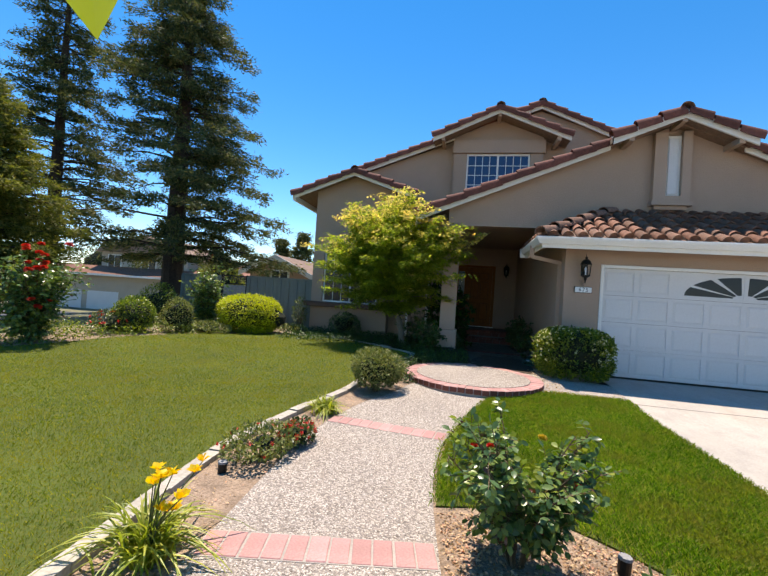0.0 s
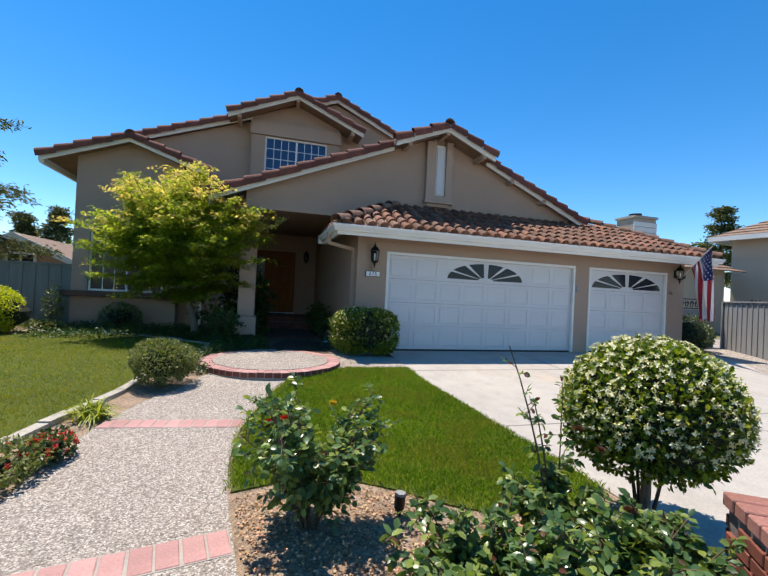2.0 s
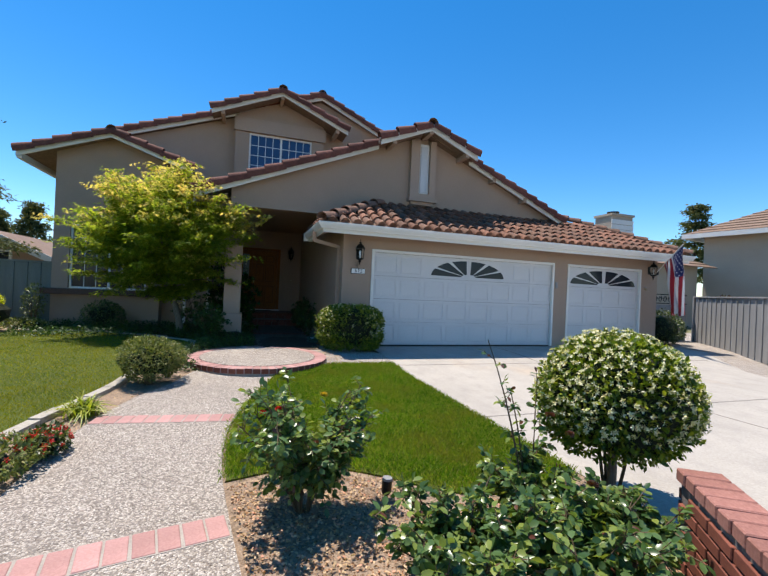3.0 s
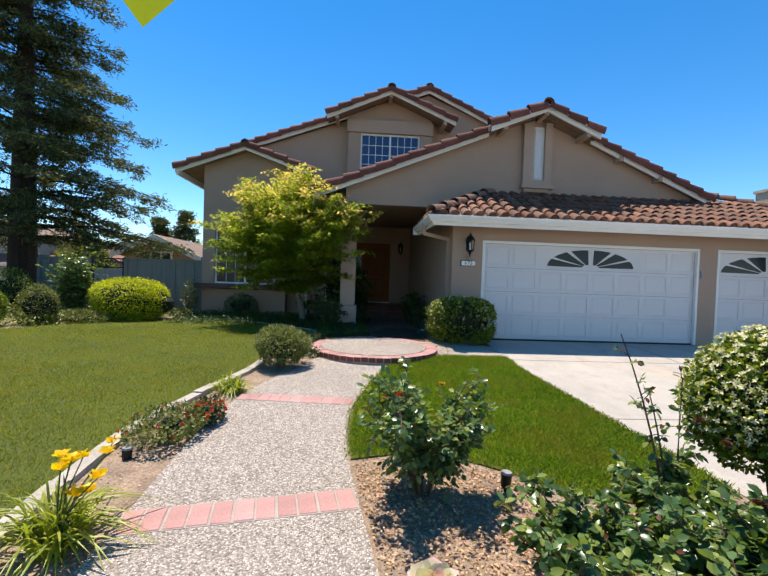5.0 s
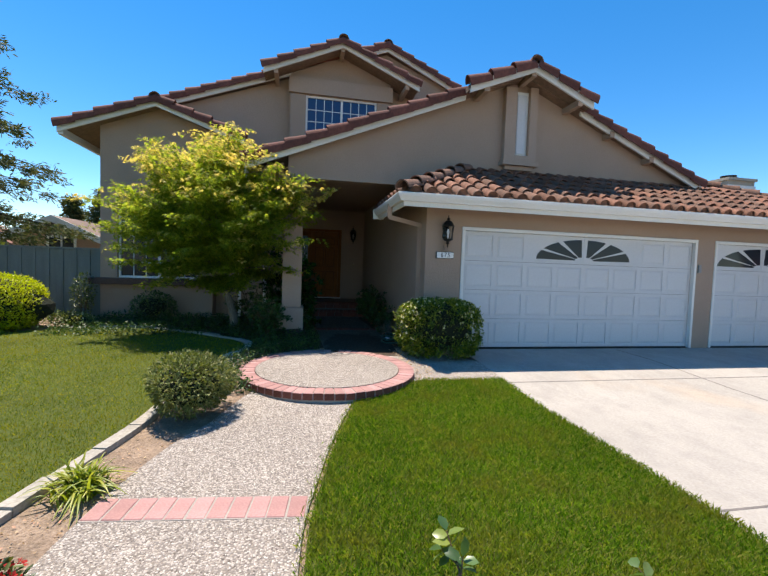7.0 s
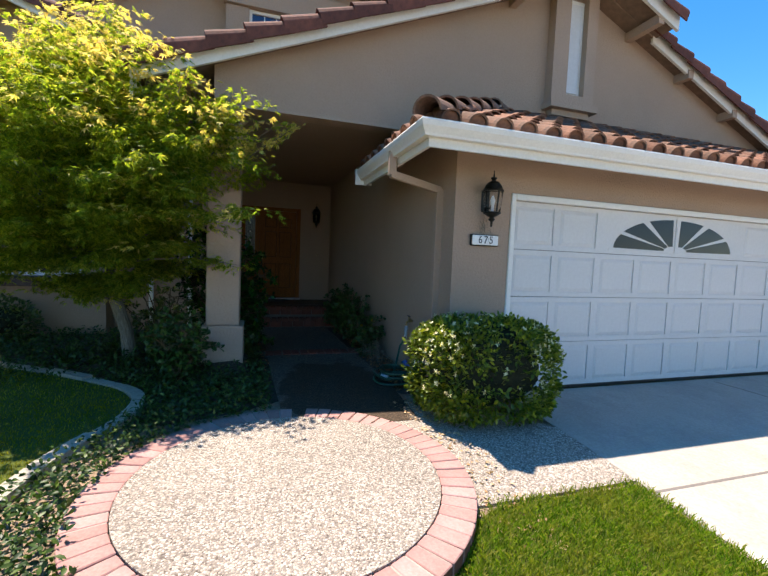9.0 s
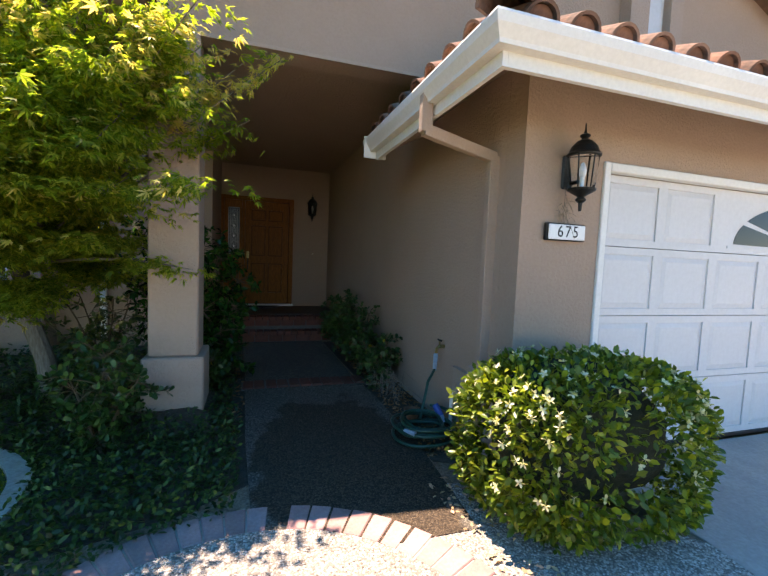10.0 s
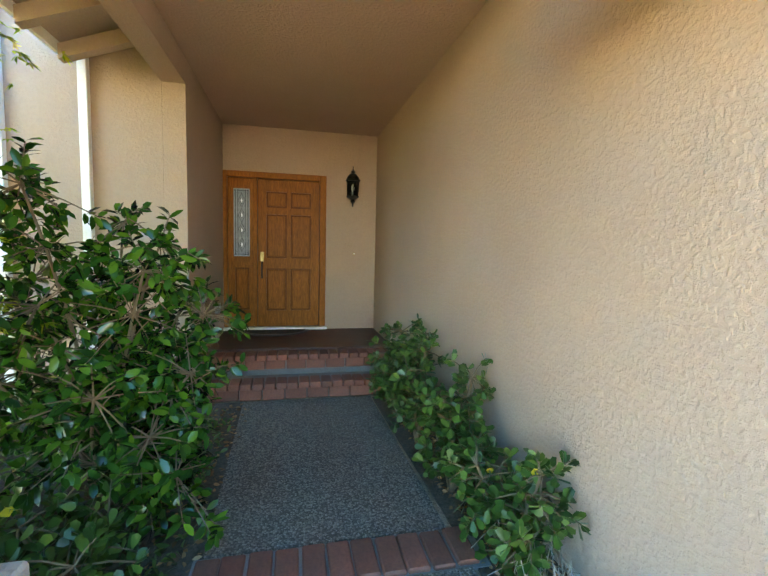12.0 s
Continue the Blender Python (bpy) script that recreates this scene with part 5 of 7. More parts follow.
part("finial", bm_lathe([(0.004, -0.02), (0.026, 0.0), (0.022, 0.02), (0.004, 0.03)], tuple(tipv), 12), M["brass"], flag)
part("bracket", bm_box(-0.03, -0.06, -0.06, 0.03, -0.001, 0.06, bevel=0.006), M["black_iron"], flag)


def cloth(u, v):
    """Flag surface: u along the pole from the tip down, v down the cloth."""
    q = tipv * (0.98 - 0.66 * u)
    w = min(1, v * 2.5)
    return Vector((q.x + (0.26 * (1 - u) + 0.34) * v + 0.07 * math.sin(u * 14 + v * 2.5) * w, q.y + 0.35 * v * (1 - u) + 0.06 * math.cos(u * 15 + v * 1.7) * w, q.z - 1.72 * v * (1 - 0.22 * u) - 0.03 * math.sin(u * 9) * w))


def cloth_strip(u0, u1, v0, v1, nu, nv):
    bm = bmesh.new()
    g = [[bm.verts.new(cloth(u0 + (u1 - u0) * i / nu, v0 + (v1 - v0) * j / nv)) for i in range(nu + 1)] for j in range(nv + 1)]
    for j in range(nv):
        for i in range(nu):
            bm.faces.new((g[j][i], g[j][i + 1], g[j + 1][i + 1], g[j + 1][i]))
    return bm


for i in range(13):
    part("stripe", cloth_strip(i / 13, (i + 1) / 13, 0.40 if i < 7 else 0.0, 1.0, 2, 14), M["red_cloth" if i % 2 == 0 else "white_cloth"], flag, "", True)
canton = part("canton", cloth_strip(0, 7 / 13, 0, 0.4, 10, 10), M["blue_cloth"], flag, "blue field with white stars", True)
bm = bmesh.new()
for j in range(9):
    for i in range(6 if j % 2 == 0 else 5):
        u, v = (i + (0.5 if j % 2 == 0 else 1)) / 6 * 7 / 13, (j + 0.5) / 9 * 0.4
        c, e1, e2 = cloth(u, v), cloth(u + 0.012, v), cloth(u, v + 0.008)
        nrm = (e1 - c).cross(e2 - c).normalized()
        for sd in (0.004, -0.004):
            bmesh.ops.create_circle(bm, cap_ends=True, segments=5, radius=0.017, matrix=Matrix.Translation(c + nrm * sd) @ nrm.to_track_quat("Z", "Y").to_matrix().to_4x4())
part("stars", bm, M["white_cloth"], canton)["kind"] = "stuff"

# ---- plant materials ----
M["maple"] = leaf_mat("maple_leaf", (0.13, 0.215, 0.024), (0.30, 0.385, 0.042), (0.52, 0.50, 0.09), 0.5, 0.74, 0.3, 2.2, glow=(1.25, 1.25, 0.65))
M["maple_tip"] = leaf_mat("maple_sunlit_young_leaf", (0.64, 0.57, 0.12), (0.78, 0.69, 0.20), (0.82, 0.64, 0.26), 0.5, 0.66, 0.3, 2.2, glow=(1.2, 1.1, 0.8))
M["redwood"] = leaf_mat("redwood_needles", (0.036, 0.056, 0.026), (0.10, 0.122, 0.045), (0.22, 0.19, 0.075), 0.6, 0.25, 0.2, 0.8)
M["conifer"] = leaf_mat("olive_conifer_needles", (0.085, 0.105, 0.024), (0.17, 0.185, 0.04), (0.28, 0.25, 0.07), 0.6, 0.4, 0.2, 0.8)
M["rose"] = leaf_mat("rose_leaf", (0.042, 0.098, 0.030), (0.135, 0.22, 0.072), (0.29, 0.34, 0.07), 0.30, 0.35, 0.5, 4)
M["rose_young"] = leaf_mat("young_rose_leaf", (0.10, 0.03, 0.022), (0.15, 0.055, 0.03), (0.11, 0.09, 0.03), 0.35, 0.25, 0.5, 4)
M["jasmine"] = leaf_mat("jasmine_leaf", (0.050, 0.095, 0.010), (0.14, 0.20, 0.020), (0.34, 0.37, 0.04), 0.35, 0.4, 0.45, 4)
M["privet"] = leaf_mat("golden_privet_leaf", (0.40, 0.44, 0.012), (0.52, 0.55, 0.016), (0.62, 0.60, 0.03), 0.4, 0.42, 0.5, 4)
M["dark_leaf"] = leaf_mat("dark_shrub_leaf", (0.030, 0.055, 0.016), (0.085, 0.125, 0.034), (0.18, 0.20, 0.05), 0.4, 0.28, 0.5, 4)
M["grey_leaf"] = leaf_mat("grey_green_leaf", (0.085, 0.11, 0.030), (0.19, 0.22, 0.06), (0.30, 0.28, 0.11), 0.6, 0.3, 0.3, 4)
M["camellia"] = leaf_mat("camellia_leaf", (0.006, 0.040, 0.007), (0.016, 0.082, 0.011), (0.055, 0.14, 0.014), 0.24, 0.12, 0.34, 4)
M["jade"] = leaf_mat("jade_leaf", (0.012, 0.048, 0.008), (0.030, 0.088, 0.014), (0.072, 0.13, 0.022), 0.38, 0.08, 0.35, 4)
M["ivy"] = leaf_mat("ground_cover_leaf", (0.012, 0.038, 0.008), (0.038, 0.085, 0.016), (0.10, 0.16, 0.03), 0.45, 0.25, 0.35, 4)
M["strap"] = leaf_mat("strap_leaf", (0.16, 0.22, 0.018), (0.34, 0.38, 0.04), (0.48, 0.46, 0.09), 0.4, 0.42, 0.5, 4)
M["grass"] = leaf_mat("grass_blade", (0.05, 0.10, 0.002), (0.21, 0.26, 0.006), (0.50, 0.42, 0.07), 0.8, 0.5, 0.04, 1.1, (0.32, 0.265, 0.010))
M["grass_fresh"] = leaf_mat("fresh_grass_blade", (0.045, 0.135, 0.007), (0.22, 0.36, 0.025), (0.38, 0.36, 0.09), 0.8, 0.5, 0.08, 0.8, (0.23, 0.215, 0.035))
M["dead_leaf"] = leaf_mat("dead_leaf", (0.42, 0.24, 0.13), (0.68, 0.50, 0.33), (0.72, 0.36, 0.26), 0.8, 0.2, 0.2, 4)
M["leaf_mould"] = leaf_mat("brown_leaf_mould", (0.12, 0.055, 0.027), (0.30, 0.15, 0.075), (0.44, 0.24, 0.14), 0.8, 0.15, 0.2, 4)
M["red_petal"] = leaf_mat("red_petal", (0.50, 0.012, 0.012), (0.62, 0.03, 0.02), (0.60, 0.08, 0.06), 0.5, 0.25, 0.3, 8)
M["yellow_petal"] = leaf_mat("yellow_petal", (0.78, 0.50, 0.008), (0.86, 0.64, 0.012), (0.80, 0.44, 0.01), 0.5, 0.35, 0.3, 8)
M["white_petal"] = leaf_mat("white_petal", (0.66, 0.60, 0.36), (0.76, 0.73, 0.56), (0.70, 0.58, 0.26), 0.5, 0.25, 0.3, 8)
M["rose_petal"] = leaf_mat("blush_petal", (0.78, 0.68, 0.45), (0.82, 0.74, 0.60), (0.78, 0.45, 0.50), 0.5, 0.3, 0.3, 8)
# near-black colour of the added filler that paints the shade inside shrubs
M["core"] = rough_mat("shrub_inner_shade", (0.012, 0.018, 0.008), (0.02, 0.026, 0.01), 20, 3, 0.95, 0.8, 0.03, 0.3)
M["yellow_leaf"] = leaf_mat("yellowed_leaf", (0.50, 0.33, 0.02), (0.60, 0.40, 0.04), None, 0.4, 0.3, 0.5, 4)


def sphere_dirs(n, rng):
    v = rng.normal(size=(n, 3))
    return unit(v)


def lumps(D, rng, k=9, amp=0.22):
    """Uneven outline: a factor for each direction."""
    c = sphere_dirs(k, rng)
    a = rng.uniform(-amp, amp, k)
    return 1 + (np.exp(-((1 - D @ c.T) / 0.22)) * a).sum(1)


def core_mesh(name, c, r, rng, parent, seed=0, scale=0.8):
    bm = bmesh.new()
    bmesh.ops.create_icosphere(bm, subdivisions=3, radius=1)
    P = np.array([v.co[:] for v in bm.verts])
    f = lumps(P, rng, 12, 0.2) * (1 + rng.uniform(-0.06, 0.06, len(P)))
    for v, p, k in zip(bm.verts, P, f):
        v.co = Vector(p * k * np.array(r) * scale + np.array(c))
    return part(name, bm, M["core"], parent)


def shrub(name, label, category, at, r, n, leaf, material, seed, flowers=None, core=0.78, group="", flat=0.0, lift=None, box_=0.0, stems=6, big=True, amp=0.22, depth=0.25):
    """A rounded shrub: stems, a dark lumpy filler painting the shade inside, and many leaves near an uneven outline. r:
    half sizes; the crown's middle stands lift above the place.
    """
    rng = np.random.default_rng(seed)
    t = thing(name, label, category, at, group)
    r = np.array(r)
    zc = r[2] if lift is None else lift
    bm = bmesh.new()
    for i in range(stems):
        a = rng.uniform(0, 2 * np.pi)
        e = np.array([math.cos(a) * r[0] * 0.5, math.sin(a) * r[1] * 0.5, zc + r[2] * 0.3])
        s0 = np.array([math.cos(a) * 0.03, math.sin(a) * 0.03, -0.03])
        tube(bm, [s0, s0 * 0.5 + e * 0.4 + [0, 0, 0.03], e], [0.014, 0.010, 0.005], 5)
    part("stems", bm, M["stem"], t)["kind"] = "stuff"
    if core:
        core_mesh("inner_shade_fill", (0, 0, zc), r, rng, t, seed, core)
    D = sphere_dirs(int(n * 1.25), rng)
    D = D[D[:, 2] > (-0.85 if lift is None or lift > r[2] else -0.5)][:n]
    if box_:
        D2 = np.sign(D) * np.abs(D) ** (1 - box_)
        S = D2 / np.abs(D2).max(1, keepdims=True) * (1 - box_) * 0 + D2
    else:
        S = D
    rad = lumps(D, rng, 14, amp) * (1 - depth * rng.random(len(D)) ** 2 + rng.normal(0, 0.03, len(D)))
    P = S * rad[:, None] * r + np.array([0, 0, zc])
    P[:, 2] = np.maximum(P[:, 2], 0.01)
    dirs = unit(D * 0.7 + rng.normal(size=D.shape) * 0.6 + np.array([0, 0, 0.25 - flat]))
    L = leaf[0] * rng.uniform(0.65, 1.2, len(P))
    V, F = (leaf_arrays if big else quad_leaf_arrays)(P, dirs, L, L * leaf[1], rng)
    part_ = mesh_np("leaves", V, F, material, t)
    part_["kind"] = "stuff"
    if flowers:
        fm, fn, fs, where = flowers
        D = sphere_dirs(fn * 3, rng)
        D = D[D[:, 2] > where][:fn]
        rad = lumps(D, np.random.default_rng(seed), 1, 0.0) * rng.uniform(0.99, 1.10, len(D))
        D2 = np.sign(D) * np.abs(D) ** (1 - box_) if box_ else D
        P = D2 * rad[:, None] * r + np.array([0, 0, zc])
        pet = 5
        PP = np.repeat(P, pet, 0)
        ang = np.tile(np.arange(pet) * 2 * np.pi / pet, len(P)) + np.repeat(rng.uniform(0, 6, len(P)), pet)
        N = np.repeat(unit(D + rng.normal(size=D.shape) * 0.3), pet, 0)
        A = unit(np.cross(N, np.array([0.3, 0.2, 1.0])))
        B = np.cross(N, A)
        d = A * np.cos(ang)[:, None] + B * np.sin(ang)[:, None] + N * 0.35
        V, F = leaf_arrays(PP, d, fs, fs * 0.55, rng, 0.1, 0.1)
        o = mesh_np("blossom", V, F, fm, t)
        o["kind"] = "stuff"
    return t


# ---- near shrubs ----
shrub("jasmine_hedge", "clipped rounded jasmine shrub with small white flowers", "shrub", (2.46, 7.60, gz(7.6)), (0.64, 0.43, 0.45), 9500, (0.050, 0.52), M["jasmine"], 11, (M["white_petal"], 190, 0.026, -0.1), 0.84, box_=0.36, stems=5, amp=0.10, depth=0.16)
ball = shrub("topiary_ball", "clipped star jasmine ball full of white flowers on a short trunk", "topiary", (2.83, 1.60, 0), (0.47, 0.47, 0.425), 9800, (0.042, 0.5), M["jasmine"], 12, (M["white_petal"], 1100, 0.020, -0.35), 0.84, lift=0.725, stems=3, amp=0.08, depth=0.18)
part("trunk", bm_tube([(0, 0, -0.03), (0.02, 0.01, 0.2), (0, 0, 0.5)], [0.035, 0.03, 0.03]), M["bark_pale"], ball)
shrub("golden_shrub", "bright yellow-green clipped privet mound at the lawn edge", "shrub", (-5.33, 10.15, gz(10) - 0.07), (0.92, 0.78, 0.54), 11500, (0.046, 0.55), M["privet"], 13, None, 0.86, box_=0.15, amp=0.10, depth=0.14)
shrub("grey_shrub", "low grey-green twiggy shrub beside the path", "shrub", (-0.72, 5.55, gz(5.5)), (0.43, 0.43, 0.33), 6000, (0.046, 0.34), M["grey_leaf"], 14, None, 0.6, amp=0.28, depth=0.5)
shrub("flowering_shrub", "low spreading shrub with small orange-red flowers", "shrub", (-1.14, 2.88, 0), (0.30, 0.40, 0.115), 1500, (0.040, 0.45), M["grey_leaf"], 15, (M["red_petal"], 14, 0.022, 0.1), 0.3, amp=0.3, depth=0.5)
shrub("flowering_shrub", "low spreading shrub with orange-red flower clusters at its tip", "shrub", (-0.95, 3.20, 0), (0.15, 0.22, 0.105), 700, (0.042, 0.45), M["dark_leaf"], 16, (M["red_petal"], 60, 0.024, 0.1), 0.5, amp=0.3, depth=0.5)
shrub("border_shrub", "dark rounded border shrub with glossy leaves", "shrub", (-7.35, 8.2, 0.05), (0.5, 0.5, 0.44), 3600, (0.055, 0.5), M["jasmine"], 17, None, 0.8, amp=0.2)
shrub("border_shrub", "small dull green border shrub beside the lawn", "shrub", (-6.6, 8.85, 0.08), (0.38, 0.36, 0.42), 2200, (0.05, 0.5), M["grey_leaf"], 18, None, 0.8)
shrub("border_shrub", "pale leafy border shrub with white flowers", "shrub", (-8.6, 10.6, 0.06), (0.5, 0.5, 0.55), 2200, (0.06, 0.5), M["jasmine"], 19, (M["white_petal"], 40, 0.03, -0.2), 0.75)
shrub("silver_ground_cover", "low silvery plants along the lawn border", "ground cover", (-6.0, 9.25, 0.06), (0.5, 0.4, 0.16), 1800, (0.06, 0.4), M["grey_leaf"], 20, (M["white_petal"], 60, 0.02, 0.1), 0.6)
shrub("silver_ground_cover", "low silvery plants beside the golden shrub", "ground cover", (-4.15, 10.55, 0.10), (0.36, 0.26, 0.15), 900, (0.06, 0.4), M["grey_leaf"], 21, (M["white_petal"], 50, 0.02, 0.1), 0.6)
shrub("climbing_shrub", "thin climbing shrub at the house corner", "shrub", (-4.55, 11.75, 0.1), (0.24, 0.2, 0.52), 650, (0.06, 0.5), M["dark_leaf"], 22, None, 0.0, depth=0.7)
shrub("window_shrub", "small dark shrub below the wing window", "shrub", (-3.0, 11.5, 0.1), (0.46, 0.36, 0.33), 1500, (0.06, 0.5), M["dark_leaf"], 23, None, 0.6, depth=0.5)
shrub("right_shrub", "dark rounded shrub at the garage corner", "shrub", (12.35, 8.6, 0.1), (0.62, 0.55, 0.46), 3000, (0.06, 0.5), M["dark_leaf"], 24, None, 0.8)
shrub("red_border_flowers", "low border plant with red flowers", "flowers", (-7.5, 7.75, 0.05), (0.45, 0.4, 0.28), 1200, (0.05, 0.5), M["dark_leaf"], 25, (M["red_petal"], 26, 0.045, 0.0), 0.6)
shrub("red_border_flowers", "low border plant with faded red flowers", "flowers", (-9.2, 11.0, 0.0), (0.9, 0.7, 0.45), 1600, (0.07, 0.5), M["rose_young"], 26, None, 0.6)


# ---- roses: canes with leaflets in fives ----
def rose(label, at, canes, seed, height, spread, leaf=0.05, blooms=(), material="rose", tall=()):
    rng = np.random.default_rng(seed)
    t = thing("rose_bush", label, "rose bush", at, "rose bushes")
    P, D, PY, DY_ = [], [], [], []
    tips = []
    for c in range(canes):
        a, h = rng.uniform(0, 2 * np.pi), height * rng.uniform(0.55, 1.05)
        s = spread * rng.uniform(0.3, 1.0)
        if c < len(tall):
            a, s, h = tall[c]
        e = np.array([math.cos(a) * s, math.sin(a) * s, h])
        mid = e * [0.35, 0.35, 0.55] + rng.normal(0, 0.02, 3)
        s0 = np.array([math.cos(a) * 0.03, math.sin(a) * 0.03, -0.03])
        pts = [(1 - u) ** 2 * s0 + 2 * u * (1 - u) * mid + u * u * e for u in np.linspace(0, 1, 7)]
        wood = bmesh.new()
        tube(wood, [tuple(p) for p in pts], list(np.linspace(0.008, 0.003, 7)), 5)
        tips.append(e)
        twigs = [(pts[k], pts[k + 1]) for k in range(2 if 0.6 < height < 1 else 1, 6)]
        for p, q in twigs:
            for _ in range(5 if c >= len(tall) else 2):
                b = p + (q - p) * rng.random()
                d = unit((rng.normal(size=(1, 3)) + [[e[0] * 0.5, e[1] * 0.5, 0.25]]))[0]
                ln = rng.uniform(0.05, 0.16) * height / 0.75
                m = b + d * ln
                tube(wood, [tuple(b), tuple(m)], [0.003, 0.002], 3, False)
                side = unit(np.cross(d, [[0, 0, 1.0]]))[0]
                for f, sgn in ((1.0, 0), (0.8, 1), (0.8, -1), (0.45, 1), (0.45, -1)):
                    dd = d * (1.0 if sgn == 0 else 0.45) + side * sgn * 0.9 + rng.normal(0, 0.18, 3) - [0, 0, 0.12]
                    (PY if (c < len(tall) and rng.random() < 0.25) or rng.random() < 0.03 else P).append(b + d * ln * f)
                    (DY_ if len(PY) > len(DY_) else D).append(dd)
        part("cane", wood, M["stem"], t)
    P, D = np.array(P), np.array(D)
    V, F = leaf_arrays(P, D, leaf * rng.uniform(0.7, 1.25, len(P)), leaf * 0.62, rng, 0.18, 0.2)
    o = mesh_np("leaves", V, F, M[material], t)
    o["kind"] = "stuff"
    if PY:
        V, F = leaf_arrays(np.array(PY), np.array(DY_), leaf * 0.8, leaf * 0.4, rng, 0.2, 0.2)
        o = mesh_np("young_leaves", V, F, M["rose_young"], t, "reddish young leaves")
        o["kind"] = "stuff"
    for mt, r, p in blooms:
        bloom("flower", p, r, M[mt], t, rng)
    return t


def bloom(name, p, r, material, parent, rng):
    """A full rose: rings of cupped petals."""
    PP, DD, LL = [], [], []
    for ring, (n, up, l) in enumerate(((5, 0.15, 1.0), (6, 0.5, 0.95), (6, 1.0, 0.8), (5, 2.0, 0.6))):
        for k in range(n):
            a = 2 * math.pi * (k + ring * 0.4) / n + rng.normal(0, 0.1)
            PP.append(np.array(p) + [0, 0, 0.04 * r * ring])
            DD.append([math.cos(a), math.sin(a), up])
            LL.append(r * l)
    PP, DD, LL = np.array(PP), np.array(DD), np.array(LL)
    V, F = leaf_arrays(PP, DD, LL, LL * 1.05, rng, 0.22, -0.05)
    return mesh_np(name, V, F, material, parent)


rr = np.random.default_rng(40)
rose("leafy green rose bush with faded red blooms in the dry bed", (0.83, 2.02, 0), 34, 31, 0.72, 0.46, 0.050, [("red_petal", 0.028, (-0.26, 0.02, 0.60)), ("red_petal", 0.03, (0.27, -0.08, 0.50)), ("red_petal", 0.026, (-0.18, -0.12, 0.66)), ("yellow_leaf", 0.03, (0.10, 0.0, 0.70))])
rose("broad green rose bush spreading over the bed", (1.45, 1.08, 0), 36, 32, 0.42, 0.46, 0.050)
rose("broad green rose bush with dark leaves", (1.95, 0.95, 0), 34, 33, 0.44, 0.44, 0.050, [("rose_young", 0.03, (0.05, 0.0, 0.52))])
rose("tall rose bush with one long bare cane and reddish shoots", (2.12, 1.50, 0), 20, 34, 0.44, 0.34, 0.050, [("rose_young", 0.035, (0.10, 0.0, 0.66)), ("rose_young", 0.03, (0.16, -0.1, 0.58))], tall=((2.5, 0.30, 1.10), (2.0, 0.18, 0.80), (0.9, 0.25, 0.85)))
rose("loose green rose bush beside the brick wall", (2.25, 1.00, 0), 20, 35, 0.42, 0.28, 0.052)
rose("rose bush with one large blush bloom at the path edge", (0.85, 0.35, 0), 9, 36, 0.42, 0.30, 0.06, [("rose_petal", 0.075, (-0.27, 0.02, 0.64))], tall=((3.07, 0.29, 0.63),))
rose("tall rose bush with orange new shoots by the fence", (-6.65, 10.05, 0.1), 30, 37, 1.65, 0.42, 0.085, (), tall=((0.2, 0.12, 2.05), (0.7, 0.45, 1.7)))
rose("large rose bush crowned with bright red flowers", (-7.75, 6.15, 0.05), 46, 38, 1.55, 0.75, 0.085, [("red_petal", 0.085, (rr.uniform(-0.2, 0.8), rr.uniform(-0.5, 0.5), rr.uniform(1.35, 1.95))) for i in range(13)] + [("red_petal", 0.08, (rr.uniform(0.3, 0.9), rr.uniform(-0.5, 0.3), rr.uniform(0.5, 1.1))) for i in range(3)])


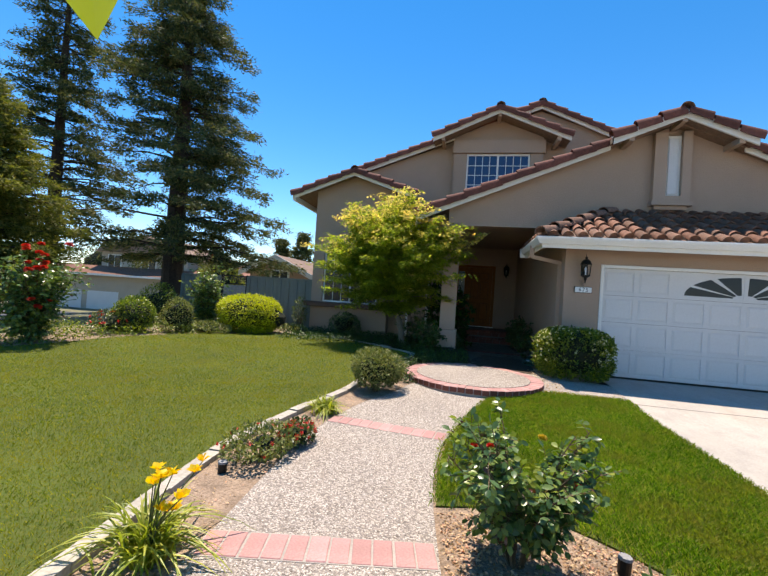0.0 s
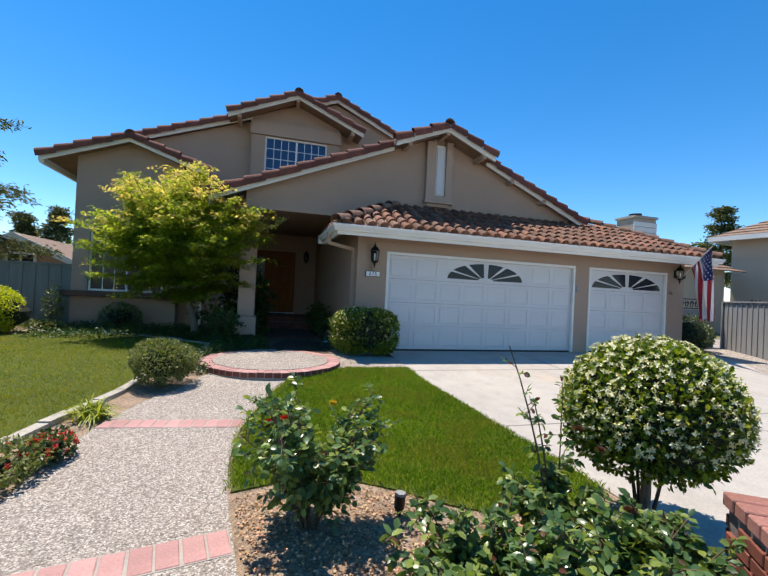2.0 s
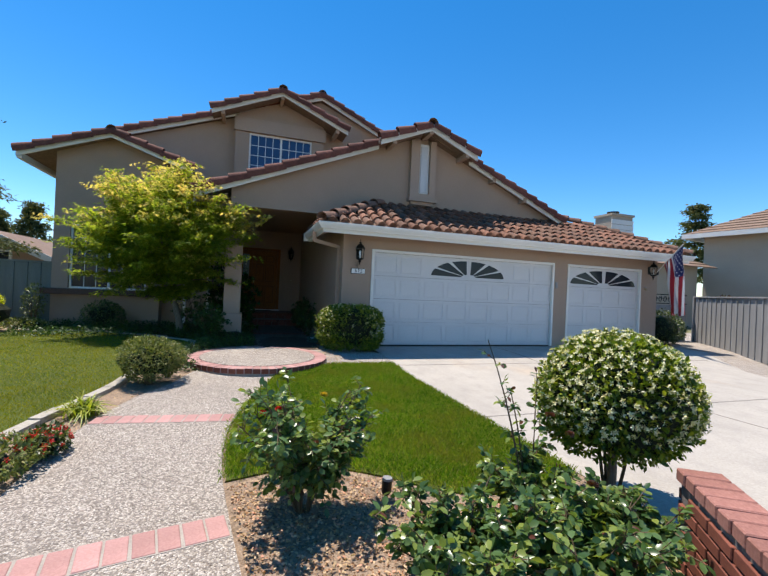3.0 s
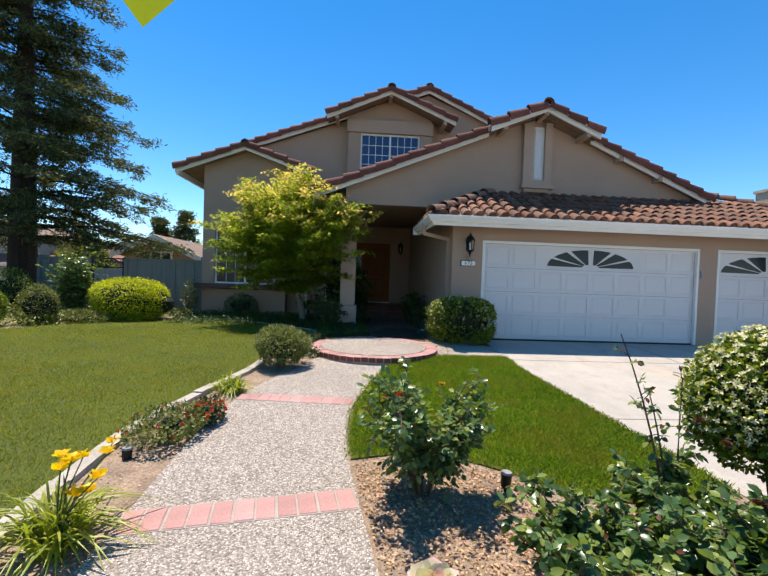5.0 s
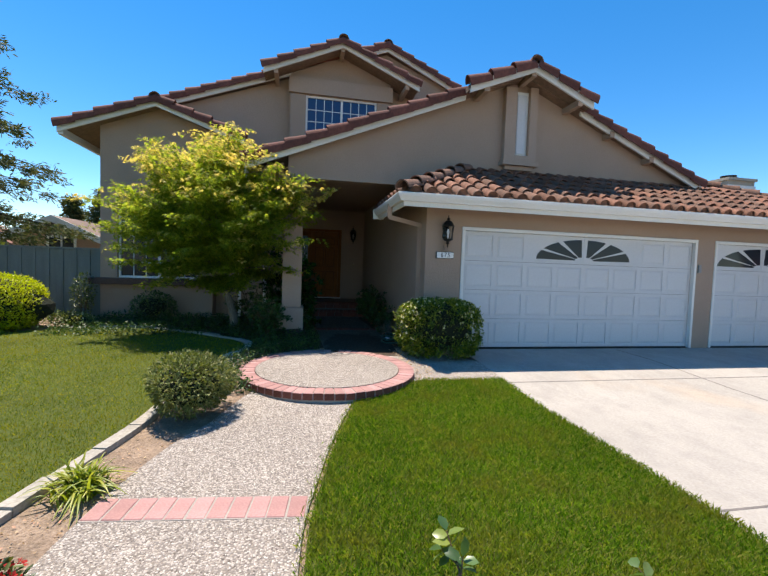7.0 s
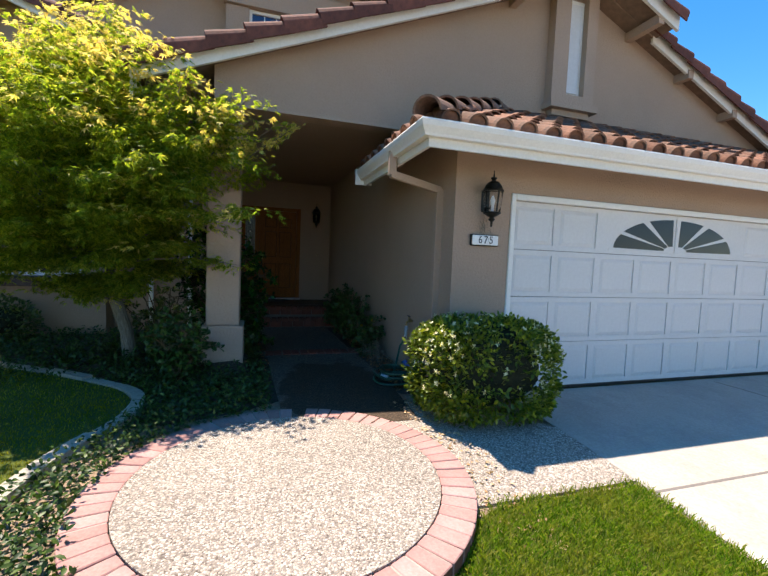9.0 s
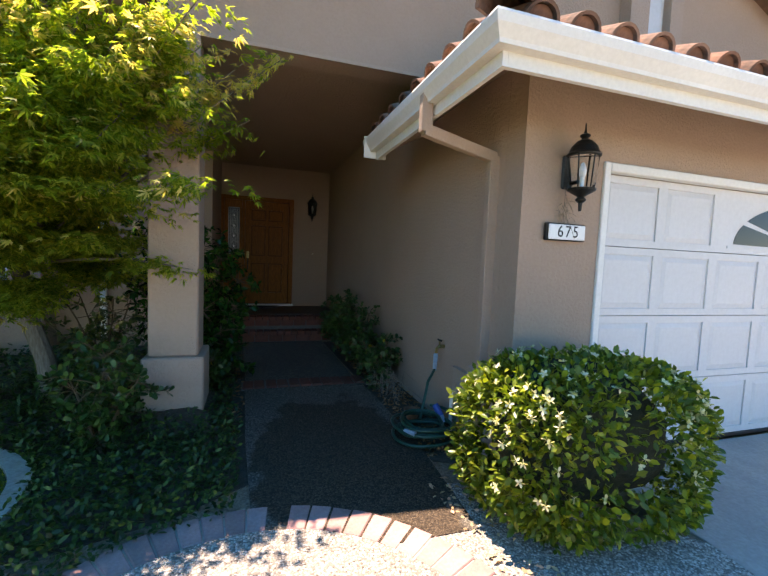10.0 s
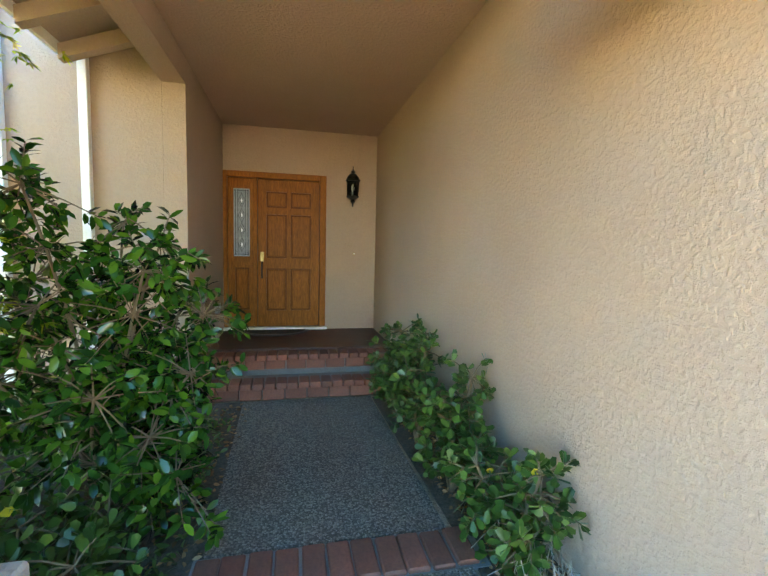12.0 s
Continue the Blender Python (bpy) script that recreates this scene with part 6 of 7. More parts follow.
# ---- strap-leaved clumps ----
def clump(name, label, at, n, length, width, seed, material="strap", flowers=0, group="", upright=0.9):
    rng = np.random.default_rng(seed)
    t = thing(name, label, "plant", at, group)
    vs, fs, k = [], [], 7
    for i in range(n):
        a, l = rng.uniform(0, 2 * np.pi), length * rng.uniform(0.6, 1.1)
        out = rng.uniform(0.25, 1.0)
        d, s = np.array([math.cos(a), math.sin(a), 0]), np.array([-math.sin(a), math.cos(a), 0])
        b = np.array([rng.normal(0, 0.05), rng.normal(0, 0.05), -0.02])
        o = len(vs) * 1
        rows = []
        for j in range(k):
            u = j / (k - 1)
            p = b + d * l * out * (u * 0.35 + 0.65 * u * u) + np.array([0, 0, l * (upright * u - (upright * 0.95 * out + 0.05) * u ** 2.4)])
            w = width * (0.75 + 0.6 * u) * (1 - u ** 3) + 0.0006
            rows += [p - s * w / 2, p + np.array([0, 0, -w * 0.25]), p + s * w / 2]
        base = len(vs)
        vs += rows
        for j in range(k - 1):
            for c in range(2):
                q = base + j * 3 + c
                fs.append((q, q + 1, q + 4, q + 3))
    ob = mesh_np("leaves", np.array(vs), np.array(fs), M[material], t, "", True)
    ob["kind"] = "stuff"
    if flowers:
        for i in range(flowers):
            a = rng.uniform(-0.9, 2.3)
            h, r = rng.uniform(0.24, 0.50), rng.uniform(0.08, 0.40)
            e = np.array([math.cos(a) * r, math.sin(a) * r, h])
            st = part("flower_stalk", bm_tube([(0, 0, 0), tuple(e * [0.4, 0.4, 0.6]), tuple(e)], [0.004, 0.0035, 0.003], 5), M["stem_green"], t)
            DD = np.array([[math.cos(q), math.sin(q), 0.75 + (0.35 if z else 0)] for z in (0, 1) for q in (np.arange(3) * 2.094 + z * 1.047 + i)])
            V, F = leaf_arrays(np.tile(e, (6, 1)), DD, 0.052, 0.036, rng, 0.25, 0.15)
            mesh_np("petals", V, F, M["yellow_petal"], st, "yellow trumpet petals")
    return t


clump("daylily", "clump of daylilies with yellow trumpet flowers", (-1.06, 1.50, 0), 190, 0.54, 0.014, 51, "strap", 11)
clump("daylily", "small bright green daylily clump without flowers", (-1.05, 4.25, 0.0), 170, 0.36, 0.017, 52)
for i, (x, y, s) in enumerate([(-1.0, 9.75, 0.42), (-1.7, 10.2, 0.5), (-2.3, 10.7, 0.45), (-0.55, 9.6, 0.40), (-1.3, 10.6, 0.5)]):
    clump("strap_plant", "arching strap-leaved plant in the shaded bed", (x, y, gz(y)), 34, s, 0.016, 60 + i, "ivy", 0, "strap plants")


# ---- camellia and jade by the walk ----
def branchy(name, label, category, at, limbs, seed, leaf, width, material, per=26, wood="stem", thick=0.016, whorl=0.05, spread=0.16, extra=0, fat=False, group=""):
    """A shrub of limbs, each ending in a fan of twigs with leaves in rosettes. limbs: end points from the base."""
    rng = np.random.default_rng(seed)
    t = thing(name, label, category, at, group)
    bm, P, D = bmesh.new(), [], []
    for e in limbs:
        e = np.array(e, float)
        mid = e * [0.35, 0.35, 0.6] + rng.normal(0, 0.03, 3)
        pts = [2 * u * (1 - u) * mid + u * u * e for u in np.linspace(0, 1, 6)]
        tube(bm, [tuple(p) for p in pts], list(np.linspace(thick, thick * 0.4, 6)), 6)
        for k in range(per):
            b = pts[rng.integers(2, 6)] if k else pts[-1]
            tip = b + np.clip(rng.normal(0, 1, 3), -1.5, 1.5) * spread * [1, 1, 0.8]
            tip[2] = max(tip[2], 0.05)
            tube(bm, [tuple(b), tuple(b * 0.5 + tip * 0.5 + [0, 0, 0.01]), tuple(tip)], [thick * 0.3, thick * 0.25, thick * 0.2], 4, False)
            ax = unit((tip - b + [0, 0, 0.05])[None] + 1e-4)[0]
            for j in range(9):
                q = rng.uniform(0, 6.28)
                s = unit(np.cross(ax, [[0.2, 0.1, 1.0]]))[0]
                w = np.cross(ax, s)
                P.append(tip - ax * whorl * j / 9 * 1.6)
                D.append(ax * 0.55 + (s * math.cos(q) + w * math.sin(q)) * 0.95)
    part("framework", bm, M[wood], t)["kind"] = "stuff"
    P, D = np.array(P), np.array(D)
    V, F = leaf_arrays(P, D, leaf * rng.uniform(0.7, 1.2, len(P)), leaf * width, rng, 0.16, 0.22 if not fat else -0.05, (0.72, 0.92) if fat else (0.9, 0.95), (0.42, 0.84) if fat else (0.3, 0.7))
    o = mesh_np("leaves", V, F, M[material], t, "", True)
    o["kind"] = "stuff"
    if extra:
        idx = rng.choice(len(P), extra, False)
        V, F = leaf_arrays(P[idx] * 1.02, D[idx], leaf * 0.9, leaf * width, rng, 0.10, 0.2)
        o = mesh_np("yellow_leaves", V, F, M["yellow_leaf"], t, "a few yellowed leaves")
        o["kind"] = "stuff"
    return t


branchy("camellia", "tall camellia with glossy dark leaves beside the walk", "shrub", (0.05, 10.95, 0.1), [(-0.25, -0.2, 1.75), (0.05, 0.15, 1.6), (0.28, -0.25, 1.35), (-0.5, 0.1, 1.55), (0.3, 0.25, 1.05), (-0.1, -0.4, 1.2), (0.38, 0.0, 0.8), (0.32, -0.35, 0.55), (-0.45, -0.35, 1.0), (0.15, -0.5, 0.8), (-0.75, 0.0, 1.25), (0.46, -0.15, 0.80), (0.44, -0.38, 0.36), (0.48, 0.1, 1.08), (0.30, -0.05, 1.5)], 71, 0.078, 0.44, "camellia", 52, "stem", 0.014, 0.06, 0.155, 22)
branchy("jade_plant", "pale green jade plant at the foot of the camellia", "succulent", (0.22, 10.05, 0.1), [(0.12, -0.1, 0.40), (-0.12, 0.05, 0.46), (0.1, 0.2, 0.36), (-0.2, -0.15, 0.38)], 72, 0.062, 0.62, "jade", 34, "stem", 0.014, 0.035, 0.10, 7, True, "jade plants")
branchy("jade_plant", "jade plant in front of the porch column", "succulent", (-0.28, 8.98, 0.1), [(0.05, -0.1, 0.62), (-0.2, 0.05, 0.55), (0.22, 0.0, 0.50), (0.0, 0.1, 0.66)], 73, 0.06, 0.6, "jade", 34, "stem", 0.014, 0.035, 0.11, 0, True, "jade plants")
for i, (x, y, lm) in enumerate([(2.02, 10.15, [(-0.02, -0.25, 0.30), (0.08, -0.15, 0.52), (-0.1, 0.1, 0.45), (0.05, 0.15, 0.40)]), (2.0, 10.75, [(-0.08, -0.15, 0.62), (0.1, 0.0, 0.72), (-0.12, 0.2, 0.50), (0.0, -0.3, 0.42)]), (1.98, 11.4, [(-0.12, -0.1, 0.62), (0.06, 0.05, 0.86), (-0.15, 0.2, 0.52), (0.02, 0.3, 0.7)]), (1.97, 11.95, [(-0.1, 0.0, 0.6), (0.05, 0.15, 0.75), (-0.15, 0.1, 0.4)])]):
    branchy("jade_plant", "green jade plant along the entry wall", "succulent", (x, y, 0.1), lm, 80 + i, 0.064, 0.58, "jade", 34, "stem", 0.016, 0.035, 0.095, 2 if i == 0 else 0, True, "jade plants")
branchy("dark_shrub", "dark leafy shrub behind the porch column", "shrub", (-0.75, 10.6, 0.1), [(0.1, 0, 0.9), (-0.3, 0.1, 1.1), (0.2, -0.3, 0.8), (-0.2, -0.3, 0.9), (-0.6, 0.0, 0.8), (0.3, 0.3, 1.2)], 90, 0.07, 0.45, "dark_leaf", 16, "stem", 0.012, 0.05, 0.14)
branchy("dark_shrub", "dark leafy shrub in the shaded bed", "shrub", (-0.35, 9.6, 0.1), [(0.1, 0, 0.55), (-0.3, 0.1, 0.6), (-0.1, -0.3, 0.5)], 91, 0.06, 0.45, "dark_leaf", 16, "stem", 0.012, 0.05, 0.13)


# ---- ground cover, dead leaves, grass ----
def scatter(name, label, category, inside, box4, n, lo, hi, leaf, width, material, seed, up=0.6, smooth=False):
    rng = np.random.default_rng(seed)
    xy = rng.uniform((box4[0], box4[1]), (box4[2], box4[3]), (n, 2))
    keep = np.array([inside(x, y) for x, y in xy])
    xy = xy[keep]
    z = np.array([gz(y) for y in xy[:, 1]]) + lo + (hi - lo) * rng.random(len(xy)) ** 1.6
    P = np.column_stack([xy, z])
    D = rng.normal(size=P.shape) * [1, 1, 0.5 if up > 0.3 else 0.10] + [0, 0, up if up > 0.3 else 0.02]
    V, F = leaf_arrays(P, D, leaf * rng.uniform(0.6, 1.3, len(P)), leaf * width, rng, 0.15, 0.25)
    return tagged(mesh_np(name, V, F, material), label, category, "", "stuff")


def curb_x(y):
    return float(np.interp(y, [p[1] for p in CURB], [p[0] for p in CURB]))


def path_lx(y):
    return float(np.interp(y, [p[1] for p in PATH_L], [p[0] for p in PATH_L]))


def path_rx(y):
    return float(np.interp(y, [p[1] for p in PATH_R], [p[0] for p in PATH_R]))


def in_poly(poly):
    q = np.array(poly)
    def f(x, y):
        x1, y1 = q[:, 0], q[:, 1]
        x2, y2 = np.roll(x1, -1), np.roll(y1, -1)
        x, y = np.asarray(x)[:, None], np.asarray(y)[:, None]
        c = ((y1 > y) != (y2 > y)) & (x < (x2 - x1) * (y - y1) / (y2 - y1 + 1e-12) + x1)
        return c.sum(1) % 2 == 1
    return f


in_left = in_poly(lawn_left_outline)
in_pad = lambda x, y, m=0.0: math.hypot(x - PAD[0], y - PAD[1]) < PAD_R + m
bed_l = lambda x, y: x > (curb_x(y) + 0.04 if y < 9.2 else -4.2) and not in_pad(x, y, -0.04) and x < 0.62 and (y > 9.2 or x > curb_x(y)) and not (-0.1 < x < 0.34 and 9.28 < y < 9.74)
scatter("ground_cover", "dark trailing ground cover beside the round landing", "ground cover", lambda x, y: bed_l(x, y) and noise.noise((x * 1.4, y * 1.4, 3)) > -0.35 - 0.25 * (y > 7.6), (-1.2, 6.1, 0.64, 9.3), 15000, 0.0, 0.15, 0.040, 0.5, M["ivy"], 101)
scatter("ground_cover", "dark leafy ground cover in the shaded bed", "ground cover", lambda x, y: bed_l(x, y) and y < 12, (-4.2, 9.3, 0.55, 12), 9000, 0.0, 0.15, 0.055, 0.45, M["ivy"], 102)
fallen = lambda x, y: x > path_rx(y) + 0.03 and x < 2.95 and not (y > 2.25 + 0.25 * math.sin(x * 2) and x < 1.6) and not (y > 1.85 and x >= 1.6)
scatter("fallen_leaves", "dry tan and reddish leaf litter on the rose bed", "leaf litter", fallen, (0.3, -1.0, 2.95, 2.75), 15000, -0.004, 0.018, 0.024, 0.55, M["dead_leaf"], 103, 0.15)
scatter("fallen_leaves", "small brown chips and leaf crumbs on the rose bed", "leaf litter", fallen, (0.3, 0.0, 2.95, 2.75), 14000, -0.006, 0.008, 0.012, 0.6, M["leaf_mould"], 108, 0.15)
scatter("fallen_leaves", "dry leaf litter along the lawn edging", "leaf litter", lambda x, y: curb_x(y) + 0.05 < x < path_lx(y) - 0.02, (-1.6, 0, -0.3, 6.2), 1700, 0.0, 0.012, 0.020, 0.5, M["dead_leaf"], 104, 0.12)
scatter("fallen_leaves", "brown leaf litter under the jade plants", "leaf litter", lambda x, y: x > 1.9 + (0.04 if y > 9 else 0.0), (1.88, 8.4, 2.26, 12.4), 1700, 0.0, 0.03, 0.04, 0.5, M["leaf_mould"], 105, 0.2)
scatter("fallen_leaves", "brown leaf litter beside the shaded walk", "leaf litter", lambda x, y: 0.33 < x < 0.64, (0.3, 9.3, 0.64, 12.4), 420, 0.0, 0.02, 0.04, 0.5, M["leaf_mould"], 106, 0.2)
scatter("fallen_leaves", "pink dry leaves beside the round landing", "leaf litter", lambda x, y: not in_pad(x, y, 0.01) and x < 2.1, (1.75, 6.0, 2.1, 8.1), 240, 0.01, 0.03, 0.035, 0.5, M["dead_leaf"], 107, 0.1)
scatter("ground_cover", "low mixed green planting along the lawn border", "ground cover", lambda x, y: noise.noise((x * 1.1, y * 1.1, 7)) > -0.3 and not in_left([x], [y])[0], (-9.0, 5.2, -4.6, 11.6), 16000, 0.0, 0.22, 0.06, 0.4, M["jasmine"], 110)
struct(sheet("bed_shade", [(-1.0, 7.9), (-0.15, 7.95), (0.30, 8.1), (0.70, 8.35), (0.62, 12.5), (0.12, 12.5), (-1.86, 12.4), (-4.3, 12.0), (-4.3, 11.1), (-2.2, 10.1), (-0.7, 9.0)], -0.004, M["soil_dark"], 0.1), "soil of the shaded bed, shade put into its colour", "soil")
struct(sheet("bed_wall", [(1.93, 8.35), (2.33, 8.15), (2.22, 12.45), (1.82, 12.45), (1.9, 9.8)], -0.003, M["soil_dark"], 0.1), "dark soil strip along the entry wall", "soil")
# soil heaped round the column foot
bm = bmesh.new()
bmesh.ops.create_grid(bm, x_segments=22, y_segments=22, size=1)
for v in bm.verts:
    d = max(abs(v.co.x), abs(v.co.y))
    x, y = 0.09 + v.co.x * 0.50, 9.50 + v.co.y * 0.62
    v.co = (x, y, 0.06 + 0.225 * (1 - ease(0.35, 1.0, d)) + 0.03 * noise.noise((x * 9, y * 9, 1)) * (1 - d))
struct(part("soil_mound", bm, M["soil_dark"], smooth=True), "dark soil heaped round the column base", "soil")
scatter("ground_cover", "dark ground cover round the column base", "ground cover", lambda x, y: not (-0.12 < x < 0.35 and 9.25 < y < 9.77) and max(abs(x - 0.09) / 0.45, abs(y - 9.5) / 0.55) < 1, (-0.4, 8.9, 0.56, 10.1), 1500, 0.03, 0.2, 0.038, 0.5, M["ivy"], 109)
# dry bents
bm = bmesh.new()
for i in range(46):
    x, y = nrng.uniform(1.94, 2.2), nrng.uniform(9.55, 10.0)
    h = nrng.uniform(0.1, 0.32)
    tube(bm, [(x, y, 0.1), (x + nrng.gauss(0, 0.04), y + nrng.gauss(0, 0.06), 0.1 + h), (x - 0.06 + nrng.gauss(0, 0.1), y - 0.08 + nrng.gauss(0, 0.12), 0.12 + h * nrng.uniform(0.2, 0.9))], 0.0022, 3, False)
tagged(part("dry_stalks", bm, M["bark_pale"]), "pale dry bent stalks by the entry wall", "dead stalks", "", "stuff")


def grass(name, label, inside, box4, n, h, material, seed, w=0.006, thin=None, ragged=0.0):
    """Blades over an area; with thin they grow sparser and broader away from that place."""
    rng = np.random.default_rng(seed)
    xy = rng.uniform((box4[0], box4[1]), (box4[2], box4[3]), (n, 2))
    if thin:
        xy = xy[rng.random(n) < np.clip(1.25 - 0.11 * np.hypot(xy[:, 0] - thin[0], xy[:, 1] - thin[1]), 0.32, 1)]
    wob = rng.normal(0, ragged, xy.shape)
    xy = xy[inside(xy[:, 0] + wob[:, 0], xy[:, 1] + wob[:, 1])]
    m = len(xy)
    z = np.array([gz(y) for y in xy[:, 1]]) + 0.012
    a = rng.uniform(0, 2 * np.pi, m)
    hh = h * rng.uniform(0.55, 1.25, m)
    lean = rng.uniform(0.1, 0.9, m)[:, None] * hh[:, None]
    d = np.column_stack([np.cos(a), np.sin(a), np.zeros(m)])
    s = np.column_stack([-np.sin(a), np.cos(a), np.zeros(m)])
    P = np.column_stack([xy, z])
    up = np.array([0, 0, 1.0]) * hh[:, None]
    far = np.hypot(xy[:, 0] - thin[0], xy[:, 1] - thin[1]) if thin else np.zeros(m)
    ww = (w * rng.uniform(0.7, 1.4, m) * (1 + 0.16 * far))[:, None]
    V = np.stack([P - s * ww / 2, P + s * ww / 2, P + up * 0.6 + d * lean * 0.35 + s * ww * 0.3, P + up + d * lean], 1).reshape(-1, 3)
    F = (np.array([[0, 1, 2], [0, 2, 3]])[None] + 4 * np.arange(m)[:, None, None]).reshape(-1, 3)
    return tagged(mesh_np(name, V, F, material), label, "grass", "", "stuff")


pl_, pr_ = in_left, in_poly(lawn_right_outline)
grass("lawn_grass", "mown green grass of the small lawn", pr_, (0.3, 1.85, 3.0, 6.45), 170000, 0.040, M["grass_fresh"], 111, 0.0045, ragged=0.035)
grass("lawn_grass", "mown yellowish green grass of the broad lawn", pl_, (-9, -1.0, -0.4, 11), 600000, 0.024, M["grass"], 112, 0.0024, (-1.2, 2.0), 0.012)

# ---- maple by the porch ----
def maple(at, seed):
    """A short leaning trunk under arching limbs; layered sprays of five-fingered leaves, with sunlight painted as paler
    tips towards the top and rim.
    """
    rng = np.random.default_rng(seed)
    t = thing("japanese_maple", "lacy green maple with glowing yellow tips beside the porch", "tree", at)
    bm = bmesh.new()
    tube(bm, [(0.10, 0.05, -0.1), (0.06, 0.0, 0.35), (-0.08, -0.03, 0.85), (-0.10, -0.05, 1.25)], [0.095, 0.075, 0.07, 0.06], 10)
    part("trunk", bm, M["bark_pale"], t)
    bm = bmesh.new()
    P, D, PT, DT = [], [], [], []
    c, r = np.array([-0.14, -0.62, 2.38]), np.array([2.16, 1.55, 1.74])
    sprays = [(2.0, -1.35, 2.80), (1.75, -1.3, 2.74), (1.4, -1.3, 3.05), (1.2, -1.35, 2.75), (1.42, -1.3, 1.25), (0.75, -0.1, 2.35), (1.05, -1.35, 1.85)]
    ends = [np.array(e) + rng.normal(0, 0.05, 3) for e in sprays]
    while len(ends) < 285:
        d = unit(rng.normal(size=(1, 3)))[0]
        e = c + d * r * rng.uniform(0.3, 1.0) ** 0.7 * lumps(d[None], np.random.default_rng(5), 12, 0.25)[0]
        e[2] = max(e[2], 0.85 + 0.1 * rng.random())
        if e[0] > 0.8 and e[1] > -1.2:
            continue
        ends.append(e)
    ends += [np.array([rng.uniform(0.5, 1.55), rng.uniform(-1.95, -1.25), rng.uniform(1.75, 3.15)]) for k in range(30)]
    start = np.array([-0.10, -0.05, 1.2])
    for i, e in enumerate(ends):
        lone = i < len(sprays)
        mid = start * 0.45 + e * 0.55 + np.array([0, 0, 0.15])
        curve = lambda u: (1 - u) ** 2 * start + 2 * u * (1 - u) * mid + u * u * e
        if i % 3 == 0 or lone:
            tube(bm, [tuple(curve(u)) for u in np.linspace(0, 1, 7)], list(np.linspace(0.02, 0.003, 7)), 5)
        for k in range(15 if lone else 25):
            u = rng.uniform(0.62, 1.0)
            b = curve(u)
            tip = b + rng.normal(0, 1, 3) * [0.20, 0.20, 0.045] * (0.6 if lone else 1) - [0, 0, 0.03]
            m = 11
            rel = rng.random(m)[:, None]
            q = b + (tip - b) * rel + rng.normal(0, 0.045, (m, 3)) * [1, 1, 0.55]
            dd = unit((tip - b)[None])[0] * 0.8 + rng.normal(0, 0.6, (m, 3)) * [1, 1, 0.4] + [0, 0, -0.30]
            # paler young leaves grow likelier upwards and outwards, painting in the sun
            hi = (tip - c) / r
            rim = np.linalg.norm(hi)
            young = rng.random() < (0.62 if hi[2] > 0.35 else 0.28 if hi[2] > 0.0 else 0.03) * min(1.3, rim ** 2 + 0.2) or (i < 4 and rng.random() < 0.85)
            (PT if young else P).append(q)
            (DT if young else D).append(dd)
    part("framework", bm, M["bark_pale"], t)["kind"] = "stuff"
    for nm, a, b, mt in (("leaves", P, D, "maple"), ("young_leaves", PT, DT, "maple_tip")):
        a, b = np.concatenate(a), unit(np.concatenate(b))
        L = 0.052 * rng.uniform(0.7, 1.3, len(a))
        up = unit(rng.normal(0, 0.35, a.shape) + [0, 0, 1.0])
        side = unit(np.cross(b, up))
        fwd = np.cross(up, side)
        fingers = []
        for ang, k in ((0, 1.15), (0.62, 0.95), (-0.62, 0.95), (1.3, 0.62), (-1.3, 0.62)):
            d = b * math.cos(ang) + side * math.sin(ang)
            s = unit(np.cross(d, up + b * 0.001)) * (L * 0.125)[:, None]
            V = np.stack([a, a + d * (L * k * 0.45)[:, None] + s, a + d * (L * k)[:, None] - up * (L * 0.12)[:, None], a + d * (L * k * 0.45)[:, None] - s], 1).reshape(-1, 3)
            F = (np.array([[0, 1, 2, 3]])[None] + 4 * np.arange(len(a))[:, None, None]).reshape(-1, 4)
            fingers.append((V, F))
        o = mesh_np(nm, *joined(fingers), M[mt], t)
        o["kind"] = "stuff"
    return t


maple((-1.15, 10.25, gz(10)), 200)


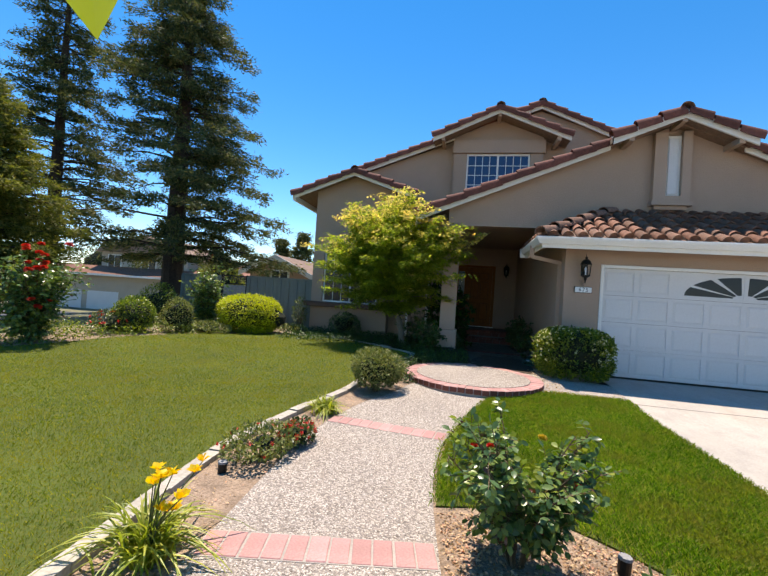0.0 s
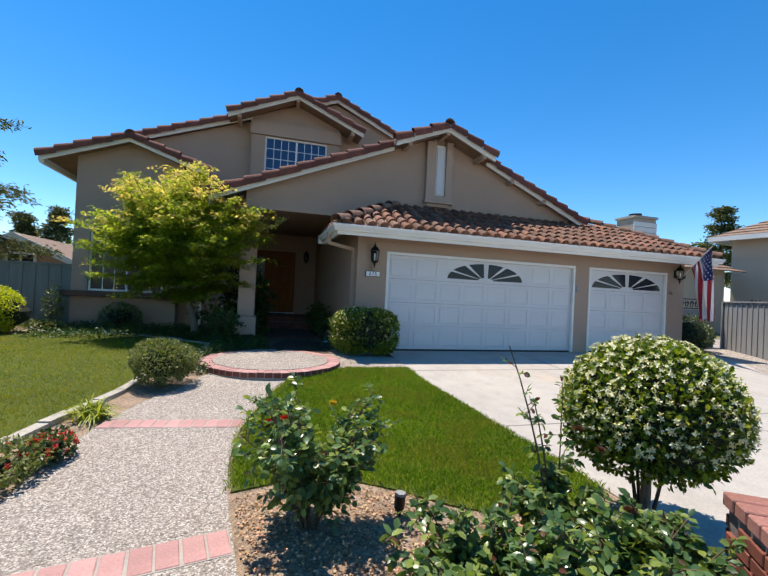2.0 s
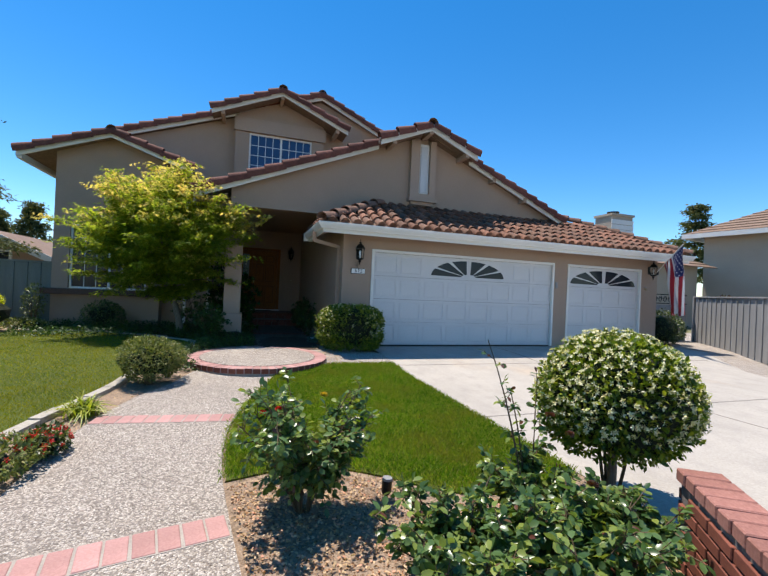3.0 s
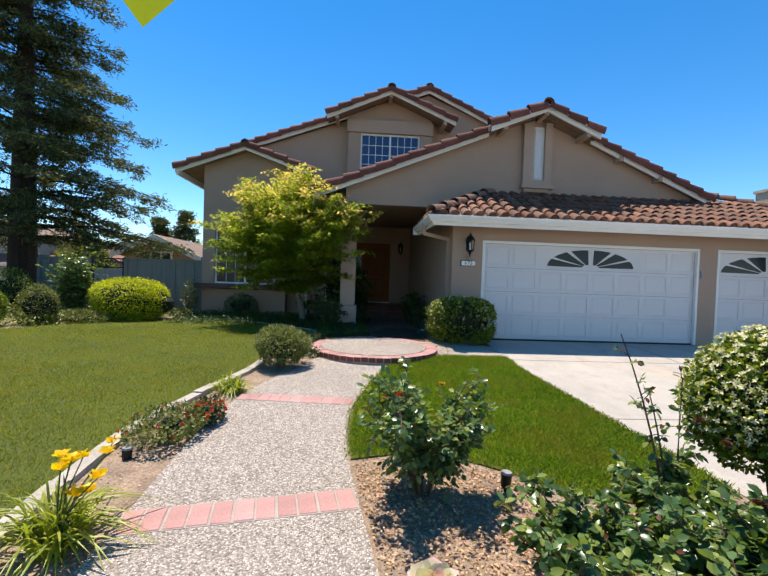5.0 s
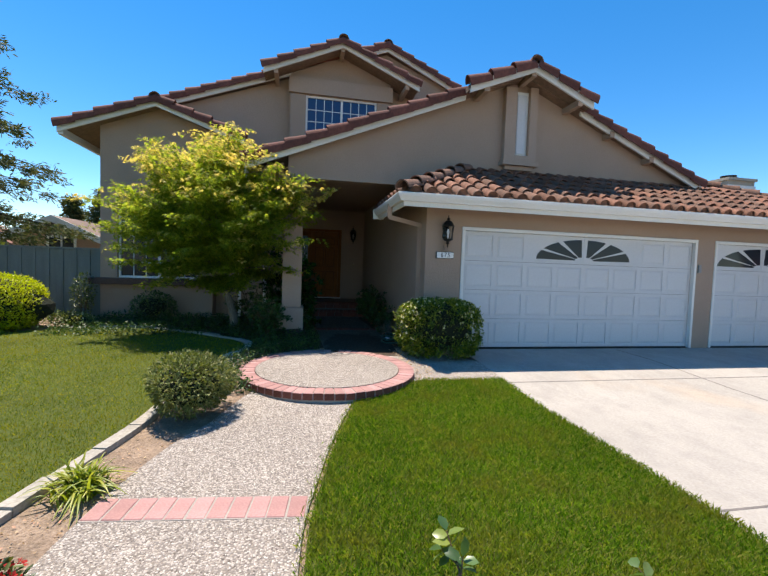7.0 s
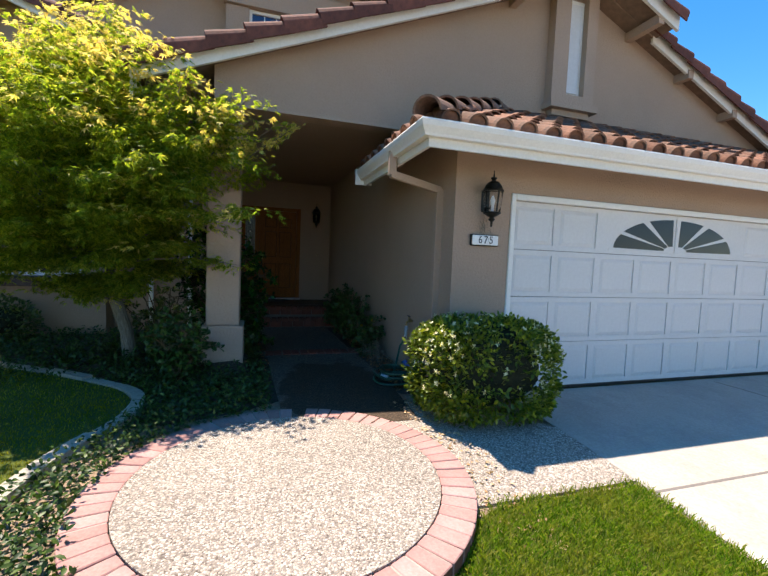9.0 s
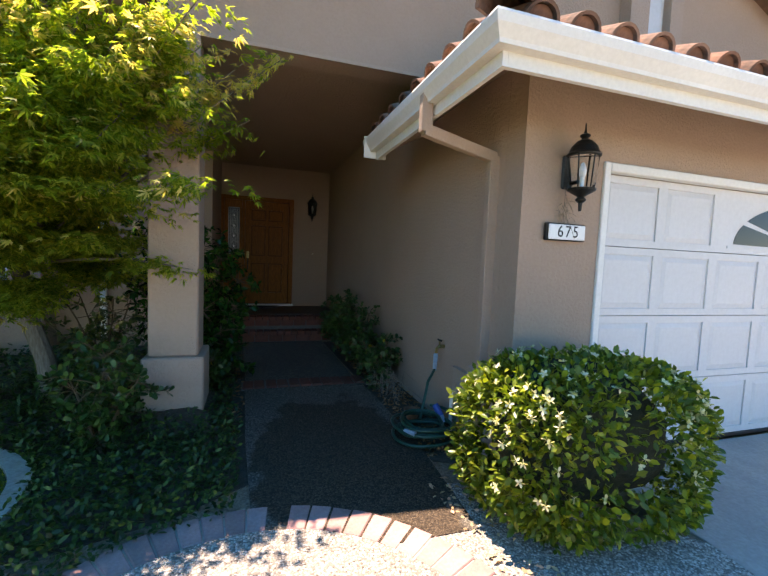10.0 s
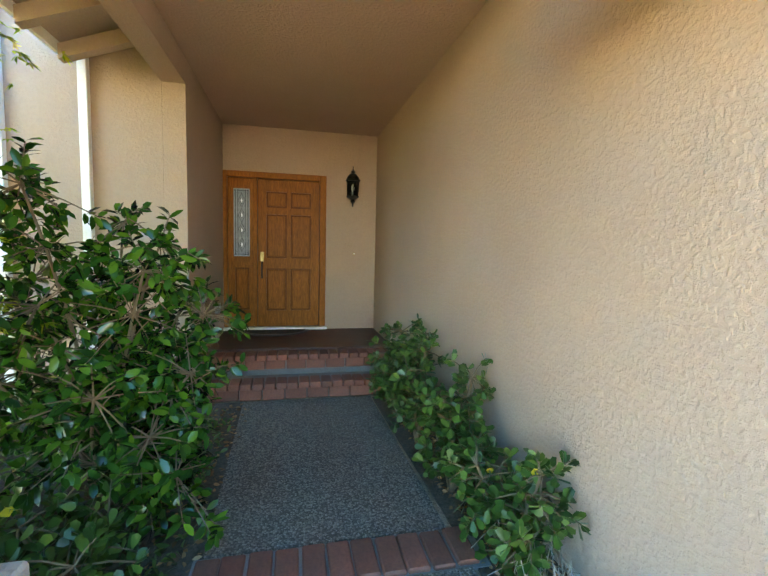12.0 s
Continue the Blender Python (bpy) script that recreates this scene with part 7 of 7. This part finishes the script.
# ---- conifers ----
def conifer(label, at, height, half, seed, material, bare=0.08, whorls=34, per=9, needle=0.20, sprays=26, droop=0.28, top_full=0.55, lean=(0, 0), trunk_r=0.42, wide=0.05, bare_side=None):
    """A tall tree: tapered trunk, tiers of drooping limbs, each carrying flat sprays with gaps between."""
    rng = np.random.default_rng(seed)
    t = thing("conifer_tree", label, "tree", at, "tall conifers")
    tr = [(lean[0] * u * u, lean[1] * u * u, height * u - 0.4) for u in np.linspace(0, 1, 9)]
    part("trunk", bm_tube(tr, [trunk_r * (1 - u) ** 0.8 + 0.02 for u in np.linspace(0, 1, 9)], 10), M["bark"], t)
    bm, P, D = bmesh.new(), [], []
    for w in range(whorls):
        u = bare + (1 - bare) * (w + rng.uniform(-0.3, 0.3)) / whorls
        u = min(max(u, bare), 0.985)
        z = height * u
        for k in range(per):
            a = rng.uniform(0, 2 * np.pi)
            if bare_side and 0.2 < u < 0.5 and math.cos(a - bare_side) > 0.35 and rng.random() < 0.72:
                continue
            shape = (1 - u) ** 0.75 * (0.82 if u < 0.18 else 1.0) + 0.03
            l = half * shape * rng.choice([0.5, 0.75, 1.0, 1.2]) * rng.uniform(0.85, 1.1)
            d = np.array([math.cos(a), math.sin(a), 0])
            base = np.array([lean[0] * u * u, lean[1] * u * u, z])
            def at_(v):
                return base + d * l * v + np.array([0, 0, l * (0.22 * v - droop * v * v * 1.6 + 0.12 * v ** 4)])
            tube(bm, [tuple(at_(v)) for v in (0, 0.4, 0.75, 1.0)], [0.05 * (1 - u) + 0.015, 0.03, 0.018, 0.006], 4, False)
            side = np.array([-d[1], d[0], 0])
            n = max(3, int(sprays * (0.35 + l / half)))
            v = rng.uniform(0.25, 1.03, n) ** 0.7
            ctr = np.array([at_(x) for x in v])
            ofs = rng.normal(0, 1, n)[:, None] * side * (0.15 * l * (1.15 - v)[:, None] + 0.08)
            q = ctr + ofs + rng.normal(0, 0.05, (n, 3)) - np.array([0, 0, 0.05])
            m = 34 if needle < 0.3 else 16
            Q = np.repeat(q, m, 0) + rng.normal(0, 1, (n * m, 3)) * np.array([0.16, 0.16, 0.07]) * (max(needle, 0.2) / 0.22)
            sg = np.repeat(np.sign(ofs @ side), m)[:, None]
            P.append(Q)
            D.append(d * 0.9 + sg * side * 0.6 + rng.normal(0, 0.6, (n * m, 3)) - np.array([0, 0, 0.25]))
    part("branchwork", bm, M["bark"], t)["kind"] = "stuff"
    P, D = np.concatenate(P), np.concatenate(D)
    L = needle * rng.uniform(0.6, 1.3, len(P))
    V, F = quad_leaf_arrays(P, D, L, wide * rng.uniform(0.7, 1.3, len(P)), rng)
    o = mesh_np("crown", V, F, material, t)
    o["kind"] = "stuff"
    return t


conifer("tall dark redwood with tiers of drooping branches", (-11.9, 15.2, -0.3), 16.6, 4.9, 301, M["redwood"], 0.165, 41, 10, 0.17, 13, trunk_r=0.46, wide=0.042, bare_side=3.8)
conifer("tall thinner redwood farther back", (-18.6, 15.4, -1.0), 18.0, 4.6, 302, M["redwood"], 0.26, 32, 8, 0.18, 9, trunk_r=0.34, wide=0.046)
conifer("broad olive green conifer at the lawn corner", (-13.2, 8.6, -0.2), 7.2, 2.8, 303, M["conifer"], 0.12, 26, 11, 0.15, 15, 0.18, trunk_r=0.26, wide=0.034)
conifer("distant dark conifer behind the fence", (-22.6, 55.0, -1.0), 10.6, 2.6, 304, M["redwood"], 0.12, 24, 7, 0.42, 5, trunk_r=0.3, wide=0.14)
conifer("distant dark conifer beside another", (-26.0, 55.5, -1.0), 9.6, 2.2, 305, M["redwood"], 0.12, 24, 7, 0.42, 5, trunk_r=0.3, wide=0.14)
conifer("distant tree top behind the neighbouring roof", (66.0, 45.0, 0.0), 17.5, 5.0, 306, M["redwood"], 0.3, 14, 8, 0.6, 6, trunk_r=0.3, wide=0.2)

for i, (x, y, h, w) in enumerate([(-8.5, 40, 5.5, 4), (-23, 36, 4.2, 3.4), (-62, 25, 7, 6), (-47, 60, 8, 6), (-60, 60, 9, 7), (-20, 70, 7, 7), (-38, 70, 9, 7), (-75, 45, 9, 8), (-50, -5, 6, 6)]):
    shrub("far_tree", "distant rounded green tree crown", "tree", (x, y, -0.06 - 2.6 * ease(-11, -38, x)), (w * 0.6, w * 0.6, h * 0.42), 2200, (0.42, 0.5), M["conifer" if i % 2 else "redwood"], 400 + i, None, 0.85, "far trees", lift=h * 0.6, stems=5, big=False)


# ---- fences ----
def fence(name, label, x0, y0, x1, y1, h, material, batten=0.30, base=0.05, cap=True):
    """Boards side by side with battens over the joints and a cap."""
    L = math.hypot(x1 - x0, y1 - y0)
    t = struct(thing(name, label, "fence"), label, "fence")
    t.matrix_world = pose(x0, y0, base, 0, 0, math.degrees(math.atan2(y1 - y0, x1 - x0)))
    n = max(1, round(L / batten))
    for i in range(n):
        a, b = L * i / n, L * (i + 1) / n
        part("board", bm_box(a + 0.002, 0, 0, b - 0.002, 0.02, h), material, t)
        part("batten", bm_box(a - 0.022, -0.022, 0.0, a + 0.022, -0.001, h - 0.002), material, t)
    if cap:
        part("cap_rail", bm_box(-0.03, -0.045, h + 0.001, L + 0.03, 0.05, h + 0.04), material, t)
        part("post", bm_box(L - 0.05, -0.05, 0, L + 0.05, -0.023, h), material, t)
        part("post", bm_box(-0.06, -0.05, 0, 0.04, -0.023, h), material, t)
    return t


FN = 12.25
fence("fence", "grey-green painted board fence beside the house", -6.62, FN, -4.36, FN, 1.62, M["fence"], 0.27, 0.06)
fence("fence", "grey-green painted board fence beyond the gate", -9.1, FN, -7.68, FN, 1.60, M["fence"], 0.27, 0.04)
gate = struct(thing("gate", "grey garden gate with a black scrolled iron top", "gate"), "grey garden gate with a black scrolled iron top", "gate")
for i in range(5):
    part("board", bm_box(-7.55 + i * 0.172, FN, 0.1, -7.382 + i * 0.172, FN + 0.03, 1.38), M["fence_grey"], gate)
for x in (-7.60, -6.69):
    part("post", bm_box(x - 0.04, FN - 0.03, 0.0, x + 0.04, FN + 0.05, 1.72), M["black_iron"], gate)
for z in (1.40, 1.66):
    part("rail", bm_box(-7.56, FN, z, -6.73, FN + 0.03, z + 0.04), M["black_iron"], gate)
for i in range(6):
    c = -7.49 + i * 0.14
    part("scroll", bm_tube([(c + 0.055 * math.cos(a) * (1 - a / 16), FN + 0.015, 1.55 + 0.09 * math.sin(a) * (1 - a / 16)) for a in [k * 0.55 for k in range(18)]], 0.011, sides=5), M["black_iron"], gate)
part("post_board", bm_box(-7.76, FN - 0.02, 0.0, -7.645, FN + 0.06, 1.66), M["brown_trim"], gate)
# right side
fence("fence", "weathered grey board fence by the driveway", 14.6, 9.2, 12.1, 5.75, 1.55, M["fence_grey"], 0.30, 0.03)
fence("fence", "weathered grey board fence running to the neighbour", 12.05, 5.7, 19.5, 5.2, 1.52, M["fence_grey"], 0.30, 0.03)
sg = struct(thing("gate", "narrow side gate with a black scrolled iron top", "gate"), "narrow side gate with a black scrolled iron top", "gate")
for i in range(5):
    part("board", bm_box(11.5 + i * 0.6, 9.4, 0.05, 11.5 + i * 0.6 + 0.58, 9.43, 1.3), M["fence_grey"], sg)
for z in (1.33, 1.62):
    part("rail", bm_box(11.5, 9.4, z, 14.5, 9.43, z + 0.03), M["black_iron"], sg)
for i in range(14):
    c = 11.62 + i * 0.21
    part("scroll", bm_tube([(c + 0.08 * math.cos(a) * (1 - a / 16), 9.415, 1.48 + 0.11 * math.sin(a) * (1 - a / 16)) for a in [k * 0.6 for k in range(16)]], 0.012, sides=5), M["black_iron"], sg)
shrub("red_creeper", "reddish leaves topping the side fence", "creeper", (17.2, 9.9, 0.0), (1.3, 0.5, 0.9), 900, (0.14, 0.5), M["rose_young"], 430, None, 0.8)


# ---- neighbouring houses ----
def simple_window(parent, x0, x1, z0, z1, y, split=True):
    w = part("window", bm_box(x0, y - 0.05, z0, x1, y - 0.002, z1), M["glass_dark"], parent, "dark window")
    bm = bmesh.new()
    e = 0.09
    for b in ((x0 - e, y - 0.09, z0 - e, x0, y - 0.003, z1 + e), (x1, y - 0.09, z0 - e, x1 + e, y - 0.003, z1 + e), (x0, y - 0.09, z1, x1, y - 0.003, z1 + e), (x0, y - 0.09, z0 - e, x1, y - 0.003, z0)):
        box(bm, *b)
    part("frame", bm, M["white"], w)
    if split:
        part("mullion", bm_box((x0 + x1) / 2 - 0.03, y - 0.085, z0, (x0 + x1) / 2 + 0.03, y - 0.051, z1), M["white"], w)
    return w


def tile_rows(parent, quad, n, material, name="course"):
    """Roof courses: overlapping strips from eave to ridge between the edges of a plane (eave left, eave right, ridge right, ridge left)."""
    a, b, c, d = [Vector(p) for p in quad]
    nrm = (b - a).cross(d - a).normalized()
    if nrm.z < 0:
        nrm = -nrm
    for i in range(n):
        u0, u1 = i / n, (i + 1.12) / n
        lo0, lo1, hi0, hi1 = a.lerp(d, u0), b.lerp(c, u0), a.lerp(d, min(u1, 1)), b.lerp(c, min(u1, 1))
        bm = bmesh.new()
        vs = [bm.verts.new(p) for p in (lo0 + nrm * 0.07, lo1 + nrm * 0.07, hi1 + nrm * 0.02, hi0 + nrm * 0.02, lo0, lo1, hi1, hi0)]
        for f in ((0, 1, 2, 3), (0, 4, 5, 1), (1, 5, 6, 2), (3, 7, 4, 0), (4, 7, 6, 5), (2, 6, 7, 3)):
            bm.faces.new([vs[k] for k in f])
        part(name, bm, material, parent)


# small pink house over the fence
h1 = thing("neighbour_house", "small pinkish house with a white-edged gable behind the fence", "house", (0, 0, 0), "neighbouring houses")
part("wall", bm_prism([(-12.3, -0.5), (-8.4, -0.5), (-8.4, 2.0), (-10.5, 3.0), (-12.3, 2.1)], "y", 22.4, 28), M["far_wall"], h1)
r1 = part("roof", bm_prism([(-12.75, 2.25), (-10.5, 3.28), (-8.1, 2.18), (-8.1, 2.06), (-10.5, 3.16), (-12.75, 2.13)], "y", 21.9, 28.3), M["far_roof"], h1)
part("barge_board", bm_prism([(-12.75, 2.25), (-10.5, 3.28), (-8.1, 2.18), (-8.1, 1.88), (-10.5, 2.97), (-12.75, 1.95)], "y", 21.84, 21.898), M["white"], h1, "white barge board")
simple_window(h1, -10.85, -9.85, 1.75, 2.32, 22.4)
# far house across the road
h2 = thing("neighbour_house", "two storey pale house with clay roof across the road", "house", (0, 0, 0), "neighbouring houses")
part("wall", bm_box(-49, 40, -2.8, -29, 50, 1.9), M["far_beige"], h2)
part("upper_wall", bm_box(-42, 41, 1.9, -30.5, 50, 4.2), M["far_beige"], h2)
part("roof", bm_prism([(-42.8, 4.2), (-36.2, 6.3), (-29.7, 4.2)], "y", 40.4, 51), M["far_roof"], h2)
part("lower_roof", bm_prism([(39.0, 1.5), (41.0, 2.5), (41.0, 1.6)], "x", -49.5, -28.5), M["tile"], h2)
part("fascia", bm_box(-49.5, 38.95, 1.3, -28.5, 39.05, 1.52), M["white"], h2)
for x in (-47.6, -42.6):
    part("garage_door", bm_box(x, 39.95, -2.6, x + 4.2, 39.999, -0.5), M["white_door"], h2)
simple_window(h2, -41.0, -39.3, 2.4, 3.8, 41)
simple_window(h2, -36.4, -34.6, 2.4, 3.8, 41)
h3 = thing("neighbour_house", "low pale house with a clay gable farther along", "house", (0, 0, 0), "neighbouring houses")
part("wall", bm_prism([(-31.5, -2.8), (-24, -2.8), (-24, 1.9), (-27.5, 3.4), (-31.5, 1.9)], "y", 43, 52), M["far_beige"], h3)
part("roof", bm_prism([(-32.2, 1.9), (-27.6, 3.9), (-23.2, 1.9), (-23.2, 1.7), (-27.6, 3.7), (-32.2, 1.7)], "y", 42.4, 52), M["tile"], h3)
simple_window(h3, -29.6, -27.8, -1.2, 0.6, 43)
# right neighbour
h4 = thing("neighbour_house", "beige two storey house with a low tiled roof next door", "house", (0, 0, 0), "neighbouring houses")
part("wall", bm_box(27.4, 19, -0.1, 46, 30, 5.75), M["far_beige"], h4)
tile_rows(h4, ((26.6, 18.3, 5.7), (47, 18.3, 5.7), (43, 23.5, 8.3), (31.5, 23.5, 8.3)), 12, M["far_roof"])
tile_rows(h4, ((26.6, 30, 5.7), (26.6, 18.3, 5.7), (31.5, 23.5, 8.3), (31.5, 26, 8.3)), 12, M["far_roof"])
part("gutter", bm_box(26.5, 18.2, 5.45, 47, 18.32, 5.72), M["white"], h4)
part("gutter", bm_box(26.5, 18.32, 5.45, 26.62, 30, 5.72), M["white"], h4)
w4 = simple_window(h4, 31.3, 33.4, 3.55, 5.1, 19)
for i in range(1, 3):
    part("glazing_bar", bm_box(32.36 + i * 0.33, 18.9, 3.55, 32.39 + i * 0.33, 18.945, 5.1), M["white"], w4)
for i in range(1, 3):
    part("glazing_bar", bm_box(32.4, 18.9, 3.55 + i * 0.52, 33.39, 18.945, 3.58 + i * 0.52), M["white"], w4)
part("porch_wall", bm_box(33.0, 16.5, -0.1, 46, 18.99, 2.0), M["far_beige"], h4)
tile_rows(h4, ((31.8, 15.8, 1.9), (47, 15.8, 1.9), (47, 18.95, 3.5), (34.5, 18.95, 3.5)), 8, M["far_roof"])
# its long side faces the garden
h4.matrix_world = pose(26.6, 18.3, 0, 0, 0, -81) @ Matrix.Translation((-26.6, -18.3, 0))
h5 = thing("neighbour_house", "brown tiled roof with a pale chimney behind the garage", "house", (0, 0, 0), "neighbouring houses")
part("wall", bm_box(16.5, 17, -0.1, 26, 26, 3.6), M["far_beige"], h5)
tile_rows(h5, ((16, 16.4, 3.5), (26.8, 16.4, 3.5), (24.5, 20.5, 5.4), (19, 20.5, 5.4)), 9, M["far_roof"])
ch = part("chimney", bm_box(18.7, 16.5, 3.0, 20.15, 17.6, 5.90), M["far_beige"], h5, "boarded chimney stack")
for i in range(9):
    part("board", bm_box(18.67, 16.46, 3.3 + i * 0.27, 20.18, 16.499, 3.54 + i * 0.27), M["white"], ch)
part("chimney_cap", bm_box(18.64, 16.42, 5.901, 20.21, 17.68, 6.02), M["far_beige"], ch)
part("flue", bm_tube([(19.3, 17, 6.02), (19.3, 17, 6.2)], [0.28, 0.32], 12), M["black_iron"], ch)

# road across the front and side
struct(part("road", bm_box(-60, 27, -2.75, -20, 34, -2.5), M["asphalt"]), "grey residential road beyond the garden", "road")
struct(sheet("pavement", [(-30, -3.2), (30, -3.2), (30, -4.8), (-30, -4.8)], -0.015, M["concrete"], 0.05), "concrete pavement behind the garden", "pavement")
struct(part("road", bm_box(-60, -14, -0.1, 60, -4.85, -0.03), M["asphalt"]), "asphalt street before the house", "road")

# ---- leaf hanging by the camera's start ----
tw = thing("overhanging_twig", "bright green leaf hanging from a thin twig", "twig", (0.132, -0.10, 1.688))
part("stem", bm_tube([(0.018, -0.02, 0.047), (-0.02, -0.05, 0.12), (-0.10, -0.12, 0.34), (-0.40, -0.35, 0.75)], [0.0015, 0.002, 0.003, 0.005], 5), M["stem_green"], tw)
bm = bmesh.new()
pts = [(0.018, -0.02, 0.045), (0.060, -0.006, -0.006), (-0.016, 0.036, -0.034), (-0.050, 0.012, 0.012), (0.004, 0.006, 0.002)]
vs = [bm.verts.new(p) for p in pts]
for f in ((0, 4, 1), (1, 4, 2), (2, 4, 3), (3, 4, 0)):
    bm.faces.new([vs[k] for k in f])
part("leaf", bm, M["strap"], tw)
